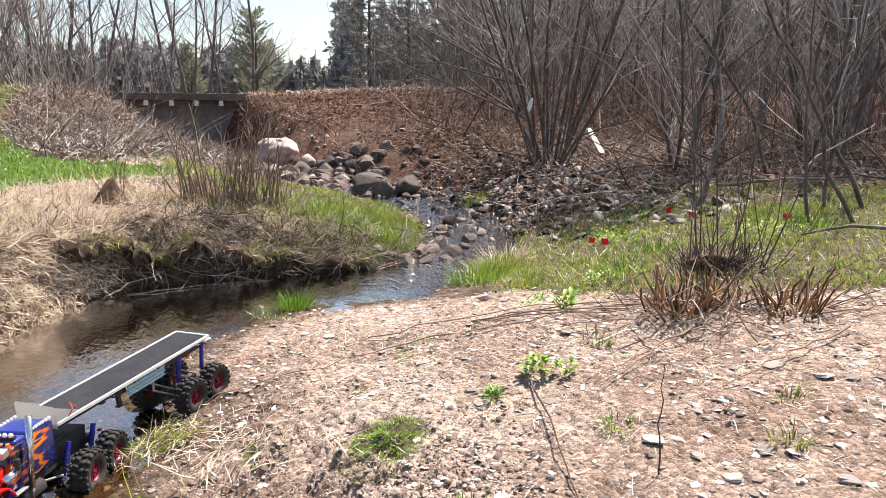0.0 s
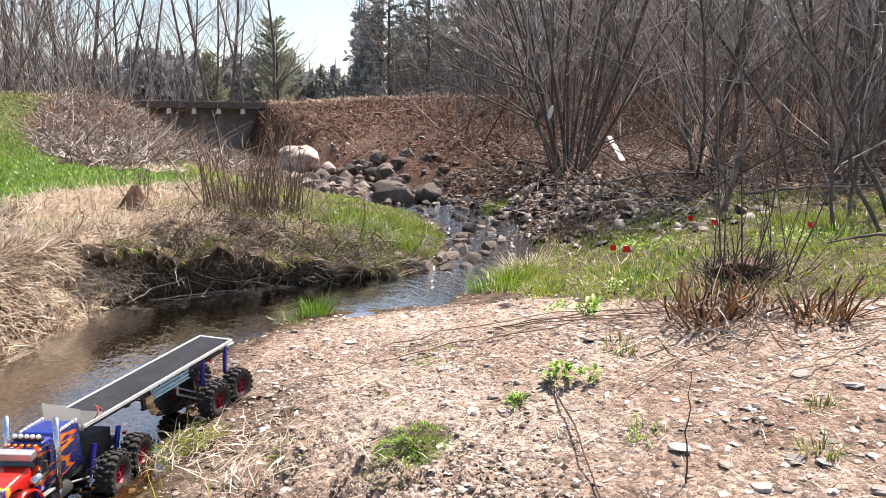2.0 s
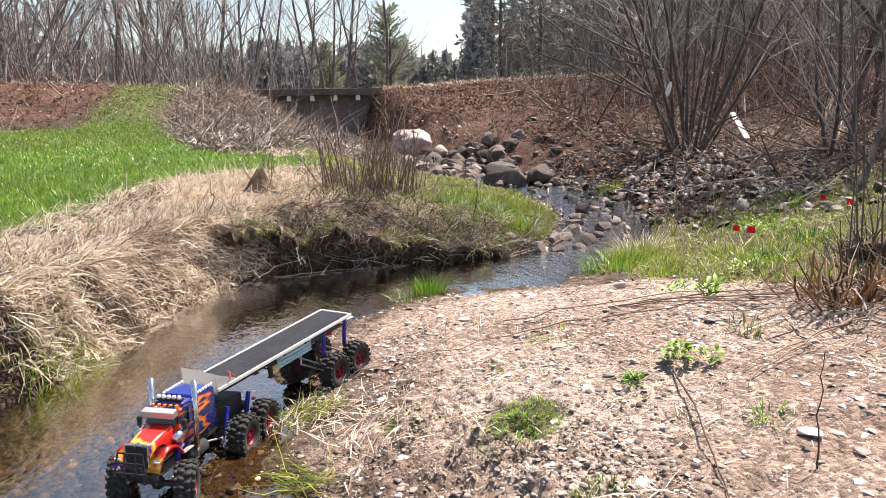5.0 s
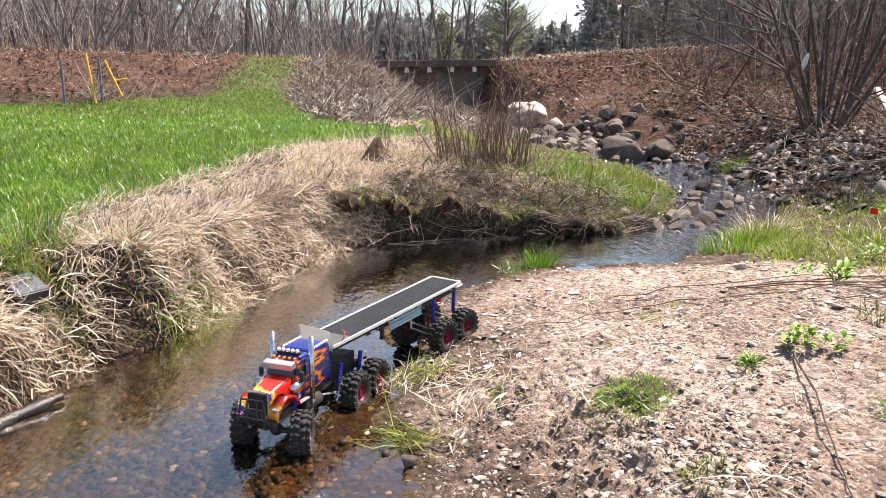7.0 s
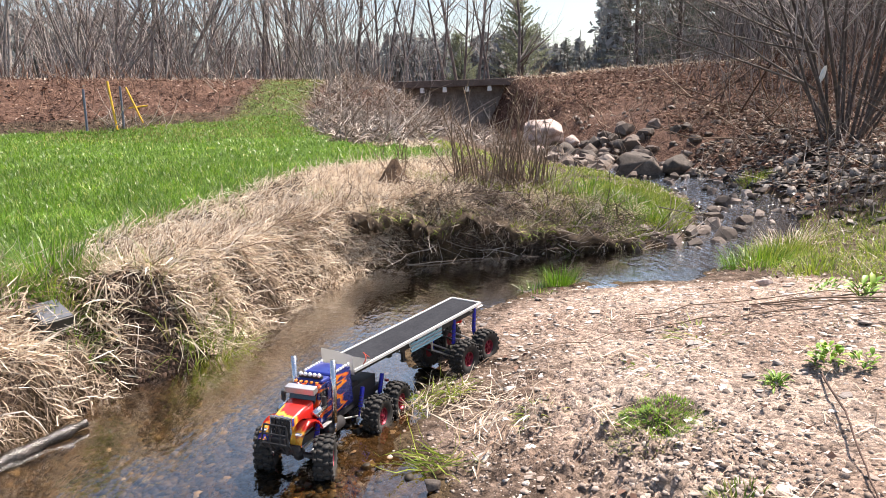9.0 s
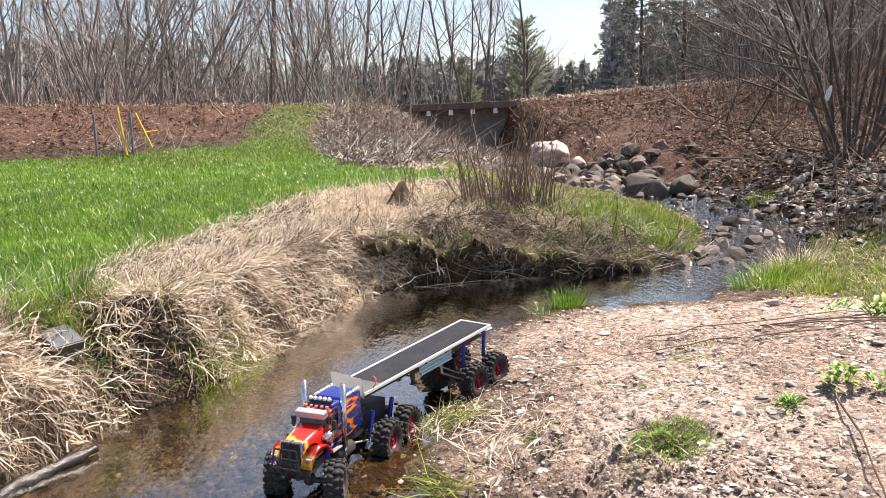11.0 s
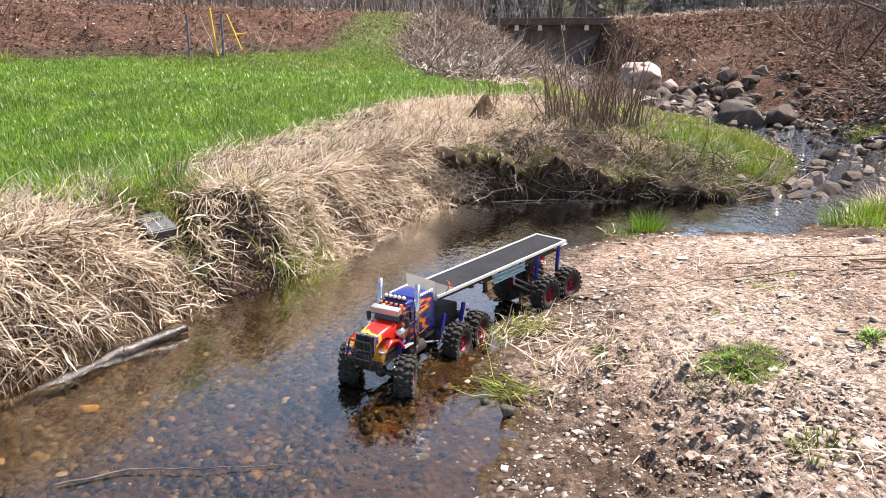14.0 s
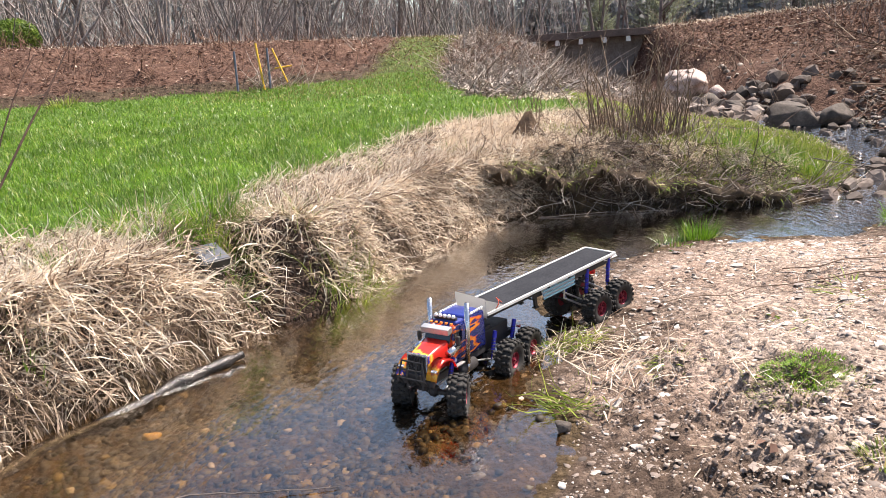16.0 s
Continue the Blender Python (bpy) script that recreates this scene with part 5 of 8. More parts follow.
def strands(name, root, az, pitch, droop, length, width, wander, material, label, seed, segs=4):
    """Limp dead blades, each a crooked ribbon that droops from its root and lies on what is below."""
    rng = np.random.RandomState(seed)
    k = len(root)
    p, a, b = root.copy(), pitch.copy(), az.copy()
    roll = rng.normal(0, 1, (k, 3))
    rings = []
    for j in range(segs + 1):
        d = np.stack([np.sin(a) * np.cos(b), np.sin(a) * np.sin(b), np.cos(a)], -1)
        side = np.cross(d, roll)
        side /= np.linalg.norm(side, axis=1)[:, None] + 1e-6
        w = (width * 0.5 * (1 - 0.85 * (j / segs) ** 2))[:, None] * side
        rings.append(np.stack([p - w, p + w], 1))
        p = p + d * (length / segs)[:, None]
        kink = rng.uniform(0, 1, k) < 0.16
        a = a + droop / segs + rng.normal(0, wander, k) + kink * rng.normal(0, 0.7, k)
        b = b + rng.normal(0, wander, k) + kink * rng.normal(0, 0.8, k)
        z, q = land(p[:, 0], p[:, 1])
        floor = np.maximum(z, water_level(p[:, 1])) + rng.uniform(0.002, 0.03, k)
        p[:, 2] = np.maximum(p[:, 2], floor)
    v = np.stack(rings, 1)
    n = (segs + 1) * 2
    f = np.array([(2 * j, 2 * j + 1, 2 * j + 3, 2 * j + 2) for j in range(segs)])
    return stuff(name, raw_mesh(name, v.reshape(-1, 3), (f[None] + (np.arange(k) * n)[:, None, None]).reshape(-1, 4), material), label, "grass")


def lying_straw(name, n, box_, keep, lo, hi, wide, material, label, seed, wild=0.8, pitch=1.2, wander=0.3):
    x, y, z, q = spread(n, *box_, keep, seed)
    rng = np.random.RandomState(seed + 3)
    k = len(x)
    return strands(name, np.stack([x, y, z], -1), downhill(x, y, q) + rng.normal(0, wild, k), rng.normal(pitch, 0.35, k), rng.uniform(0.2, 1.0, k), lo + (hi - lo) * rng.uniform(0, 1, k) ** 1.5, wide * rng.uniform(0.5, 1.4, k), wander, material, label, seed)


def tussocks(name, n, box_, keep, blades_, lo, hi, wide, material, label, seed, droop=(0.1, 1.0)):
    """Clumps of dead grass that arch out of the bank and hang down it."""
    x, y, z, q = spread(n, *box_, keep, seed)
    rng = np.random.RandomState(seed + 5)
    count = rng.randint(*blades_, len(x))
    who = np.repeat(np.arange(len(x)), count)
    k = len(who)
    r, t = 0.075 * np.sqrt(rng.uniform(0, 1, k)), rng.uniform(0, 6.28, k)
    px, py = x[who] + r * np.cos(t), y[who] + r * np.sin(t)
    az = (downhill(x, y, q) + rng.normal(0, 0.7, len(x)))[who] + rng.normal(0, 0.6, k)
    ln = (rng.uniform(lo, hi, len(x)))[who] * rng.uniform(0.45, 1.15, k)
    return strands(name, np.stack([px, py, land(px, py)[0]], -1), az, rng.normal(1.35, 0.4, k) + 0.75 * smooth(0.16, 0.02, q["dl"])[who], rng.uniform(*droop, k), ln, wide * rng.uniform(0.5, 1.5, k), 0.13, material, label, seed, 5)


lying_straw("lying_straw", 60000, (-3.0, 1.0, 0.9, 7.3), lambda x, y, q, z: q["left"] * (q["field"] < 0.7) * (q["dl"] > 0.12) * (0.35 + 0.65 * (waves(x, y, 3.4, 33) > -0.2)) * (1 - lamp_place(x, y)), 0.05, 0.2, 0.0055, M_straw, "matted pale dead grass lying on the bank", 13)
lying_straw("bleached_straw", 9000, (-2.4, 0.7, 1.4, 5.4), lambda x, y, q, z: q["left"] * (q["dl"] < 0.6) * (q["dl"] > 0.06) * (1 - lamp_place(x, y)), 0.1, 0.26, 0.0055, M_pale, "long bleached stems strewn over the bank", 14, 1.3, 1.35, 0.3)
tussocks("straw_tussocks", 2700, (-2.6, 0.22, 1.2, 4.9), lambda x, y, q, z: q["left"] * (q["dl"] > 0.03) * (q["dl"] < 0.5) * (1 - bare_soil(x, y, q)) * (1 - lamp_place(x, y)) * (0.1 + 0.9 * (waves(x, y, 2.4, 14) > -0.1)), (25, 80), 0.07, 0.18, 0.0055, M_straw, "clumps of pale dead grass hanging over the bank", 36)
tussocks("brown_tussocks", 800, (-2.6, 0.6, 1.2, 5.1), lambda x, y, q, z: q["left"] * (q["dl"] > 0.03) * (q["dl"] < 0.4) * (1 - bare_soil(x, y, q)) * (1 - lamp_place(x, y)), (30, 80), 0.08, 0.2, 0.0045, M_thatch, "clumps of brown dead grass hanging over the bank", 37)
sward("bar_straw", 9000, (0.2, 2.2, 1.1, 3.3), lambda x, y, q, z: (~q["left"]) * (~q["inside"]) * (q["dr"] > 0.02) * (q["dr"] < 0.9) * (waves(x, y, 2.2, 45) > 0.75), 0.03, 0.15, 0.0045, M_straw, "bleached straw strewn over the shore", 27, 0.15, (0.05, 0.6), lay_=1.45, lift=0.006)
sward("gravel_straw", 7000, (0.4, 3.4, 0.9, 3.9), lambda x, y, q, z: q["gravel"] * (0.3 + 0.7 * (waves(x, y, 1.6, 67) > 0.2)), 0.02, 0.09, 0.0025, M_straw, "bits of dry straw strewn over the gravel", 34, 0.1, (0.02, 0.4), lay_=1.5, lift=0.004)
sward("meadow_straw", 9000, (1.9, 7.0, 1.5, 6.0), lambda x, y, q, z: q["meadow"] * (waves(x, y, 0.9, 46) > -0.1), 0.04, 0.13, 0.005, M_straw, "dead grass lying in the meadow", 28, 0.4, (0.1, 1.0), lay_=1.3)
sward("bank_grass", 9000, (-2.6, 0.9, 1.2, 5.2), lambda x, y, q, z: q["left"] * (q["dl"] > 0.05) * (q["dl"] < 0.9) * (waves(x, y, 1.1, 15) > 0.55), 0.08, 0.22, 0.005, M_meadow, "tufts of fresh grass among the straw", 15, 0.4)
sward("spit_straw", 5000, (0.9, 3.5, 4.75, 8.2), lambda x, y, q, z: q["left"] * (q["dl"] > 0.1) * 0.9, 0.03, 0.11, 0.005, M_straw, "dead grass on the spit", 26, 0.4, (0.2, 1.2), lay_=1.3)
sward("spit_grass", 30000, (1.0, 3.5, 4.75, 8.2), lambda x, y, q, z: q["left"] * (q["dl"] > 0.1) * (0.15 + 0.85 * (waves(x, y, 2.1, 16) > -0.05)), 0.025, 0.075, 0.006, M_spit, "short green and yellow grass on the spit", 16, 0.6, (0.4, 1.8))
sward("meadow_grass", 78000, (1.7, 7.5, 0.8, 6.2), lambda x, y, q, z: q["meadow"] * (0.42 + 0.58 * (waves(x, y, 0.9, 17) > 0.0) * (waves(x, y, 2.7, 19) > -0.3)) * (1 - np.exp(-(((x - 6.0) / 0.5) ** 2 + ((y - 4.4) / 0.3) ** 2))), 0.025, 0.08, 0.006, M_spit, "patchy green and straw-coloured grass of the meadow", 17, 0.5)
sward("bar_grass", 5000, (0.3, 4.0, 0.8, 4.2), lambda x, y, q, z: q["gravel"] * (waves(x, y, 1.5, 18) > 0.95), 0.03, 0.08, 0.004, M_meadow, "thin grass sprouting through the gravel", 18, 0.6)
sward("bank_top_grass", 12000, (-9, 8, 10.5, 16.0), lambda x, y, q, z: smooth(0.85, 0.98, q["s"]) * 0.9, 0.03, 0.09, 0.01, M_straw, "dry grass along the top of the road bank", 19, 0.5)
sward("path_grass", 26000, (-3, 1.2, 8.0, 14.0), lambda x, y, q, z: smooth(0.25, 0.45, q["grass"]) * q["left"], 0.03, 0.06, 0.009, M_path, "worn grass on the path over the bank", 20, 0.5)


def tuft(x, y, n, lo, hi, material, label, seed, radius=0.07, wide=0.005, tilt=0.45, bend=(0.3, 1.3)):
    rng = np.random.RandomState(seed)
    a, r = rng.uniform(0, 6.28, n), radius * np.sqrt(rng.uniform(0, 1, n))
    px, py = x + r * np.cos(a), y + r * np.sin(a)
    z = land(px, py)[0]
    random.seed(seed)
    shapes = [blade_shape(random.uniform(*bend), 0.5, random.uniform(-0.15, 0.15)) for _ in range(6)]
    length = rng.uniform(lo, hi, n)
    me = scatter_mesh("grass_tuft", shapes, np.stack([px - x, py - y, z - z.min()], -1), a + rng.normal(0, 0.4, n), np.abs(rng.normal(1.4, 0.22, n)) if tilt > 1 else np.abs(rng.normal(0, tilt, n)), a, np.stack([length, np.full(n, wide), length], -1), material)
    ob = new("grass_tuft", me)
    ob.matrix_world = pose(x, y, float(z.min()) - 0.005)
    return tagged(ob, label, "grass", "grass tufts by the creek")


tuft(1.25, 3.97, 240, 0.06, 0.17, M_green, "upright green tuft at the edge of the water", 301, 0.1, tilt=0.28)
tuft(1.1, 3.86, 60, 0.04, 0.11, M_green, "upright green tuft at the edge of the water", 302, 0.1)
tuft(2.5, 4.05, 300, 0.06, 0.18, M_green, "thick green grass on the meadow's shore", 303, 0.2)
tuft(2.7, 4.15, 260, 0.05, 0.15, M_spit, "thick green grass on the meadow's shore", 304, 0.18)
tuft(2.85, 4.35, 260, 0.06, 0.18, M_spit, "thick grass drooping into the riffle", 305, 0.2)
tuft(3.1, 4.6, 200, 0.08, 0.22, M_straw, "grey dead grass drooping into the riffle", 306, 0.2, tilt=0.8)
tuft(1.3, 2.45, 120, 0.04, 0.11, M_spit, "yellow-green tuft on the gravel bar", 311, 0.09, tilt=1.1)
tuft(1.07, 2.24, 110, 0.03, 0.08, M_spit, "yellow-green tuft on the gravel bar", 312, 0.1, tilt=1.1)
tuft(0.6, 2.08, 80, 0.03, 0.08, M_spit, "yellow-green tuft on the gravel bar", 313, 0.06, tilt=1.1)
tuft(0.47, 2.9, 40, 0.05, 0.11, M_meadow, "thin tuft beside the little flags", 314, 0.04)
tuft(0.42, 3.2, 40, 0.04, 0.09, M_meadow, "thin tuft beside the little flags", 315, 0.06)
tuft(1.79, 2.04, 50, 0.03, 0.08, M_meadow, "small tuft on the gravel bar", 316, 0.07)
tuft(1.38, 1.49, 30, 0.03, 0.06, M_leaf, "small tuft on the gravel bar", 317, 0.04)
tuft(1.62, 1.14, 40, 0.03, 0.07, M_meadow, "small tuft on the gravel bar", 318, 0.05)
tuft(1.85, 1.31, 30, 0.03, 0.06, M_meadow, "small tuft on the gravel bar", 319, 0.04)
tuft(0.86, 1.42, 80, 0.02, 0.05, M_meadow, "small tuft among soil clods", 320, 0.06)
tuft(-1.1, 3.0, 260, 0.05, 0.15, M_spit, "yellow-green grass round the garden lamp", 325, 0.13, tilt=0.8)
tuft(-1.32, 2.98, 240, 0.05, 0.15, M_spit, "yellow-green grass on the bank edge", 326, 0.14, tilt=0.8)
tuft(-1.25, 3.05, 300, 0.06, 0.16, M_green, "green grass on the bank edge beside the lamp", 328, 0.16, tilt=0.7)
tuft(-1.54, 3.28, 420, 0.06, 0.17, M_green, "green grass spreading over the straw bank", 329, 0.24, tilt=0.7)
tuft(-1.14, 3.3, 320, 0.06, 0.16, M_green, "green grass spreading over the straw bank", 330, 0.2, tilt=0.7)
tuft(-0.98, 2.93, 160, 0.06, 0.16, M_green, "green grass hanging under the garden lamp", 331, 0.1, tilt=0.9)
tuft(1.62, 4.95, 260, 0.06, 0.15, M_meadow, "fresh grass on the turf over the cut bank", 332, 0.16, tilt=0.7)
tuft(1.98, 5.12, 420, 0.06, 0.17, M_green, "fresh grass on the turf over the cut bank", 333, 0.22, tilt=0.7)
tuft(2.22, 5.3, 360, 0.06, 0.16, M_green, "fresh grass on the turf over the cut bank", 334, 0.22, tilt=0.7)
tuft(1.8, 5.4, 320, 0.05, 0.14, M_meadow, "fresh grass on the turf over the cut bank", 335, 0.22, tilt=0.7)
tuft(2.5, 5.6, 260, 0.05, 0.14, M_meadow, "fresh grass on the turf over the cut bank", 336, 0.18, tilt=0.7)
tuft(-0.54, 3.27, 220, 0.1, 0.24, M_spit, "yellow-green grass hanging down the bank", 327, 0.12, tilt=0.9)
tuft(-0.62, 3.2, 160, 0.12, 0.28, M_meadow, "yellow-green grass hanging down the bank", 321, 0.14, tilt=0.9)
tuft(-1.15, 3.2, 240, 0.12, 0.26, M_green, "green grass growing over the bank edge", 322, 0.14)
tuft(-1.45, 2.5, 70, 0.06, 0.14, M_green, "fresh green tuft in the straw", 323, 0.09)
tuft(-1.38, 2.12, 60, 0.05, 0.12, M_green, "fresh green tuft in the straw", 324, 0.07)
sward("straw_green", 9000, (-2.6, 0.6, 1.4, 5.4), lambda x, y, q, z: q["left"] * (q["dl"] > 0.15) * (q["field"] < 0.5) * (waves(x, y, 1.4, 57) > 0.55), 0.05, 0.13, 0.0045, M_spit, "fresh green blades coming through the straw", 58, 0.6, (0.4, 1.6))
tuft(-1.05, 2.98, 260, 0.06, 0.15, M_green, "green grass behind the garden lamp", 337, 0.14, tilt=0.6)
tuft(-1.2, 2.86, 260, 0.05, 0.13, M_green, "green grass beside the garden lamp", 338, 0.14, tilt=0.7)


tussocks("hanging_straw", 1300, (-2.4, 0.1, 1.3, 4.8), lambda x, y, q, z: q["left"] * (q["dl"] > 0.07) * (q["dl"] < 0.26) * (1 - bare_soil(x, y, q)) * (1 - lamp_place(x, y)) * np.where(x < -0.8, 1.0, 0.45) * (0.15 + 0.85 * (waves(x, y, 2.9, 15) > -0.1)), (25, 70), 0.12, 0.25, 0.0058, M_straw, "long pale dead grass hanging to the water", 38, (0.4, 1.3))


def strewn(name, x, y, n, radius, az, lo, hi, wide, material, label, seed, wild=0.7):
    """A loose handful of dead blades dropped on the shore."""
    rng = np.random.RandomState(seed)
    r, t = radius * np.sqrt(rng.uniform(0, 1, n)), rng.uniform(0, 6.28, n)
    px, py = x + r * np.cos(t), y + r * np.sin(t)
    return strands(name, np.stack([px, py, land(px, py)[0] + 0.008], -1), radians(az) + rng.normal(0, wild, n) + math.pi * rng.randint(0, 2, n), rng.normal(1.35, 0.2, n), rng.uniform(0, 0.6, n), rng.uniform(lo, hi, n), wide * rng.uniform(0.5, 1.3, n), 0.22, material, label, seed)


strewn("strewn_straw", 0.33, 2.42, 90, 0.14, 40, 0.05, 0.13, 0.004, M_straw, "pale flattened grass on the shore", 308)
strewn("strewn_straw", 0.48, 2.12, 80, 0.16, 70, 0.06, 0.17, 0.004, M_straw, "dry bleached grass lying on the gravel", 310)
strewn("strewn_straw", 0.26, 2.0, 45, 0.05, -20, 0.08, 0.18, 0.0045, M_spit, "green grass flattened over the shore", 307, 0.5)
strewn("strewn_straw", 0.36, 2.46, 80, 0.1, 20, 0.05, 0.12, 0.0045, M_spit, "fresh green blades on the shore", 309)

lying_straw("slope_thatch", 8000, (0.45, 1.7, 4.65, 5.6), lambda x, y, q, z: q["left"] * (q["dl"] > 0.06) * (q["dl"] < 0.6) * (0.4 + 0.6 * (waves(x, y, 2.6, 39) > 0)), 0.04, 0.14, 0.005, M_thatch, "brown and olive dead grass on the low bank", 41, 1.2, 1.2)
lying_straw("slope_straw", 16000, (0.15, 2.3, 4.65, 5.6), lambda x, y, q, z: q["left"] * (q["dl"] > 0.08) * (q["dl"] < 0.6) * (waves(x, y, 2.2, 40) > -0.1), 0.05, 0.16, 0.005, M_straw, "bleached dead grass on the low bank", 42, 1.3, 1.2)
lying_straw("stump_straw", 26000, (-0.15, 1.05, 4.6, 6.0), lambda x, y, q, z: q["left"] * (q["dl"] > 0.03 + 0.1 * smooth(0.35, 0.6, x)) * (q["field"] < 0.6) * smooth(1.05, 0.6, x), 0.05, 0.19, 0.0062, M_straw, "flattened pale straw round the stump", 44, 1.4, 1.35)
lying_straw("slope_green", 22000, (0.5, 3.0, 4.65, 6.2), lambda x, y, q, z: q["left"] * (q["dl"] > 0.08) * (q["dl"] < 0.8) * np.maximum(waves(x, y, 1.6, 43) > 0.2, 0.8 * smooth(1.2, 1.6, x)), 0.03, 0.1, 0.005, M_spit, "yellow-green grass on the low bank", 43, 1.6, 0.6)

# broad-leaved weeds
def leaf_shape():
    v, f = [], []
    for t, w in ((0, 0.05), (0.3, 0.42), (0.65, 0.5), (1.0, 0.0)):
        z = 0.35 * math.sin(t * 2.2)
        v += [(t, -w / 2, z), (t, 0, z - 0.06), (t, w / 2, z)] if w else [(t, 0, z - 0.02)]
    for k in (0, 3):
        f += [(k, k + 1, k + 4), (k, k + 4, k + 3), (k + 1, k + 2, k + 5), (k + 1, k + 5, k + 4)]
    f += [(6, 7, 9), (7, 8, 9)]
    return v, f


LEAF = leaf_shape()


LEAF_ME = raw_mesh("leaf", LEAF[0], LEAF[1], M_leafob)


def weed(x, y, n, radius, leaf, label, seed, rise=0.04, narrow=1.0):
    rng = np.random.RandomState(seed)
    a, r = rng.uniform(0, 6.28, n), radius * np.sqrt(rng.uniform(0, 1, n))
    px, py = r * np.cos(a), r * np.sin(a)
    z = land(px + x, py + y)[0]
    z0 = float(z.min())
    ln = rng.uniform(0.6, 1.2, n) * leaf
    root = thing("weed", label, "plant", "green weeds on the gravel bar", m=pose(x, y, z0))
    yaw, tip, zz = a + rng.normal(0, 0.8, n), rng.normal(-0.1, 0.35, n), z - z0 + rng.uniform(0, rise, n)
    if n > 80:
        me = scatter_mesh("leaves", [LEAF], np.stack([px, py, zz], -1), yaw, tip, a, np.stack([ln, ln * narrow, ln], -1), M_leaf)
        part_mesh("leaves", me, None, root)["kind"] = "stuff"
        return root
    for k in range(n):
        m = pose(px[k], py[k], zz[k], 0, math.degrees(tip[k]), math.degrees(yaw[k])) @ Matrix.Diagonal((ln[k], ln[k] * narrow, ln[k], 1))
        part_mesh("leaf", LEAF_ME, None, root, m=m)
    return root


tuft(0.89, 1.88, 3000, 0.008, 0.022, M_leaf, "low mound of bright green grass on the gravel", 401, 0.11, 0.0032, 0.8)
tuft(0.86, 1.82, 1500, 0.008, 0.024, M_meadow, "low mat of dull green grass on the gravel", 402, 0.15, 0.0034, 0.8)
weed(1.42, 1.92, 50, 0.045, 0.032, "broad-leaved light green weed on the gravel", 403, 0.06)
weed(1.5, 1.87, 26, 0.03, 0.026, "broad-leaved light green weed on the gravel", 404, 0.04)
weed(1.237, 1.88, 44, 0.02, 0.038, "star-shaped pale green rosette on the gravel", 405, 0.008, 0.3)
weed(1.93, 2.42, 34, 0.03, 0.06, "light green seedling leaves", 406, 0.05, 0.6)
weed(2.6, 3.0, 70, 0.1, 0.028, "light green leafy weed in the meadow", 407, 0.06)
weed(3.75, 4.1, 200, 0.22, 0.028, "bright green leafy patch in the meadow", 408, 0.08)
weed(4.2, 3.2, 200, 0.26, 0.028, "bright green leafy patch in the meadow", 409, 0.08)
weed(2.0, 2.75, 40, 0.06, 0.03, "light green leafy weed in the meadow", 410, 0.05)
tuft(0.47, 5.5, 70, 0.05, 0.13, M_straw, "shaggy dead grass round the rotten stump", 330, 0.11, 0.005, 0.35)
tuft(0.6, 5.35, 160, 0.05, 0.13, M_straw, "shaggy dead grass on the bank edge", 331, 0.16, 0.005, 0.9)
tuft(1.3, 5.2, 260, 0.05, 0.14, M_straw, "shaggy dead grass under the thicket", 332, 0.28, 0.005, 0.9)
tuft(1.7, 5.25, 200, 0.05, 0.13, M_meadow, "yellow-green grass under the thicket", 333, 0.2, 0.005, 0.8)
tuft(2.35, 5.2, 200, 0.08, 0.2, M_green, "bright green grass at the tip of the spit", 334, 0.14, 0.005, 0.5)

for k, (x, y, w) in enumerate([(3.55, 3.55, 0.16), (4.1, 4.6, 0.2), (4.55, 4.8, 0.22), (4.86, 3.7, 0.2), (4.6, 3.2, 0.24), (5.1, 3.6, 0.2), (2.85, 3.1, 0.14), (3.05, 3.6, 0.16), (5.5, 2.9, 0.2), (2.5, 3.5, 0.14)]):
    tuft(x, y, 150, 0.05, 0.15, M_spit if k % 2 else M_green, "bright green grass tuft in the meadow", 340 + k, w, 0.006, 0.45)


def turf_ledge():
    """A ragged lip of turf that overhangs the cut bank."""
    line = [Vector(p).to_3d() for p in SHORE_L if 0.0 < p[0] < 2.4 and 4.5 < p[1] < 5.0]
    rl = random.Random(52)
    rings, lip, n = [], [], 90
    for k in range(n + 1):
        f = k / n * (len(line) - 1)
        i = min(int(f), len(line) - 2)
        p, d = line[i].lerp(line[i + 1], f - i), (line[i + 1] - line[i]).normalized()
        away = Vector((-d.y, d.x, 0))
        top = height(*(p + away * 0.17).xy) + 0.01
        end = math.sin(math.pi * k / n) ** 0.3
        out = (0.035 + 0.14 * noise.noise(Vector((k * 0.17, 3, 0))) + rl.uniform(-0.02, 0.02)) * end
        drop = (0.04 + 0.07 * noise.noise(Vector((k * 0.23, 9, 0))) + rl.uniform(-0.012, 0.012)) * end
        section = [(0.3, -0.02), (0.2, 0.006), (0.06, -0.004), (-out * 0.7, -0.02), (-out, -0.03 - drop * 0.4), (-out * 0.6, -0.03 - drop), (0.05, -0.05 - drop * 1.1), (0.16, -0.12)]
        rings.append([tuple(p + away * a + Vector((0, 0, top + b + rl.uniform(-0.012, 0.012)))) for a, b in section])
        lip.append((p, away, top, out, drop))
    m = len(rings[0])
    verts = [v for r in rings for v in r]
    faces = [(k * m + j, k * m + (j + 1) % m, (k + 1) * m + (j + 1) % m, (k + 1) * m + j) for k in range(n) for j in range(m)]
    ob = new("turf_ledge", raw_mesh("turf_ledge", verts, faces, speckled("turf_soil", [(0.3, (0.035, 0.024, 0.017)), (0.55, (0.09, 0.064, 0.042)), (0.75, (0.2, 0.15, 0.09))], 16.0, 90.0, 0.95, 0.9, 0.015)))
    return tagged(ob, "ragged lip of turf overhanging the cut bank", "turf", kind="structure"), lip


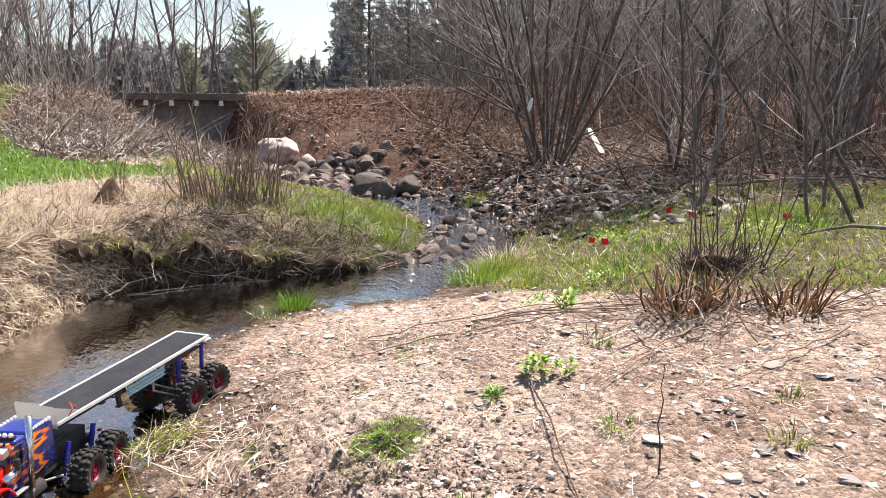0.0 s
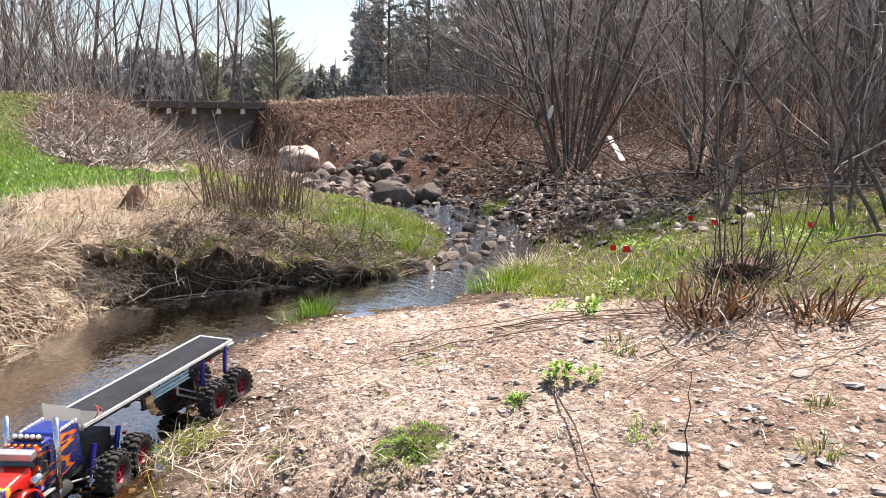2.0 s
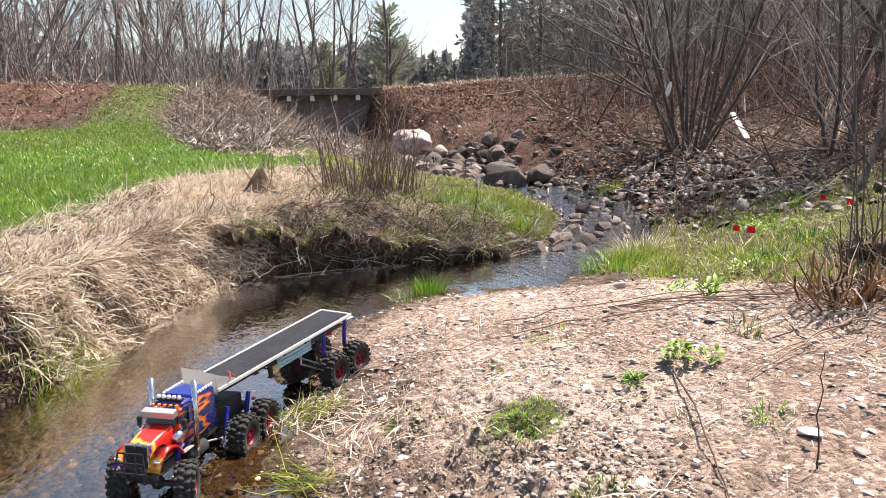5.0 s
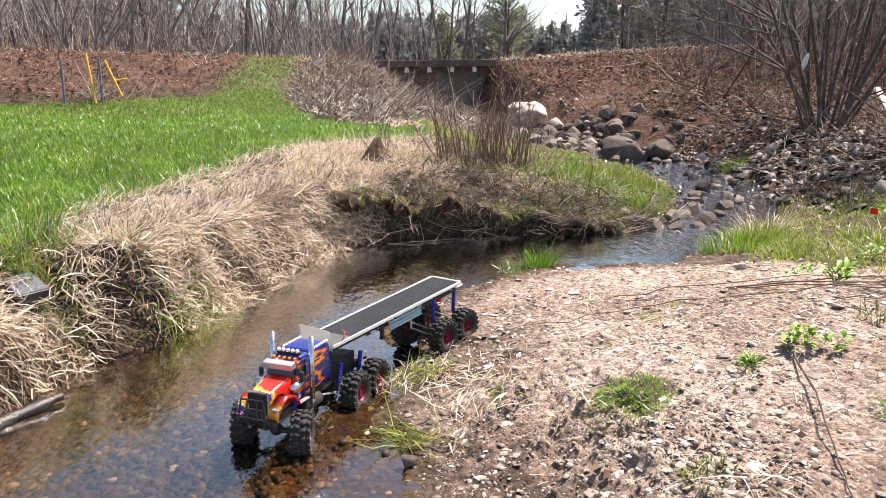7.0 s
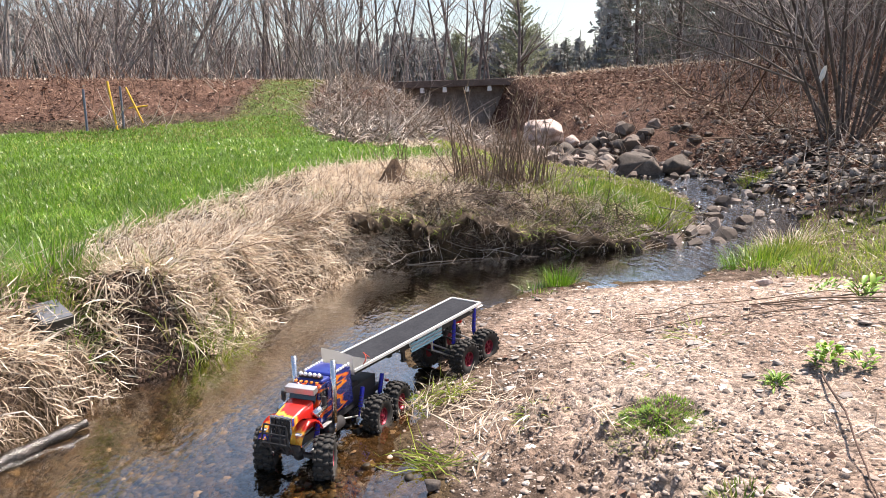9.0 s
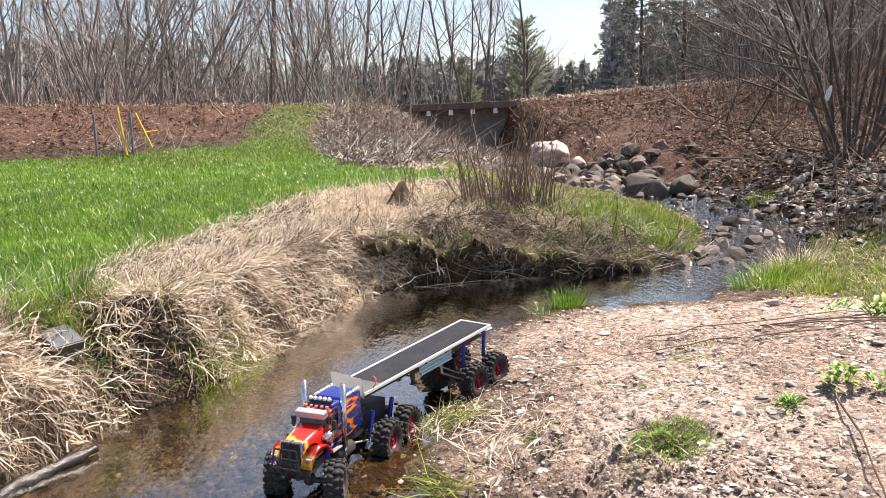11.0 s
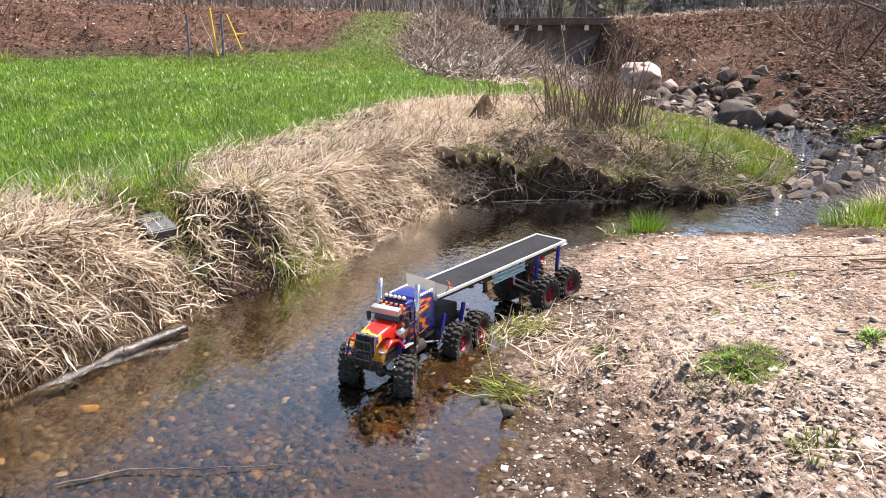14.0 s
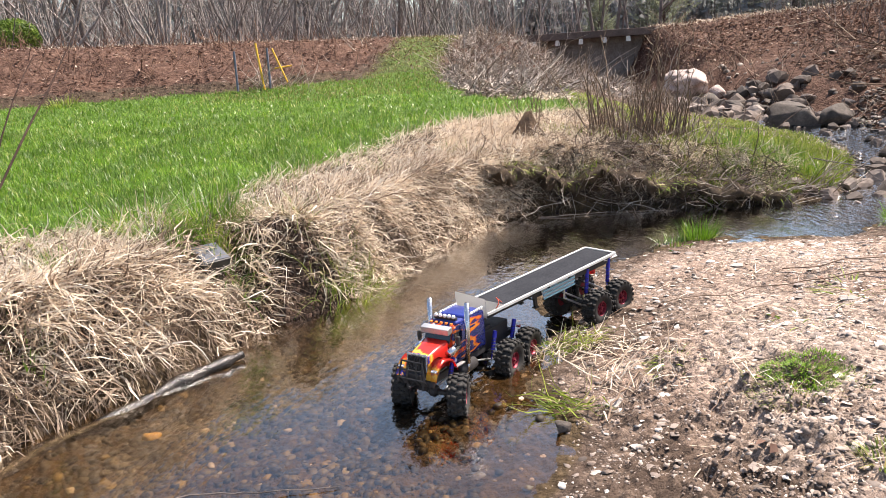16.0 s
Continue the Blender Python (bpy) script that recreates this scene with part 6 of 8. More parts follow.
def lip_blades(lip, n, lo, hi, wide, material, label, seed, down):
    """Blades that grow from the lip of turf and hang over it."""
    rng = np.random.RandomState(seed)
    pts, lean, tilt = [], [], []
    while len(pts) < n:
        p, away, top, out, drop = lip[rng.randint(len(lip))]
        if noise.noise(Vector((p.x * 3.3, seed, 0))) < rng.uniform(-0.1, 0.35):
            continue
        t = rng.uniform(0, 1)
        q = p + away * (0.2 * (1 - t) - out * t) + Vector((rng.normal(0, 0.02), 0, top - 0.035 * t * t))
        pts.append(tuple(q))
        lean.append(math.atan2(-away.y, -away.x) + rng.normal(0, 0.8))
        tilt.append(abs(rng.normal(0.7 + (down - 0.7) * t, 0.4)))
    length = rng.uniform(lo, hi, n)
    return blades("lip_grass", np.array(pts), length, np.full(n, wide) * rng.uniform(0.6, 1.3, n), np.array(tilt), np.array(lean), material, label, "grass", seed, (0.2, 1.3))


ledge, LIP = turf_ledge()
lip_blades(LIP, 700, 0.03, 0.1, 0.0045, M_thatch, "brown dead grass over the lip of turf", 53, 2.2)
lip_blades(LIP, 120, 0.04, 0.14, 0.0045, M_straw, "pale dead grass hanging over the lip of turf", 54, 2.4)
lip_blades(LIP, 900, 0.03, 0.1, 0.005, M_spit, "yellow-green grass over the lip of turf", 55, 1.6)


# ---- shrubs and trees ----
def limb(tubes, rnd, start, way, length, r0, r1, segs, sides, curl=0.25, up=0.15):
    """A crooked tapering limb; returns its points and radii."""
    p, d = Vector(start), Vector(way).normalized()
    pts, radii = [p.copy()], [r0]
    for k in range(segs):
        d = (d + Vector((rnd.gauss(0, curl), rnd.gauss(0, curl), rnd.gauss(0, curl * 0.6) + up)) * (1.0 / segs) * 2).normalized()
        p = p + d * (length / segs)
        pts.append(p.copy())
        radii.append(r0 + (r1 - r0) * (k + 1) / segs)
    tubes.add(pts, radii, sides)
    return pts, radii


def along(pts, t):
    f = t * (len(pts) - 1)
    k = min(int(f), len(pts) - 2)
    return pts[k].lerp(pts[k + 1], f - k), (pts[k + 1] - pts[k]).normalized()


def side_way(rnd, d, spread_):
    a = d.orthogonal().normalized()
    a = Matrix.Rotation(rnd.uniform(0, 6.28), 3, d) @ a
    return (d * math.cos(spread_) + a * math.sin(spread_)).normalized()


def grow(wood, twigs, rnd, stem, radii, n_limbs, len_limb, first=0.25, spread_=(0.5, 1.0), subs=5, shoots=4, thin=1.0):
    for _ in range(n_limbs):
        t = rnd.uniform(first, 0.97)
        p, d = along(stem, t)
        r = radii[0] + (radii[-1] - radii[0]) * t
        ln = len_limb * (1.15 - 0.75 * t) * rnd.uniform(0.6, 1.2)
        l1, r1 = limb(wood, rnd, p, side_way(rnd, d, rnd.uniform(*spread_)), ln, r * 0.5, 0.006 * thin, 5, 4, 0.3, 0.12)
        for _ in range(subs):
            q, e = along(l1, rnd.uniform(0.2, 0.95))
            l2, _r = limb(twigs, rnd, q, side_way(rnd, e, rnd.uniform(0.4, 0.9)), ln * rnd.uniform(0.25, 0.5), 0.0065 * thin, 0.003 * thin, 3, 3, 0.3, 0.1)
            for _ in range(shoots):
                s, g = along(l2, rnd.uniform(0.2, 1.0))
                limb(twigs, rnd, s, side_way(rnd, g, rnd.uniform(0.3, 0.8)), ln * rnd.uniform(0.08, 0.2), 0.0038 * thin, 0.0018 * thin, 2, 3, 0.2, 0.05)


def bare_tree(seed, h, r, lean=0.05, limbs=16, reach=0.32, first=0.25, name="bare_tree", label="", thin=0.6, wood_m=None, subs=5, curl=0.2):
    rnd = random.Random(seed)
    wood, twigs = Tubes(), Tubes()
    stem, radii = limb(wood, rnd, (0, 0, -0.1), (rnd.gauss(0, lean), rnd.gauss(0, lean), 1), h, r, 0.012, 12, 7, curl, 0.05)
    grow(twigs, twigs, rnd, stem, radii, limbs, h * reach, first, subs=subs, thin=thin)
    root = thing(name, label or "bare grey deciduous tree before leaf-out", "tree", "bare trees behind the creek")
    part_mesh("trunk", wood.mesh("trunk", wood_m or M_bark), None, root)
    part_mesh("crown", twigs.mesh("crown", M_twig), None, root, "crown of bare limbs and fine twigs")["kind"] = "stuff"
    return root


def clump_tree(seed, h, stems, r, spread_, limbs=8, name="alder", label="", thin=1.0, wood_m=None, base=0.25, reach=0.35, curl=0.14):
    """A many-stemmed shrub whose stems fan out from one stool."""
    rnd = random.Random(seed)
    root = thing(name, label or "many-stemmed bare alder with pale grey limbs", "shrub", "bare alders on the road bank")
    twigs = Tubes()
    for k in range(stems):
        wood = Tubes()
        a = rnd.uniform(0, 6.28)
        b = rnd.uniform(0.1, 1.0) * spread_
        start = Vector((math.cos(a), math.sin(a), 0)) * base * rnd.uniform(0.2, 1.0) + Vector((0, 0, -0.08))
        hh = h * rnd.uniform(0.6, 1.05)
        stem, radii = limb(wood, rnd, start, (math.cos(a) * math.sin(b), math.sin(a) * math.sin(b), math.cos(b)), hh, r * rnd.uniform(0.6, 1.1), 0.008, 9, 6, curl, 0.06)
        grow(twigs, twigs, rnd, stem, radii, limbs, hh * reach, 0.2, (0.35, 0.9), 3, 2, thin)
        part_mesh("stem", wood.mesh("stem", wood_m or M_bark), None, root)
    part_mesh("crown", twigs.mesh("crown", M_twig), None, root, "fine bare twigs")["kind"] = "stuff"
    return root


def put(ob, x, y, yaw=0.0, s=1.0, z=None):
    ob.matrix_world = pose(x, y, height(x, y) if z is None else z, 0, 0, yaw) @ Matrix.Scale(s, 4)
    return ob


# the big many-stemmed willow at the foot of the wooded slope
big = clump_tree(21, 5.2, 22, 0.022, 0.7, 9, "willow_shrub", "large many-stemmed bare willow shrub below the woods", 1.0, M_alder, 0.32, 0.33)
rw = random.Random(23)
for k in range(5):
    side = Tubes()
    pts_, rad_ = limb(side, rw, (rw.uniform(-0.5, -0.2), rw.uniform(-0.3, 0.3), rw.uniform(0.5, 1.1)), (-1, rw.uniform(-0.3, 0.5), rw.uniform(0.1, 0.6)), rw.uniform(1.4, 2.4), 0.015, 0.005, 7, 6, 0.16, 0.0)
    grow(side, side, rw, pts_, rad_, 7, 0.8, 0.25, (0.4, 0.9), 4, 3)
    part_mesh("side_limb", side.mesh("side_limb", M_bark), None, big, "long pale side limb")
put(big, 5.78, 7.72)
big["group"] = "shrubs by the creek"

# trees of the woods to the right, single trunks
rnd = random.Random(77)
PROTO = [bare_tree(501, 8.5, 0.042, 0.08, 26, 0.26, 0.06, label="slim bare tree at the edge of the woods", wood_m=M_alder, curl=0.45),
         bare_tree(502, 7.0, 0.032, 0.16, 24, 0.3, 0.05, label="slim leaning bare tree of the woods", wood_m=M_alder, curl=0.55),
         bare_tree(503, 10.0, 0.075, 0.04, 28, 0.22, 0.1, label="tall straight bare tree of the woods", wood_m=M_bark),
         bare_tree(504, 6.0, 0.028, 0.25, 20, 0.34, 0.05, label="thin crooked bare tree of the woods", wood_m=M_alder, curl=0.7),
         bare_tree(505, 11.0, 0.07, 0.06, 24, 0.26, 0.18, label="tall bare tree against the sky", wood_m=M_bark),
         bare_tree(506, 9.0, 0.065, 0.1, 26, 0.34, 0.15, label="spreading bare tree against the sky", wood_m=M_bark)]
spots_right = [(6.68, 6.46), (6.5, 6.25), (6.8, 6.3), (7.13, 5.47), (7.35, 5.2), (7.5, 4.95), (8.1, 5.4), (8.6, 7.6), (9.2, 6.6), (9.0, 9.2), (9.6, 5.6), (9.3, 4.4), (9.9, 7.8), (9.4, 10.2), (10.4, 6.4)]
for _ in range(62):
    a = radians(rnd.uniform(33, 76))
    d = rnd.uniform(15.5 if a < radians(46) else 11, 26)
    spots_right.append((d * math.sin(a), d * math.cos(a)))
used_proto = set()


def plant(k, x, y, s):
    m = pose(x, y, height(x, y), rnd.gauss(0, 3), rnd.gauss(0, 3), rnd.uniform(0, 360)) @ Matrix.Scale(s, 4)
    if k in used_proto:
        ob = copy_thing(PROTO[k], Matrix.Identity(4))
        ob.matrix_basis = m
        return ob
    used_proto.add(k)
    PROTO[k].matrix_basis = m
    return PROTO[k]


for k, (x, y) in enumerate(spots_right):
    plant(rnd.choice((0, 1, 3, 1)) if math.hypot(x, y) < 11 else rnd.choice((0, 1, 2, 3)), x, y, rnd.uniform(0.6, 0.85) if math.hypot(x, y) < 11 else rnd.uniform(0.75, 1.1))
# a leaning trunk and a dead snag near the meadow
snag = Tubes()
limb(snag, random.Random(5), (5.0, 4.55, 0.2), (0.6, 0.25, 0.6), 1.7, 0.032, 0.014, 9, 7, 0.35, 0.1)
limb(snag, random.Random(6), (5.35, 4.7, 0.75), (0.6, 0.1, 0.8), 1.0, 0.014, 0.005, 5, 5, 0.3)
limb(snag, random.Random(8), (5.2, 4.6, 0.5), (-0.3, 0.3, 0.9), 1.2, 0.012, 0.004, 5, 5, 0.3)
tagged(new("leaning_trunk", snag.mesh("leaning_trunk", M_alder)), "brown leaning alder trunk at the meadow's edge", "tree trunk")
dead = thing("dead_tree", "brown crooked dead tree at the meadow's edge", "tree")
for name, sd, start, way, ln, r0, r1, segs, curl in (("trunk", 15, (5.05, 3.12, 0.25), (-0.5, 0.25, 0.9), 2.2, 0.016, 0.007, 8, 1.1), ("trunk", 16, (5.62, 3.3, 0.25), (-0.25, 0.4, 0.95), 1.7, 0.022, 0.01, 8, 1.1), ("limb", 17, (5.4, 3.5, 0.9), (0.3, 0.1, 0.9), 1.1, 0.012, 0.005, 6, 0.25)):
    snag = Tubes()
    limb(snag, random.Random(sd), start, way, ln, r0, r1, segs, 7, curl)
    part_mesh(name, snag.mesh(name, M_alder), None, dead)
for sx, sy, sd in ((4.75, 3.3, 18), (5.35, 3.6, 19)):
    snag, fine_ = Tubes(), Tubes()
    pts_, rad_ = limb(snag, random.Random(sd), (sx, sy, 0.3), (0.1, 0.2, 1), 1.8, 0.014, 0.005, 8, 6, 0.35)
    grow(fine_, fine_, random.Random(sd + 5), pts_, rad_, 6, 0.7, 0.2, (0.4, 1.0), 2, 1, 0.7)
    part_mesh("stem", snag.mesh("stem", M_alder), None, dead)
    part_mesh("crown", fine_.mesh("crown", M_twig), None, dead)["kind"] = "stuff"

# alders along the top of the bank on the field side
ALDER = [clump_tree(601, 4.2, 7, 0.022, 0.75, 7, wood_m=M_palebark, curl=0.36), clump_tree(602, 5.0, 6, 0.026, 0.6, 8, wood_m=M_palebark, curl=0.36), clump_tree(603, 3.6, 8, 0.019, 0.85, 6, wood_m=M_palebark, curl=0.36)]
rows = [(-9.5, 13.6), (-8.2, 14.6), (-7.0, 13.2), (-6.1, 14.4), (-5.2, 13.0), (-4.4, 14.2), (-3.7, 13.2), (-3.0, 14.6), (-2.3, 13.6), (-1.7, 15.0), (-0.9, 16.2), (-0.1, 15.2), (0.7, 16.4), (-6.6, 16.5), (-4.9, 16.8), (-3.4, 17.2), (-8.9, 17.0), (-10.8, 15.2), (-2.0, 17.8), (-12.0, 17.5), (-0.5, 18.5)]
for k, (x, y) in enumerate(rows):
    ob = ALDER[k] if k < 3 else copy_thing(ALDER[k % 3], Matrix.Identity(4))
    ob.matrix_basis = pose(x, y, height(x, y), rnd.gauss(0, 4), rnd.gauss(0, 4), rnd.uniform(0, 360)) @ Matrix.Scale(rnd.uniform(0.8, 1.2), 4)
# taller trees behind, on both sides of the gap in the woods
for _ in range(38):
    a, d = radians(rnd.uniform(-42, 9.5)), rnd.uniform(19, 40)
    plant(rnd.choice((4, 5, 2, 4)), d * math.sin(a), d * math.cos(a), rnd.uniform(0.8, 1.15))
for _ in range(20):
    a, d = radians(rnd.uniform(-8, 15.5)), rnd.uniform(34, 56)
    plant(rnd.choice((4, 5, 2, 5)), d * math.sin(a), d * math.cos(a), rnd.uniform(0.9, 1.35))
for _ in range(30):
    a, d = radians(rnd.uniform(28, 45)), rnd.uniform(18, 34)
    plant(rnd.choice((4, 2, 5, 0)), d * math.sin(a), d * math.cos(a), rnd.uniform(0.8, 1.15))


def conifer(seed, h, r, material, name, label, full=0.27, drop=-0.15, first=0.08, tier=46, needles=64, round_=0.75, leafy=1.0):
    rnd = random.Random(seed)
    root = thing(name, label, "tree", "evergreens behind the bank")
    wood = Tubes()
    limb(wood, rnd, (0, 0, -0.1), (0, 0, 1), h, r, 0.01, 8, 6, 0.03)
    v, f = [], []
    for k in range(tier):
        t = first + (0.98 - first) * k / tier
        for _ in range(5):
            a = rnd.uniform(0, 6.28)
            ln = h * full * (1 - t) ** round_ * rnd.uniform(0.55, 1.15) + 0.12
            way = Vector((math.cos(a), math.sin(a), drop + 0.35 * t + rnd.gauss(0, 0.12))).normalized()
            p0 = Vector((0, 0, h * t))
            pts, _r = limb(wood, rnd, p0, way, ln, 0.014, 0.004, 3, 3, 0.12, 0.05)
            for j in range(needles):
                q, d = along(pts, rnd.uniform(0.2, 1.0))
                e = side_way(rnd, d, rnd.uniform(0.2, 1.2)) * rnd.uniform(0.12, 0.3) * leafy * (0.6 + 0.04 * h)
                w = e.cross(Vector((rnd.gauss(0, 1), rnd.gauss(0, 1), rnd.gauss(0, 1)))).normalized() * rnd.uniform(0.025, 0.05) * leafy * (0.6 + 0.04 * h)
                n0 = len(v)
                v += [tuple(q - w * 0.3), tuple(q + e * 0.5 + w), tuple(q + e), tuple(q + e * 0.5 - w)]
                f.append((n0, n0 + 1, n0 + 2, n0 + 3))
    part_mesh("trunk", wood.mesh("trunk", M_alder), None, root)
    part_mesh("crown", raw_mesh("crown", v, f, material), None, root, "needle crown")
    return root


spruce = conifer(701, 9.5, 0.13, M_needle_haze, "spruce", "tall dark green spruce behind the bank", 0.23, leafy=0.5)
pine = conifer(702, 7.0, 0.14, M_pine, "pine", "soft grey-green pine with a rounded crown", 0.38, 0.3, 0.1, 36, 90, 0.4, 0.8)
spruces = [(13.6, 32.0, 0.9), (14.4, 29.5, 1.0), (15.5, 27.5, 1.1), (16.5, 25.0, 1.15), (17.5, 22.0, 1.1), (19.0, 19.5, 1.15), (20.0, 17.0, 1.1), (20.5, 14.0, 1.15), (14.2, 24.5, 0.95), (18.5, 24.5, 1.2), (21.5, 20.5, 1.2), (15.8, 20.5, 0.9), (22, 11, 1.2), (18, 15.5, 0.95), (19.5, 9.5, 1.1),
           (18.6, 57.0, 0.48)]
for k, (x, y, s) in enumerate(spruces):
    ob = spruce if k == 0 else copy_thing(spruce, Matrix.Identity(4))
    ob.matrix_basis = pose(x, y, height(x, y), 0, 0, k * 67) @ Matrix.Scale(s, 4)
for k, (x, y, s) in enumerate([(11.4, 43.5, 0.82), (8.0, 45.0, 0.55)]):
    ob = pine if k == 0 else copy_thing(pine, Matrix.Identity(4))
    ob.matrix_basis = pose(x, y, height(x, y), 0, 0, k * 95) @ Matrix.Scale(s, 4)

# far woods: one mass of evergreens and bare poles
wood = Tubes()
v, f = [], []
rf = random.Random(88)
for k in range(1250):
    a = radians(rf.uniform(-62, 88))
    d = rf.uniform(60, 70)
    x, y = d * math.sin(a), d * math.cos(a)
    hgt = rf.uniform(5.5, 8.0) if a < radians(-9) else rf.uniform(3.6, 5.6) if a < radians(4) else rf.uniform(4.2, 6.0) if a < radians(16) else rf.uniform(3.2, 4.8) if a < radians(20.5) else rf.uniform(6.0, 11.0)
    wood.add([(x, y, 1.0), (x + rf.gauss(0, 0.3), y, 1.0 + hgt * rf.uniform(0.9, 1.3))], [0.12, 0.02], 4)
    for j in range(130):
        t = rf.uniform(0.0, 1.0) ** 1.2
        w = 1.5 * (1 - t) ** 0.8 + 0.15
        cx, cy, cz = x + rf.gauss(0, 0.45) * w, y + rf.gauss(0, 0.45) * w, 1.0 + hgt * t
        e = Vector((rf.gauss(0, 0.2), rf.gauss(0, 0.2), rf.gauss(-0.04, 0.11)))
        g = Vector((rf.gauss(0, 0.1), rf.gauss(0, 0.1), rf.gauss(0, 0.18)))
        n0 = len(v)
        c = Vector((cx, cy, cz))
        v += [tuple(c - e), tuple(c + g), tuple(c + e), tuple(c - g)]
        f.append((n0, n0 + 1, n0 + 2, n0 + 3))
# distance haze is painted into this foliage as pale grey
M_farwood_haze = per_piece("far_foliage_haze", [(0.0, (0.21, 0.225, 0.22)), (0.5, (0.29, 0.305, 0.3)), (1.0, (0.38, 0.39, 0.385))], 0.9, bump=0, translucent=0.35)
stuff("far_woods", raw_mesh("far_woods", v, f, M_farwood_haze), "hazy grey-green woods in the distance", "woods")
stuff("far_trunks", wood.mesh("far_trunks", M_bark), "thin grey trunks of the distant woods", "woods")


for k in range(16):
    u = random.Random(700 + k)
    x, y = 1.75 + 0.95 * u.random(), 5.15 + 1.3 * u.random()
    if land(np.array([x]), np.array([y]))[1]["dl"][0] > 0.15 and land(np.array([x]), np.array([y]))[1]["left"][0]:
        tuft(x, y, 130, 0.05, 0.16, M_spit if k % 3 else M_green, "yellow-green grass tuft on the spit", 700 + k, 0.13, 0.006, 0.55)

# brush: thin dead stems in great number
def brush(name, n, box_, keep, lo, hi, r, material, label, seed, tilt=0.35, sides=3, fork=0.5):
    x, y, z, q = spread(n, *box_, keep, seed)
    rb = random.Random(seed)
    tubes = Tubes()
    for a, b, c in zip(x, y, z):
        way = (rb.gauss(0, tilt), rb.gauss(0, tilt), 1)
        h = rb.uniform(lo, hi)
        pts, _r = limb(tubes, rb, (a, b, c - 0.02), way, h, r, r * 0.35, 3, sides, 0.25, 0.0)
        if rb.random() < fork:
            p, d = along(pts, rb.uniform(0.3, 0.8))
            limb(tubes, rb, p, side_way(rb, d, 0.6), h * 0.4, r * 0.5, r * 0.25, 2, 3, 0.2)
    return stuff(name, tubes.mesh(name, material), label, "brush")


brush("bank_brush", 420, (-0.9, 2.5, 7.3, 13.0), lambda x, y, q, z: q["left"] * (q["grass"] < 0.2) * smooth(-1.0, -0.2, x + 0.06 * (y - 7)), 0.12, 0.5, 0.0055, M_brush, "tangle of dead brown canes on the slope", 801, 0.9)
brush("fallen_canes", 330, (-1.6, 2.6, 7.2, 13.0), lambda x, y, q, z: q["left"] * (q["grass"] < 0.15) * (q["dl"] > 0.1), 0.3, 0.9, 0.0062, M_palecane, "bleached dead canes fallen over the slope", 812, 1.8, 4)
brush("thicket_stalks", 420, (0.75, 2.0, 5.05, 6.4), lambda x, y, q, z: q["left"] * np.exp(-(((x - 1.4) / 0.4) ** 2 + ((y - 5.6) / 0.35) ** 2)), 0.1, 0.35, 0.004, M_palecane, "dead stalks tangled at the foot of the thicket", 813, 1.1)
brush("bridge_brush", 600, (0.2, 4.2, 10.8, 14.6), lambda x, y, q, z: (~q["inside"]) * 0.9, 0.15, 0.5, 0.007, M_brush, "dead canes beside the bridge", 802, 0.8)
brush("slope_brush", 1100, (4.2, 12.0, 8.0, 13.5), lambda x, y, q, z: (~q["left"]) * smooth(-0.1, 0.25, q["s"]) * (0.3 + 0.7 * smooth(5.0, 7.0, x)), 0.15, 0.6, 0.006, M_redbrush, "reddish dead stalks on the wooded slope", 803, 0.7)
brush("wood_floor_brush", 1900, (5.5, 12.0, 3.0, 9.5), lambda x, y, q, z: (~q["left"]) * (1 - q["meadow"]), 0.1, 0.6, 0.005, M_palecane, "pale dead twigs over the floor of the woods", 804, 1.6)
brush("left_slope_brush", 650, (-8.0, -0.8, 7.8, 13.0), lambda x, y, q, z: smooth(0.03, 0.25, q["s"]) * (1 - 0.9 * q["grass"]), 0.1, 0.5, 0.006, M_redbrush, "dead brown stalks on the slope behind the field", 805, 0.8)
brush("deadwood", 260, (5.2, 11.0, 3.2, 11.0), lambda x, y, q, z: (~q["left"]) * (1 - q["meadow"]), 0.6, 2.0, 0.014, M_brush, "fallen grey branches on the floor of the woods", 806, 3.0, 4)
brush("wood_understorey", 1700, (5.6, 15.0, 3.0, 15.0), lambda x, y, q, z: (~q["left"]) * smooth(9.3, 10.5, np.hypot(x, y)), 1.0, 3.2, 0.0045, M_twig, "thin bare saplings of the understorey", 807, 0.22, 3, 0.9)
brush("wood_thicket", 1000, (7.5, 16.0, 2.5, 13.0), lambda x, y, q, z: 0.9 * (1 - q["meadow"]), 0.5, 2.0, 0.006, M_redbrush, "reddish bare thicket on the floor of the woods", 819, 0.5, 3, 0.8)
brush("crest_saplings", 420, (-12.0, 1.0, 13.0, 19.0), lambda x, y, q, z: 0.9 + 0 * x, 0.8, 3.0, 0.009, M_twig, "thin bare saplings behind the bank", 808, 0.3, 3, 0.9)
brush("far_understorey", 900, (-14, 22, 18.0, 30.0), lambda x, y, q, z: 0.9 * ((np.arctan2(x, y) < 0.15) | (np.arctan2(x, y) > 0.45)), 1.0, 4.5, 0.012, M_twig, "grey bare saplings before the woods", 809, 0.2, 3, 0.9)
brush("shale_tangle", 170, (3.7, 6.2, 4.6, 8.4), lambda x, y, q, z: (~q["inside"]) * (~q["left"]) * np.exp(-((x - 4.7) / 0.9) ** 2), 0.15, 0.6, 0.0045, M_palecane, "dead stalks tangled over the shale heap", 816, 1.3)
brush("shore_roots", 800, (0.5, 3.1, 4.7, 5.3), lambda x, y, q, z: q["left"] * (q["dl"] < 0.22) * smooth(0.5, 0.9, x), 0.1, 0.35, 0.004, M_palecane, "roots and dead stalks hanging over the cut bank", 810, 1.6)
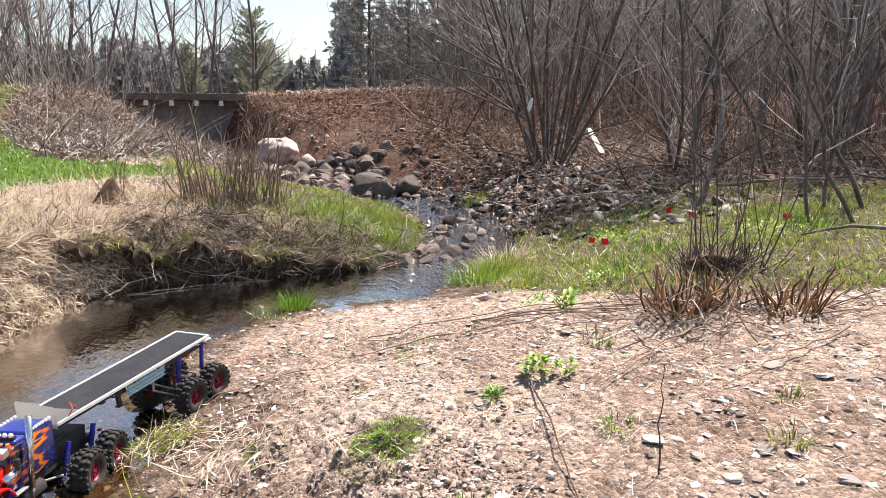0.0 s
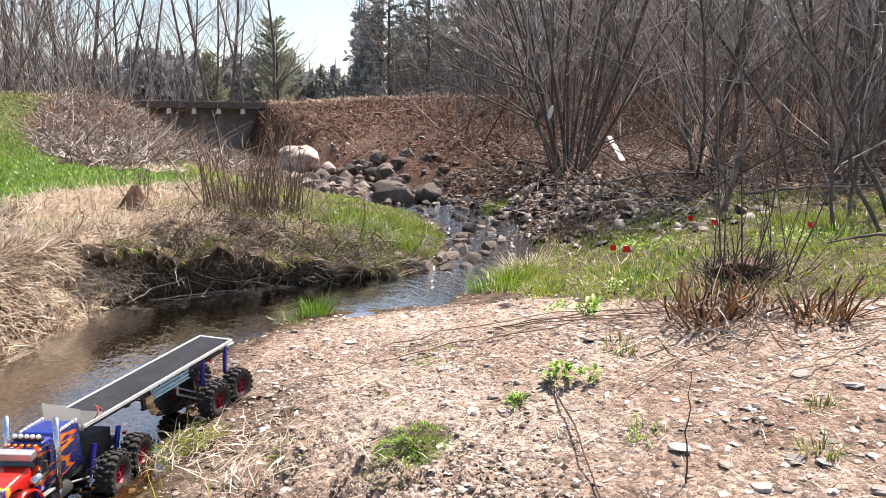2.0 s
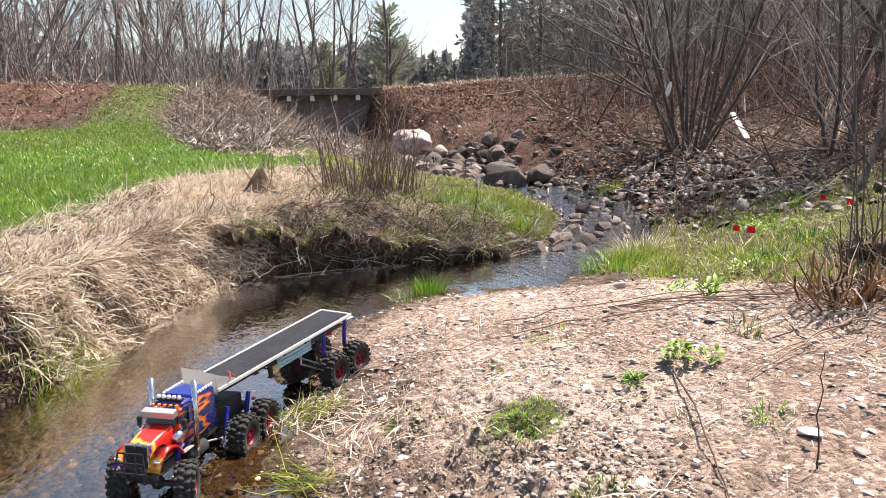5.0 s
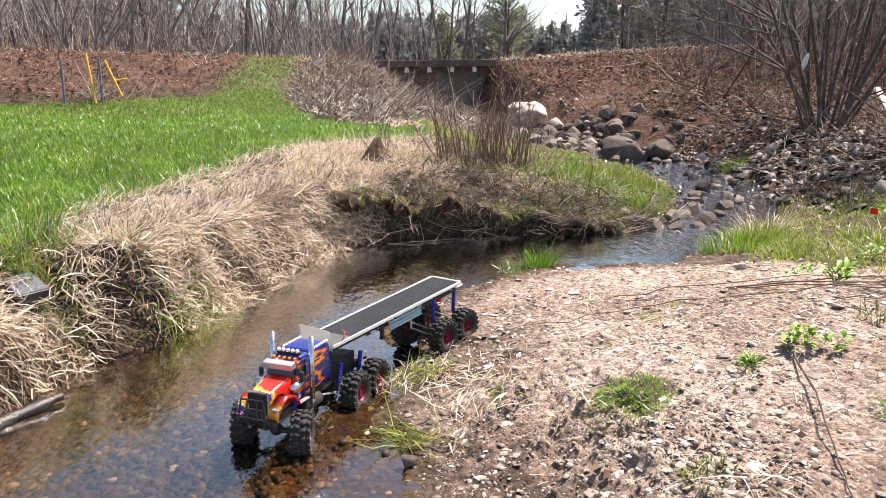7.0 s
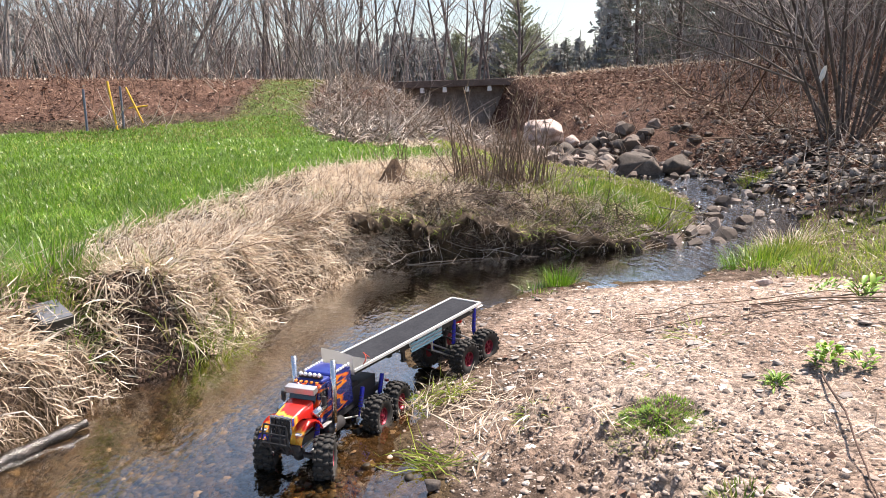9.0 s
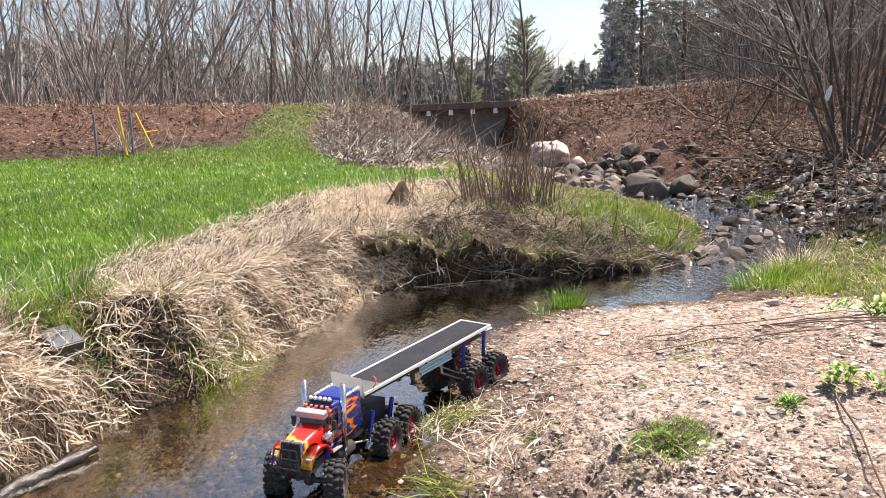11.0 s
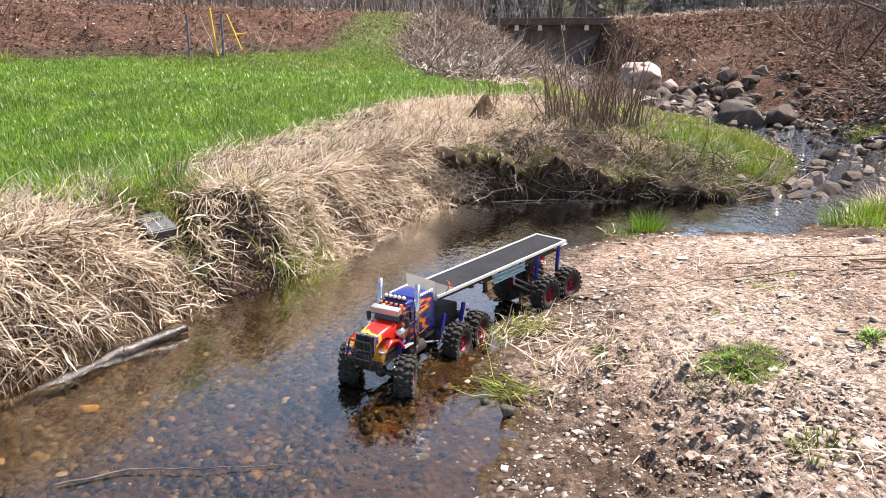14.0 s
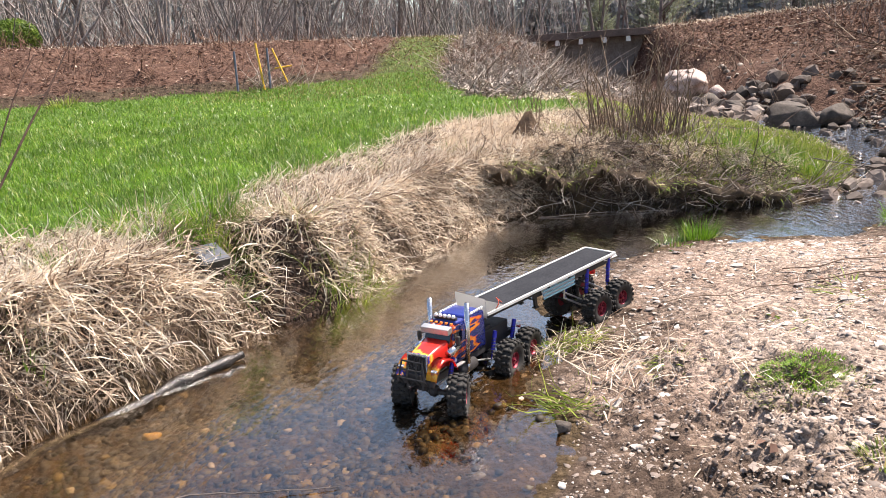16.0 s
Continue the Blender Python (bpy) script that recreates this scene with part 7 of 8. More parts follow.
brush("rock_pile_twigs", 300, (2.4, 5.8, 7.6, 11.4), lambda x, y, q, z: 0.8 * (~q["inside"]), 0.2, 0.7, 0.005, M_brush, "dead twigs among the stones", 811, 1.2)


lying_straw("slope_debris", 11000, (-0.6, 3.0, 7.2, 12.8), lambda x, y, q, z: q["left"] * (q["grass"] < 0.25) * (q["dl"] > 0.1), 0.08, 0.34, 0.012, M_palecane, "pale broken stalks and dead grass on the slope", 815, 1.5, 1.25)
DRY_LEAF = ([(0, 0, 0), (0.45, -0.32, 0.12), (1, 0, 0.05), (0.5, 0.3, 0.14)], [(0, 1, 2), (0, 2, 3)])


def litter(name, n, box_, keep, size, material, label, seed):
    x, y, z, q = spread(n, *box_, keep, seed)
    rl = np.random.RandomState(seed)
    k = len(x)
    s = rl.uniform(0.6, 1.3, k) * size
    me = scatter_mesh(name, [DRY_LEAF], np.stack([x, y, z + 0.01], -1), rl.uniform(0, 6.28, k), rl.normal(0, 0.5, k), rl.uniform(0, 6.28, k), np.stack([s, s, s * 1.2], -1), material)
    return stuff(name, me, label, "leaf litter")


litter("slope_leaves", 34000, (3.0, 12.0, 8.2, 15.0), lambda x, y, q, z: (~q["left"]) * (~q["inside"]) * smooth(0.02, 0.2, q["s"]), 0.05, M_litter, "brown fallen leaves on the road bank", 821)
litter("field_bank_leaves", 15000, (-9.0, 2.4, 7.6, 13.5), lambda x, y, q, z: q["left"] * smooth(0.01, 0.1, q["s"]) * (1 - 0.9 * q["grass"]), 0.045, M_litter, "brown fallen leaves on the slope behind the field", 822)
litter("wood_leaves", 16000, (4.5, 11.0, 3.0, 10.5), lambda x, y, q, z: (~q["left"]) * (~q["inside"]) * (1 - q["meadow"]), 0.06, M_litter, "brown fallen leaves under the trees", 823)
litter("shale_leaves", 3500, (3.9, 6.4, 4.6, 8.6), lambda x, y, q, z: (~q["left"]) * (~q["inside"]) * 0.6, 0.06, M_paleleaf, "bleached leaves caught among the shale", 829)
litter("pale_wood_leaves", 15000, (5.2, 12.0, 3.0, 10.5), lambda x, y, q, z: (~q["left"]) * (~q["inside"]) * (1 - q["meadow"]) * (0.3 + 0.7 * (waves(x, y, 0.7, 61) > -0.1)), 0.07, M_paleleaf, "bleached leaves on the floor of the woods", 826)
litter("thicket_leaves", 2600, (0.7, 2.1, 5.05, 6.2), lambda x, y, q, z: q["left"] * np.exp(-(((x - 1.35) / 0.4) ** 2 + ((y - 5.6) / 0.3) ** 2)), 0.05, M_litter, "brown dead leaves under the thicket", 825)
lying_straw("crest_straw", 9000, (2.6, 9.5, 9.5, 15.0), lambda x, y, q, z: (~q["left"]) * (~q["inside"]) * smooth(0.86, 0.97, q["s"]), 0.06, 0.18, 0.012, M_straw, "dry orange straw along the top of the road bank", 827, 1.4, 1.2)
litter("bar_leaves", 900, (0.6, 5.0, 1.0, 5.0), lambda x, y, q, z: (~q["left"]) * (~q["inside"]) * 0.5, 0.03, M_litter, "scattered dead leaves on the bar", 824)


# ---- shrubs of the near bank ----
CANES = {}


def cane_meshes(r, h, material):
    """Ten crooked canes of one thickness, to be shared."""
    key = (r, h, material.name)
    if key not in CANES:
        out = []
        for k in range(10):
            rb, tubes = random.Random(k * 7 + 1), Tubes()
            ln = h * rb.uniform(0.55, 1.1)
            pts, _r = limb(tubes, rb, (0, 0, -0.02), (rb.gauss(0, 0.15), rb.gauss(0, 0.15), 1), ln, r * rb.uniform(0.6, 1.2), r * 0.35, 4, 4, 0.2, 0.03)
            for _ in range(3):
                p, g = along(pts, rb.uniform(0.35, 0.95))
                limb(tubes, rb, p, side_way(rb, g, 0.6), ln * rb.uniform(0.15, 0.35), r * 0.45, r * 0.2, 2, 3, 0.2)
            out.append(tubes.mesh("cane", material))
        CANES[key] = out
    return CANES[key]


def cane_shrub(x, y, n, h, radius, r, material, label, seed, tilt=0.25, name="cane_shrub"):
    rb = random.Random(seed)
    z0 = height(x, y)
    root = thing(name, label, "shrub", "shrubs by the creek", m=pose(x, y, z0))
    meshes = cane_meshes(r, h, material)
    for _ in range(n):
        a, d = rb.uniform(0, 6.28), radius * math.sqrt(rb.random())
        px, py = 1.25 * d * math.cos(a), d * math.sin(a)
        t = tilt * rb.uniform(0, 1.8)
        m = pose(px, py, height(x + px, y + py) - z0) @ Matrix.Rotation(t, 4, Vector((-math.sin(a), math.cos(a), 0))) @ pose(0, 0, 0, 0, 0, rb.uniform(0, 360)) @ Matrix.Scale(rb.uniform(0.5, 1.15), 4)
        part_mesh("cane", rb.choice(meshes), None, root, m=m)
    return root


cane_shrub(1.16, 5.54, 48, 0.66, 0.2, 0.008, M_cane, "thicket of bare brown canes on the bank", 901, 0.17)
cane_shrub(1.46, 5.64, 44, 0.66, 0.17, 0.008, M_cane, "thicket of bare brown canes on the bank", 902, 0.15)
cane_shrub(0.85, 5.6, 7, 0.45, 0.2, 0.006, M_cane, "thin bare canes on the bank", 903, 0.4)
cane_shrub(1.75, 6.1, 9, 0.45, 0.2, 0.006, M_cane, "thicket of bare brown canes on the bank", 909, 0.4)
cane_shrub(0.5, 5.62, 7, 0.6, 0.06, 0.006, M_brush, "few bare canes rising from a stump", 904, 0.35)
cane_shrub(3.95, 5.15, 22, 0.75, 0.25, 0.005, M_brush, "thin bare canes beside the shale heap", 905, 0.3)
cane_shrub(4.25, 4.75, 14, 0.6, 0.2, 0.005, M_brush, "thin bare canes beside the shale heap", 906, 0.3)
cane_shrub(2.95, 2.55, 12, 1.7, 0.14, 0.0038, M_alder, "slim dark saplings by the old stump", 907, 0.08, "sapling_cluster")
cane_shrub(3.2, 2.5, 9, 1.5, 0.12, 0.0038, M_alder, "slim dark saplings by the old stump", 908, 0.1, "sapling_cluster")
brush("hanging_roots", 200, (0.7, 2.5, 4.6, 5.2), lambda x, y, q, z: q["left"] * (q["dl"] < 0.22) * (q["dl"] > 0.05), 0.15, 0.42, 0.0055, M_palecane, "crooked bleached roots hanging from the cut bank", 817, 2.2, 4)
brush("thicket_base", 400, (0.8, 1.9, 5.2, 6.0), lambda x, y, q, z: np.exp(-(((x - 1.32) / 0.26) ** 2 + ((y - 5.55) / 0.2) ** 2)), 0.1, 0.32, 0.0045, M_brush, "brown dead stalks packed at the foot of the thicket", 818, 0.6)
M_root = per_piece("dark_roots", [(0.0, (0.03, 0.02, 0.015)), (0.6, (0.11, 0.08, 0.062)), (1.0, (0.34, 0.28, 0.23))], 0.85, bump=0)


def tangle(name, n, radius, lo, hi, material, label, seed, out=0.6, sag=-0.5):
    """Crooked stems that start on the lip of turf, arch over it and hang towards the water."""
    rb, tubes = random.Random(seed), Tubes()
    for _ in range(n):
        p, away, top, far, drop = rb.choice(LIP)
        if p.x < 0.55 and rb.random() < 0.85:
            continue
        start = p + away * rb.uniform(0.0, 0.42) + Vector((rb.gauss(0, 0.03), 0, 0))
        start.z = height(start.x, start.y) + rb.uniform(0.0, 0.06)
        way = -away * rb.uniform(0.1, out) + Vector((rb.gauss(0, 0.6), 0, rb.uniform(-0.4, 0.6)))
        limb(tubes, rb, start, way, lo + (hi - lo) * rb.random() ** 2, radius * rb.uniform(0.4, 1.3), radius * 0.3, 7, 4, rb.uniform(0.3, 1.1), sag * rb.uniform(-0.3, 1.3))
    return stuff(name, tubes.mesh(name, material), label, "brush")


tangle("root_tangle", 900, 0.0036, 0.08, 0.5, M_root, "tangle of brown roots and stems over the cut bank", 821)
tangle("pale_stems", 120, 0.004, 0.1, 0.55, M_palecane, "bleached stems hanging over the cut bank", 822)
# tussock stump
bm = bmesh.new()
bmesh.ops.create_cone(bm, cap_ends=True, segments=20, radius1=0.125, radius2=0.014, depth=0.25)
bmesh.ops.subdivide_edges(bm, edges=bm.edges[:], cuts=2, use_grid_fill=True)
for q in bm.verts:
    q.co += q.co.normalized() * 0.025 * noise.noise(q.co * 22) + Vector((0, 0, 0.02 * noise.noise(q.co * 40)))
me = bpy.data.meshes.new("tussock_stump")
bm.to_mesh(me)
bm.free()
me.materials.append(M_stump)
st = new("tussock_stump", me)
st.matrix_world = pose(0.47, 5.5, height(0.47, 5.5) + 0.065) @ Matrix.Diagonal((1.45, 1.2, 0.95, 1))
tagged(st, "rotten brown stump wrapped in dead grass", "stump")


# the cut-back willow stool on the bar: thick orange-brown stubs, a root ball and fallen canes
def stub_stool(x, y, n, radius, h, seed, label):
    rb = random.Random(seed)
    root = thing("cut_stool", label, "shrub", "cut shrubs on the bar", m=pose(x, y, height(x, y)))
    for k in range(n):
        tubes = Tubes()
        a, d = rb.uniform(0, 6.28), radius * math.sqrt(rb.random())
        px, py = d * math.cos(a) * 1.4, d * math.sin(a)
        t = rb.uniform(0.0, 1.0) ** 2 * 1.9
        limb(tubes, rb, (px, py, height(x + px, y + py) - height(x, y) - 0.02), (math.cos(a) * t, math.sin(a) * t, 1), h * rb.uniform(0.2, 1.3), rb.uniform(0.0025, 0.0068), rb.uniform(0.002, 0.005), 3, 5, 0.45)
        part_mesh("stub", tubes.mesh("stub", M_stub), None, root)
    return root


M_stub = per_object("cut_willow", [(0.0, (0.06, 0.03, 0.017)), (0.45, (0.19, 0.095, 0.042)), (0.8, (0.42, 0.215, 0.08)), (1.0, (0.58, 0.42, 0.25))], 20.0, 0.8, 0.4, 0.004)
stub_stool(2.235, 2.06, 85, 0.105, 0.175, 911, "cut-back willow stool of orange-brown stubs")
stub_stool(2.56, 1.82, 50, 0.08, 0.165, 912, "cut-back willow stool of darker brown stubs")
stub_stool(2.46, 2.05, 24, 0.06, 0.15, 913, "small cut-back willow stool of brown stubs")
brush("stool_canes", 300, (1.95, 3.0, 1.6, 2.45), lambda x, y, q, z: np.exp(-(((x - 2.4) / 0.35) ** 2 + ((y - 1.98) / 0.2) ** 2)), 0.12, 0.4, 0.0036, M_brush, "thin dead canes round the cut stool", 914, 2.2)
lying_straw("stool_litter", 1500, (1.6, 3.1, 1.55, 2.5), lambda x, y, q, z: np.exp(-(((x - 2.35) / 0.4) ** 2 + ((y - 1.97) / 0.22) ** 2)), 0.06, 0.26, 0.006, M_palecane, "broken pale twigs strewn round the cut stools", 916, 1.6, 1.35)
stone("root_mass", 957, 3.05, 2.64, (0.4, 0.27, 0.12), M_stump, "dark rotten root mass of an old shrub", "stump", sink=0.15)
brush("root_ball", 2000, (2.65, 3.5, 2.35, 2.95), lambda x, y, q, z: np.exp(-(((x - 3.05) / 0.17) ** 2 + ((y - 2.63) / 0.13) ** 2)), 0.12, 0.26, 0.0042, M_root, "dark matted root ball of an old shrub", 915, 1.3)


def stick(pts, r, label, material=None, seed=1, name="stick", crook=0.02):
    rb = random.Random(seed)
    tubes = Tubes()
    pts = [Vector(p) for p in pts]
    fine = []
    for a, b in zip(pts, pts[1:]):
        for k in range(5):
            fine.append(a.lerp(b, k / 5) + Vector((rb.gauss(0, crook), rb.gauss(0, crook), abs(rb.gauss(0, crook * 0.4)))) * (b - a).length)
    fine.append(pts[-1])
    n = len(fine)
    tubes.add(fine, [r * (1 - 0.6 * k / (n - 1)) for k in range(n)], 6)
    ob = new(name, tubes.mesh(name, material or M_brush))
    return tagged(ob, label, "stick", "fallen sticks")


def lay(x0, y0, x1, y1, up=0.012, mid=0.0):
    """Three points over the ground from one plan point to another."""
    xm, ym = (x0 + x1) / 2, (y0 + y1) / 2
    return [(x0, y0, height(x0, y0) + up), (xm, ym, height(xm, ym) + up + mid), (x1, y1, height(x1, y1) + up)]


stick([(1.37, 1.87, height(1.37, 1.87) + 0.01), (1.25, 1.61, height(1.25, 1.61) + 0.03), (1.125, 1.358, height(1.125, 1.358) + 0.012), (1.06, 1.22, height(1.06, 1.22) + 0.008)], 0.0034, "long dark twig lying on the gravel", M_darktwig, 1, crook=0.008)
stick([(1.29, 1.24, height(1.29, 1.24) - 0.02), (1.32, 1.27, 0.34), (1.36, 1.31, 0.47)], 0.0026, "thin bare twig standing in the gravel", M_darktwig, 2)
for k, (a, b, c, d, r) in enumerate([(2.2, 1.95, 1.46, 1.65, 0.009), (2.25, 1.9, 1.5, 1.72, 0.007), (2.46, 1.54, 1.72, 1.43, 0.008), (1.55, 2.6, 2.2, 2.05, 0.008), (1.62, 2.5, 2.25, 2.0, 0.007), (1.5, 2.45, 2.15, 2.1, 0.006), (1.7, 2.62, 2.3, 2.1, 0.007), (1.45, 2.5, 0.62, 2.72, 0.006), (0.62, 2.72, 0.52, 2.68, 0.005),
                                    (1.2, 2.75, 2.3, 2.35, 0.006), (1.9, 2.4, 2.5, 1.85, 0.007), (2.0, 2.3, 2.8, 1.7, 0.006), (0.34, 1.86, 0.5, 2.08, 0.008), (2.6, 1.75, 3.1, 1.5, 0.007), (2.2, 2.2, 2.9, 1.95, 0.006), (1.75, 2.2, 2.3, 1.85, 0.005), (2.3, 1.85, 1.85, 1.7, 0.006), (0.72, 1.95, 0.6, 1.75, 0.005)]):
    stick(lay(a, b, c, d, 0.008, 0.014), r * 0.5, "dry brown stick lying on the gravel bar", M_brush, 20 + k, crook=0.03)
for k, (a, b, c, d, r) in enumerate([(5.2, 6.7, 7.2, 6.0, 0.018), (4.4, 5.0, 5.3, 5.3, 0.012), (6.0, 5.2, 7.6, 4.4, 0.02), (4.6, 2.6, 4.1, 2.9, 0.015)]):
    stick(lay(a, b, c, d, 0.03, 0.04), r, "grey fallen branch in the meadow", M_bark, 60 + k)
stick([(-0.853, 1.563, 0.002), (-0.704, 1.621, 0.008), (-0.54, 1.621, 0.01), (-0.34, 1.64, 0.004)], 0.0028, "crooked twig floating at the shore", M_alder, 71)
stick([(0.45, 4.72, 0.0), (0.9, 4.74, 0.006), (1.35, 4.72, 0.0)], 0.0035, "bleached stick at the foot of the bank", M_bark, 72)
stick([(2.3, 4.95, 0.25), (2.55, 4.8, 0.2), (2.7, 4.72, 0.04)], 0.0045, "bleached root hanging over the bank", M_bark, 73)
# sapling that leans into view beside the field
tw = Tubes()
foot = Vector((-1.4, 1.72, height(-1.4, 1.72) - 0.03))
main_ = [foot, Vector((-1.31, 1.83, 0.56)), Vector((-1.208, 1.984, 0.826)), Vector((-1.183, 2.046, 0.909)), Vector((-1.149, 2.112, 1.0)), Vector((-1.121, 2.174, 1.091)), Vector((-1.087, 2.236, 1.189))]
side_ = [main_[1], Vector((-1.245, 1.935, 0.78)), Vector((-1.221, 1.976, 0.89)), Vector((-1.197, 2.014, 0.976)), Vector((-1.18, 2.048, 1.034)), Vector((-1.155, 2.086, 1.097))]
tw.add(main_, [0.0042, 0.0038, 0.0032, 0.0028, 0.0022, 0.0018, 0.0012], 6)
tw.add(side_, [0.003, 0.0026, 0.0022, 0.0018, 0.0014, 0.001], 6)
tagged(new("twig", tw.mesh("twig", M_darktwig)), "slim bare twig growing from the bank", "twig")

# half-sunk log along the left shore
tubes = Tubes()
rb = random.Random(41)
pts = [Vector((-1.42 + 0.56 * k / 30 + 0.012 * math.sin(k * 0.5) + rb.gauss(0, 0.003), 1.74 + 0.78 * k / 30 + rb.gauss(0, 0.003), -0.045 + 0.063 * (k / 30) ** 1.1)) for k in range(31)]
tubes.add(pts, [0.021 * (1.05 + 0.16 * math.sin(k * 0.9) + rb.uniform(-0.12, 0.15)) if k < 29 else 0.014 for k in range(31)], 14)
tagged(new("log", tubes.mesh("log", M_log)), "wet dark log half sunk along the bank", "log")
stone("pebble", 951, -0.98, 2.02, (0.085, 0.05, 0.03), paint("ochre_stone", (0.5, 0.3, 0.06), 0.6), "ochre yellow stone on the creek bed", "stone", sink=-0.2, yaw=20)
stone("stone", 952, 0.24, 1.87, (0.07, 0.04, 0.05), M_darkrock, "dark wet stone at the shore", "stone", sink=0.1)
stone("stone", 953, 2.1, 3.3, (0.1, 0.08, 0.06), M_boulder, "pale stone at the edge of the grass", "stone", sink=0.3)
stone("stone", 954, 3.65, 4.15, (0.12, 0.1, 0.07), M_boulder, "pale stone in the meadow", "stone", sink=0.3)

# ---- small made things ----
def marker_flag(x, y, h, w, yaw, z=None):
    root = thing("marker_flag", "small dark red marker flag on a thin wire", "flag", "marker flags along the course", m=pose(x, y, height(x, y) if z is None else z, 0, 0, yaw))
    bm = bmesh.new()
    rod(bm, (0, 0, -0.03), (0, 0, h), 0.0015, 6)
    part("wire", bm, M_wire, root)
    bm = bmesh.new()
    n = 5
    vs = [[bm.verts.new((w * k / n, 0.004 * math.sin(k * 1.3), h - 0.002 - 0.8 * w * j / 2 - 0.003 * k / n)) for k in range(n + 1)] for j in range(3)]
    for j in range(2):
        for k in range(n):
            bm.faces.new((vs[j][k], vs[j][k + 1], vs[j + 1][k + 1], vs[j + 1][k]))
    bmesh.ops.solidify(bm, geom=bm.faces[:], thickness=0.001)
    part("cloth", bm, M_flag, root)


marker_flag(0.375, 3.2, 0.112, 0.05, 20)
marker_flag(0.5, 3.11, 0.108, 0.05, 25)
marker_flag(3.343, 3.967, 0.13, 0.045, -20)
marker_flag(3.363, 3.857, 0.12, 0.055, -10)
marker_flag(4.575, 4.475, 0.11, 0.05, -15)
marker_flag(4.575, 4.225, 0.085, 0.06, -15)
marker_flag(4.715, 3.485, 0.065, 0.06, -40)

# solar lamp on the bank: a tilted box with a dark panel on a short stake
lamp = thing("solar_lamp", "black solar garden lamp tilted on the straw bank", "garden lamp", m=pose(-1.03, 2.82, height(-1.03, 2.82) - 0.012, 0, 0, 50))
tilt_m = Matrix.Translation((0, 0, 0.07)) @ Matrix.Rotation(radians(27), 4, "X")
bm = bmesh.new()
box(bm, (0.12, 0.12, 0.045), bevel=0.005)
part("housing", bm, M_black, lamp, m=tilt_m)
bm = bmesh.new()
box(bm, (0.108, 0.108, 0.003), (0, 0, 0.024), bevel=0.001)
pan = part("panel", bm, M_panel, lamp, "dark glossy solar panel", m=tilt_m)
bm = bmesh.new()
box(bm, (0.002, 0.104, 0.001), (0, 0, 0.026))
part("divider", bm, M_satin, pan)
bm = bmesh.new()
rod(bm, (0, 0, -0.08), (0, 0.0, 0.055), 0.008, 10, 0.01)
part("stake", bm, M_black, lamp)

# leaning plank and a scrap of white plastic in the willow
plank = thing("plank", "weathered white plank leaning among the shrubs", "plank")
bm = bmesh.new()
box(bm, (0.075, 0.02, 0.56), (0, 0, 0.26), bevel=0.003)
part("board", bm, M_plank, plank)
low, top = Vector((6.63, 7.68, height(6.63, 7.68) + 0.05)), Vector((6.75, 8.12, height(6.75, 8.12) + 0.3))
lean_axis = (top - low).normalized()
across = lean_axis.cross(Vector((0, 0, 1))).normalized()
turn = Matrix((across, lean_axis.cross(across), lean_axis)).transposed().to_4x4()
plank.matrix_world = Matrix.Translation(low) @ turn
bag = rock_mesh("plastic_bag", 955, (0.12, 0.05, 0.2), 2.5, 0.4)
bag.materials.append(M_white)
bg = new("plastic_bag", bag)
bg.matrix_world = pose(5.33, 7.5, 1.22, 5, 12, 30)
tagged(bg, "scrap of white plastic caught in the willow", "plastic scrap")

# timber footbridge in the gap of the bank
bridge = thing("footbridge", "low dark timber bridge over the creek's gap", "bridge", m=pose(2.2, 14.6, 0, 0, 0, -6))
bm = bmesh.new()
box(bm, (4.2, 1.6, 0.13), (-0.2, 0.7, 1.405), bevel=0.01)
part("deck", bm, M_timber, bridge)
bm = bmesh.new()
box(bm, (2.9, 0.12, 1.1), (0, 0.25, 0.79), bevel=0.01)
part("retaining_wall", bm, M_greytimber, bridge, "grey weathered timber wall under the deck")
for k in range(6):
    bm = bmesh.new()
    box(bm, (0.09, 0.05, 0.1), (-1.26 + 0.44 * k, -0.06, 1.29), bevel=0.006, taper=(0.75, 1))
    part("joist_end", bm, M_white, bridge, "white painted joist end")
for s in (-1, 1):
    bm = bmesh.new()
    box(bm, (0.35, 1.5, 1.3), (s * 1.55, 0.75, 0.75), bevel=0.03)
    part("abutment", bm, M_timber, bridge)

# yellow poles and posts at the foot of the slope behind the field
def pole(name, a, b, r, material, label):
    bm = bmesh.new()
    rod(bm, a, b, r, 10)
    me = bpy.data.meshes.new(name)
    bm.to_mesh(me)
    bm.free()
    me.materials.append(material)
    return tagged(new(name, me), label, "pole", "poles at the foot of the slope")


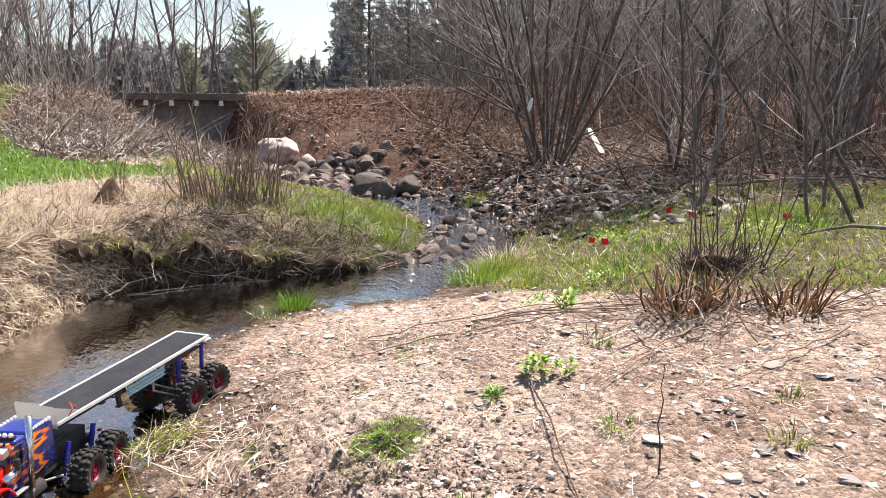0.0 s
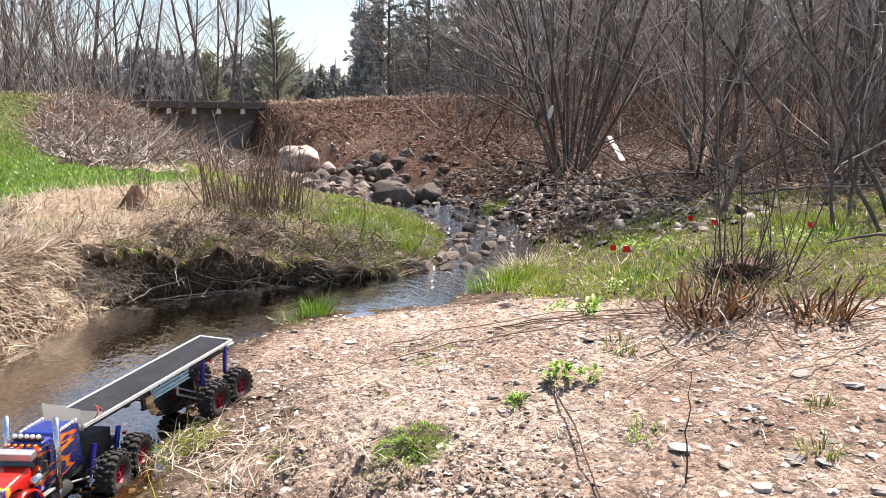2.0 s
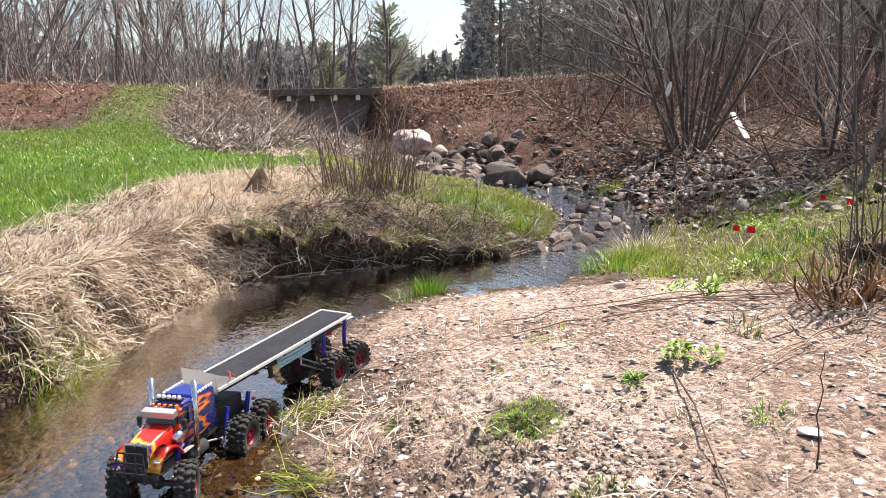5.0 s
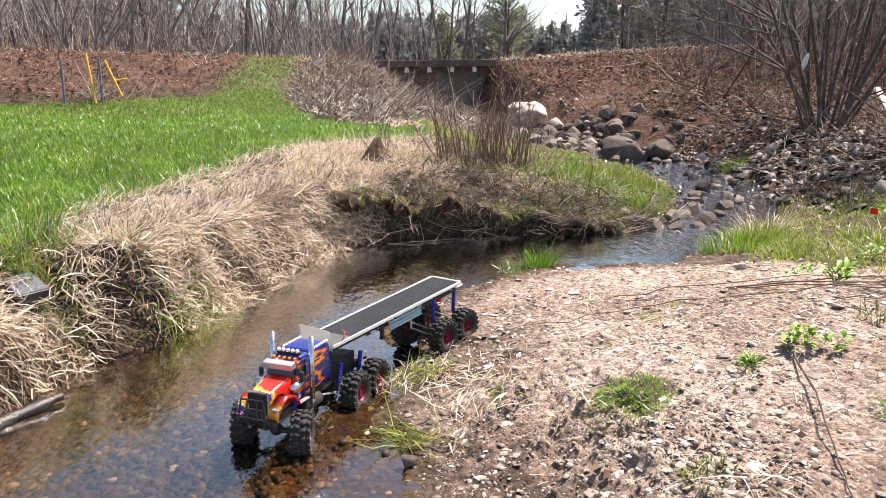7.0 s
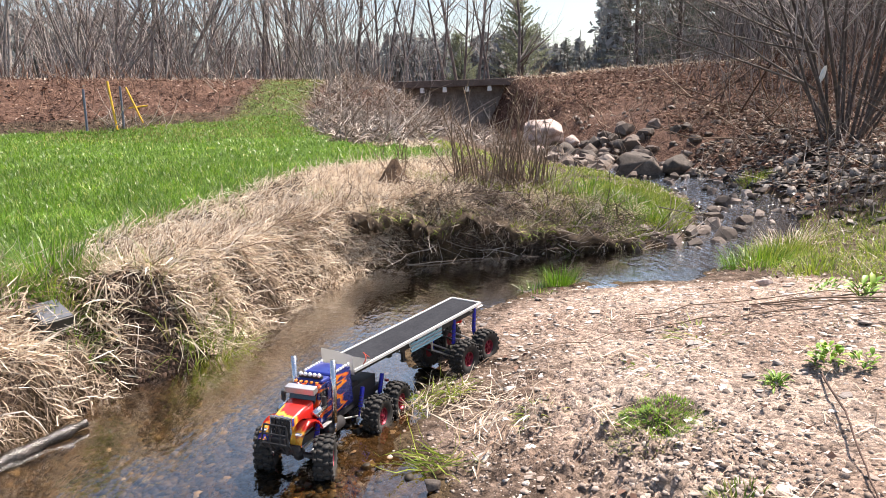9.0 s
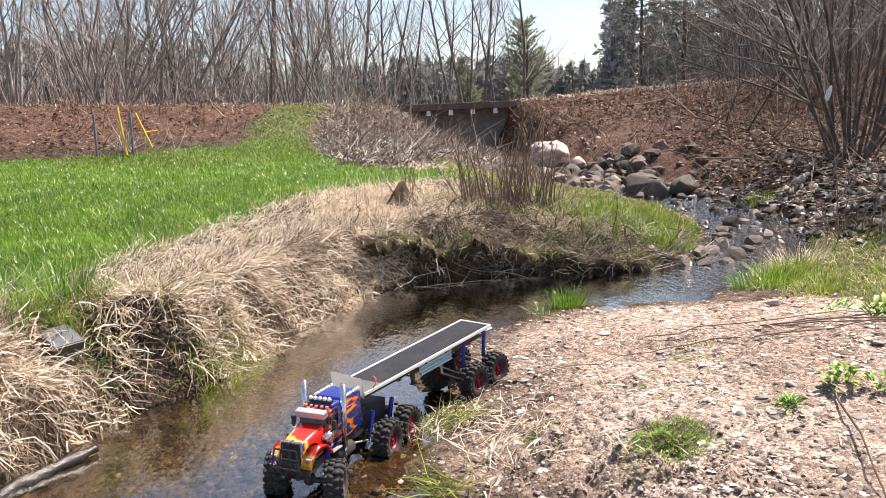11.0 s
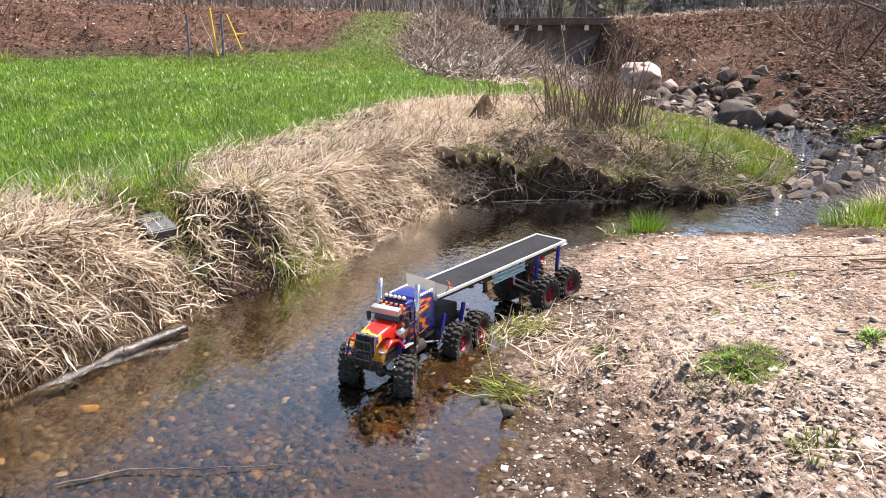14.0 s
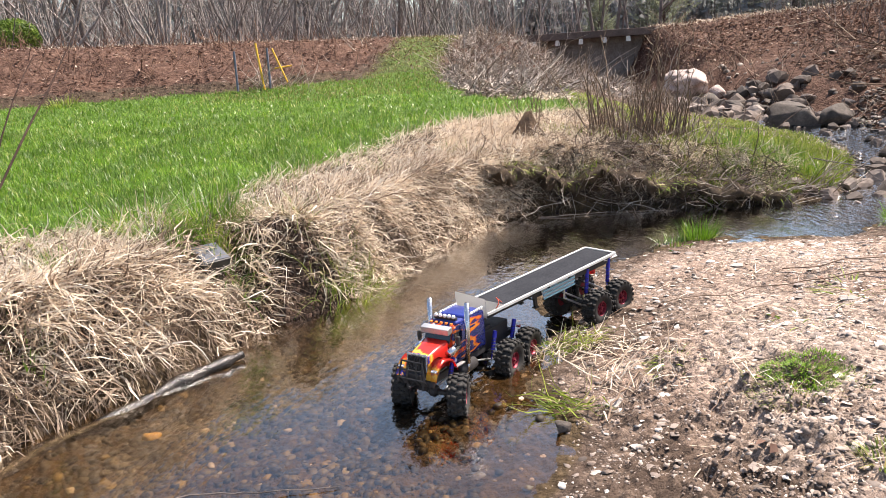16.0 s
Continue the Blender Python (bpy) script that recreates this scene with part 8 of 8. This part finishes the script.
pole("pole", (-2.36, 8.85, 0.86), (-2.44, 8.97, 1.4), 0.012, M_yellow, "yellow plastic pole standing upright")
pole("pole", (-2.1, 8.95, 0.93), (-2.27, 9.05, 1.33), 0.011, M_yellow, "yellow plastic pole leaning over")
pole("pole", (-2.25, 8.98, 1.1), (-2.05, 9.04, 1.12), 0.009, M_yellow, "short yellow plastic pole lying across")
pole("post", (-2.3, 8.9, 0.86), (-2.3, 8.93, 1.34), 0.013, M_greyblue, "thin weathered blue-grey post")
pole("post", (-2.68, 8.85, 0.86), (-2.68, 8.88, 1.32), 0.013, M_greyblue, "thin weathered blue-grey post")

brush("pole_brush", 190, (-2.85, -1.75, 8.75, 9.35), lambda x, y, q, z: np.exp(-(((x + 2.35) / 0.3) ** 2 + ((y - 9.05) / 0.2) ** 2)), 0.15, 0.5, 0.0055, M_palecane, "small heap of grey dead twigs round the poles", 828, 1.1)
tuft(4.36, 7.12, 220, 0.06, 0.17, M_spit, "green grass clump beside the riffle", 761, 0.16, 0.006, 0.5)
tuft(-4.55, 8.35, 160, 0.05, 0.16, M_spit, "yellow-green grass clump at the edge of the field", 760, 0.18, 0.007, 0.5)

# clipped hedge ball far off beside the drive
hv, hf = [], []
rh = random.Random(66)
for k in range(5200):
    d = Vector((rh.gauss(0, 1), rh.gauss(0, 1), rh.gauss(0, 1))).normalized()
    p = Vector((d.x * 0.55, d.y * 0.5, d.z * 0.42)) * rh.uniform(0.78, 1.06)
    e = Vector((rh.gauss(0, 1), rh.gauss(0, 1), rh.gauss(0, 1))).normalized() * 0.03
    g = e.cross(d).normalized() * 0.018
    n0 = len(hv)
    hv += [tuple(p - e), tuple(p + g), tuple(p + e), tuple(p - g)]
    hf.append((n0, n0 + 1, n0 + 2, n0 + 3))
hedge = new("hedge_shrub", raw_mesh("hedge_shrub", hv, hf, M_hedge))
hedge.matrix_world = pose(-8.2, 13.8, height(-8.2, 13.8) + 0.28) @ Matrix.Scale(0.8, 4)
tagged(hedge, "round clipped evergreen shrub", "shrub")
